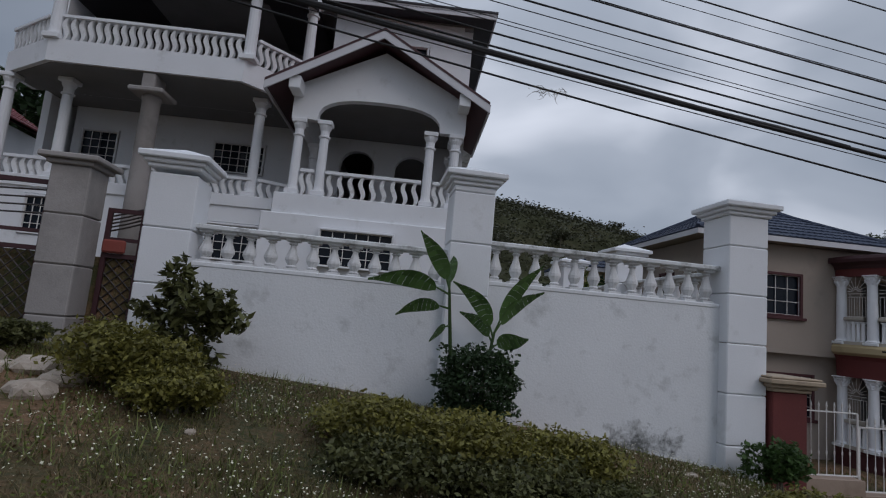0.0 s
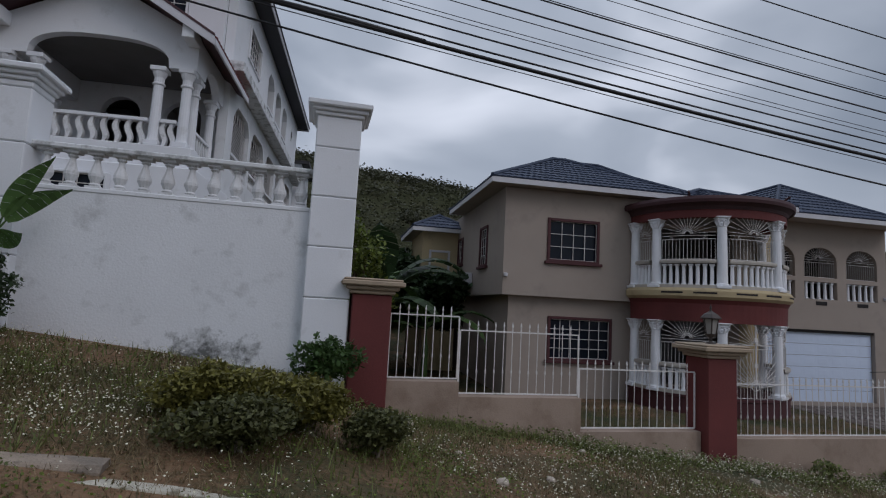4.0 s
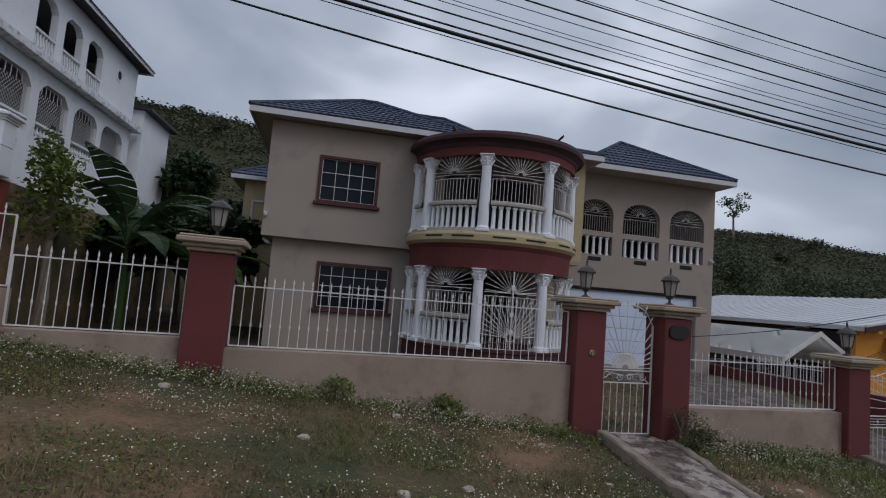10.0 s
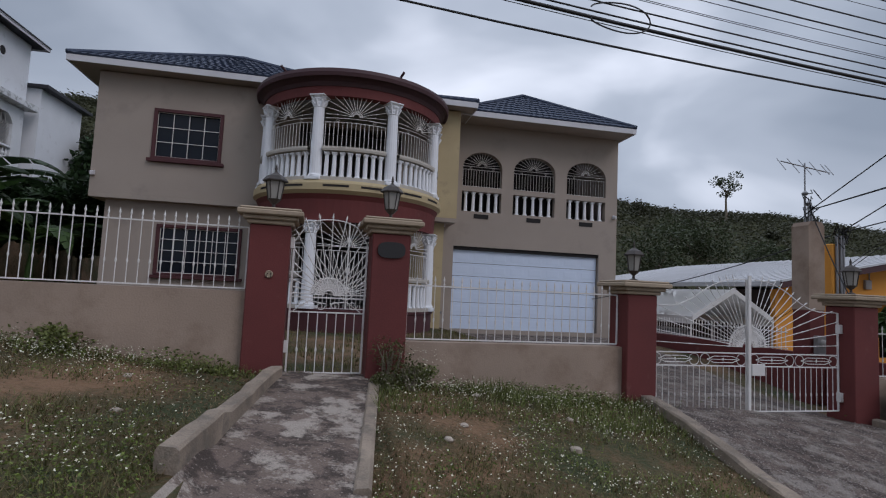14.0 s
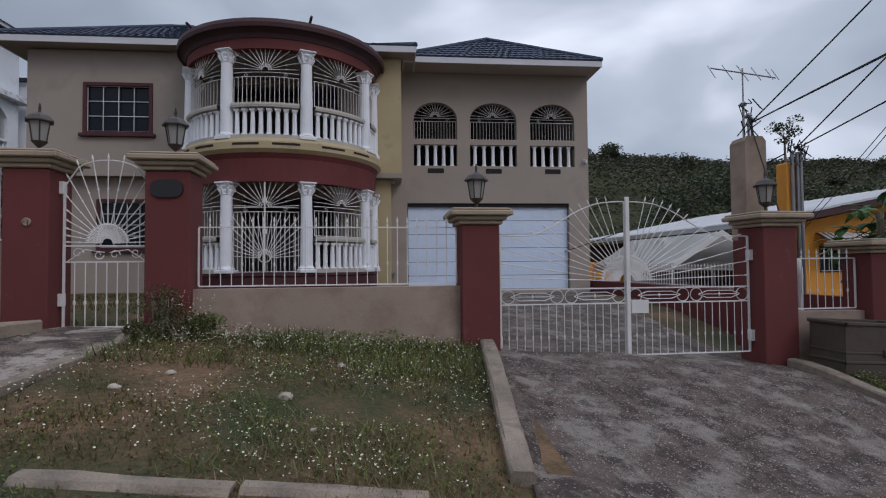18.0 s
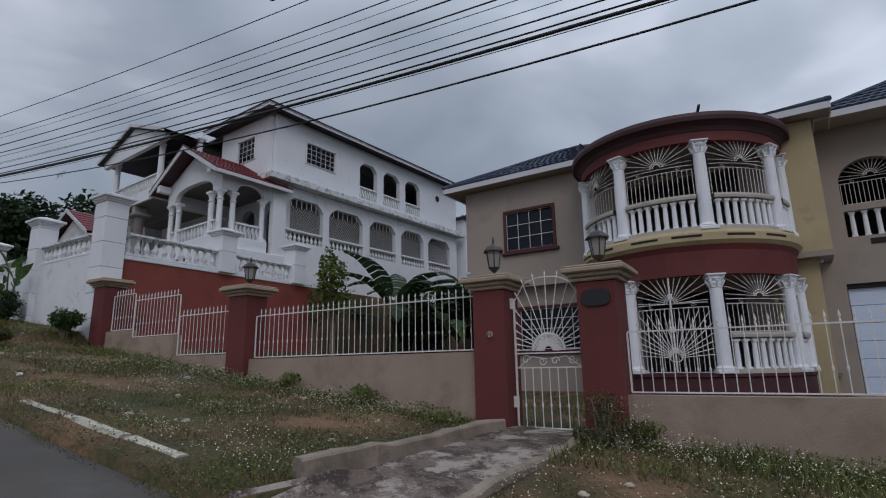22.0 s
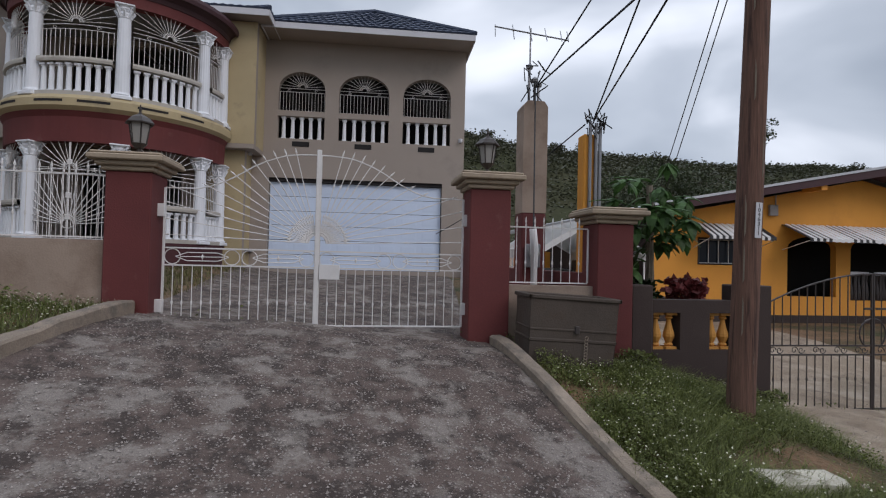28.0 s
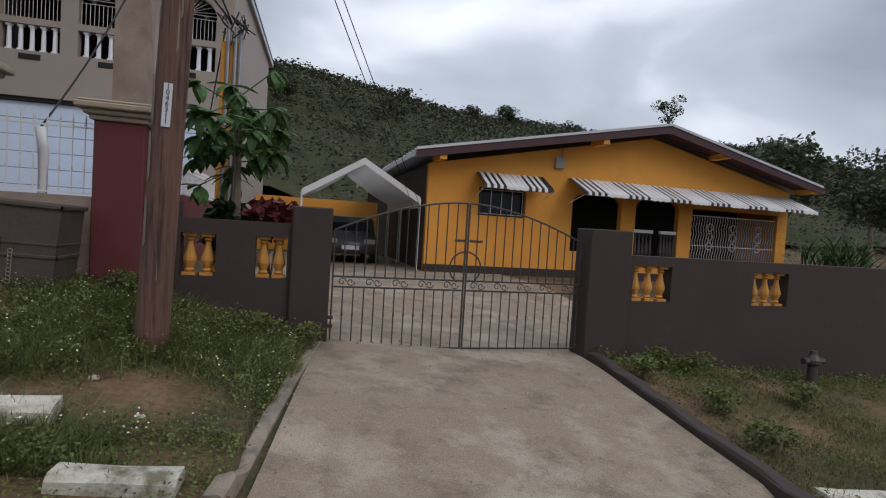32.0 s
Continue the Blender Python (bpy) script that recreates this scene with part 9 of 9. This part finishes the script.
ground_leaves(230000, -3, 36, 2.05, 6.0, 0.015, 0.09, "leaf_low", "creeping_weeds", "low creeping weeds in patches on the verge", 3.0, (-0.1, 0.45))
ground_leaves(60000, -3, 36, 2.05, 6.0, 0.017, 0.02, "leaf_litter", "leaf_litter", "brown dead leaves lying in the grass", 8.0)
ground_leaves(26000, 5.4, 37, 5.4, 6.01, 0.026, 0.2, "weed", "fence_foot_weeds", "leafy weeds along the foot of the fence", 5.0)
ground_leaves(90000, 24.9, 27.9, 2.8, 6.0, 0.016, 0.17, "weed", "pole_foot_weeds", "leafy green weeds round the utility pole", 6.0)

# loose gravel on the drives
gn = 15000
gvx, gvy = prng.uniform(20.75, 25.1, gn), 2.4 + 3.5 * prng.uniform(0, 1, gn) ** 1.3
gp2 = prng.uniform(27.8, 31.2, 900), prng.uniform(2.4, 6.0, 900)
gvx, gvy = np.concatenate([gvx, gp2[0]]), np.concatenate([gvy, gp2[1]])
ok = (gvx < 24.95 - 0.16 * (gvy - 2.6)) | (gvx > 27)
gvx, gvy = gvx[ok], gvy[ok]
gs = 0.003 + 0.01 * prng.uniform(0, 1, len(gvx)) ** 2.5
gc = np.stack([gvx, gvy, np.array([ground_z(a, b) for a, b in zip(gvx, gvy)]) + 0.03 + gs * 0.4], 1)
octa = np.array([(1, 0, 0), (0, 1, 0), (-1, 0, 0), (0, -1, 0), (0, 0, 0.8), (0, 0, -0.6)])
tri_i = np.array([0, 1, 4, 1, 2, 4, 2, 3, 4, 3, 0, 4])
jit = prng.uniform(0.6, 1.3, (len(gc), 6, 3))
gv = (gc[:, None, :] + octa[None] * jit * gs[:, None, None])[:, tri_i, :].reshape(-1, 3)
M["gravel"] = material("pale_drive_gravel", (0.25, 0.22, 0.2), 0.9, vary=0.5, scale=40, bump=0.0, fine=200, island=0.55)
tagged(new("gravel", quick_mesh("gravel", gv, 3, M["gravel"])), "loose pale gravel scattered on the driveways", "gravel", kind="stuff")


def flowers(n, x0, x1, y0, y1, name, seed, hh=(0.03, 0.11)):
    x = prng.uniform(x0, x1, n)
    y = prng.uniform(y0, y1, n)
    ok = off_drives(x, y)
    x, y = x[ok], y[ok]
    nz = np.array([noise.noise((a * 0.8, b * 0.8, seed)) for a, b in zip(x, y)])
    ok = nz > prng.uniform(-0.4, 0.3, len(x))
    x, y = x[ok], y[ok]
    z = np.array([ground_z(a, b) for a, b in zip(x, y)]) + prng.uniform(*hh, len(x))
    c = np.stack([x, y, z], 1)
    return tagged(new(name, quick_mesh(name, leaf_quads(c, 0.014, 1.0, 0.0, 0.6), 4, M["petal"])), "tiny white daisy flowers scattered in the grass", "flowers", kind="stuff")


flowers(26000, -2, 21, 2.7, 6.0, "daisies", 1.0)
flowers(1600, 2.5, 3.9, 3.1, 4.7, "hedge_daisies", 3.0, (0.05, 0.2))
flowers(6000, 8, 21, 5.2, 6.0, "fence_daisies", 4.0, (0.05, 0.17))
flowers(2600, 24.9, 27.9, 3, 6.0, "pole_daisies", 6.0, (0.08, 0.2))
for i, (x, y) in enumerate(((17.5, 5.75), (32.4, 5.7), (32.9, 5.6), (33.6, 4.6), (28.0, 5.6), (27.5, 5.5), (12.2, 5.75), (13.7, 5.8), (31.85, 5.2), (32.1, 4.3), (31.9, 3.5), (25.2, 5.6), (26.3, 5.7))):
    shrub("weed_clump", "leafy weed clump with tiny pale flowers at the wall foot", "weeds", bush_blobs(x, y, 0.26, 0.3, 4, 60 + i), 700, 0.026, "weed", 6, group="weed clumps")
for i, (x, y, r, h) in enumerate(((17.16, 5.7, 0.26, 0.6), (17.35, 5.55, 0.24, 0.36), (17.02, 5.4, 0.18, 0.2))):
    shrub("tall_weed", "straggly brownish green weed beside the gate pillar", "weeds", bush_blobs(x, y, r, h, 6, 90 + i), 650, 0.019, "leaf_ixora", 9, group="tall weeds by the gate")
flowers(500, 16.95, 17.7, 5.2, 5.95, "weed_daisies", 2.0, (0.15, 0.5))
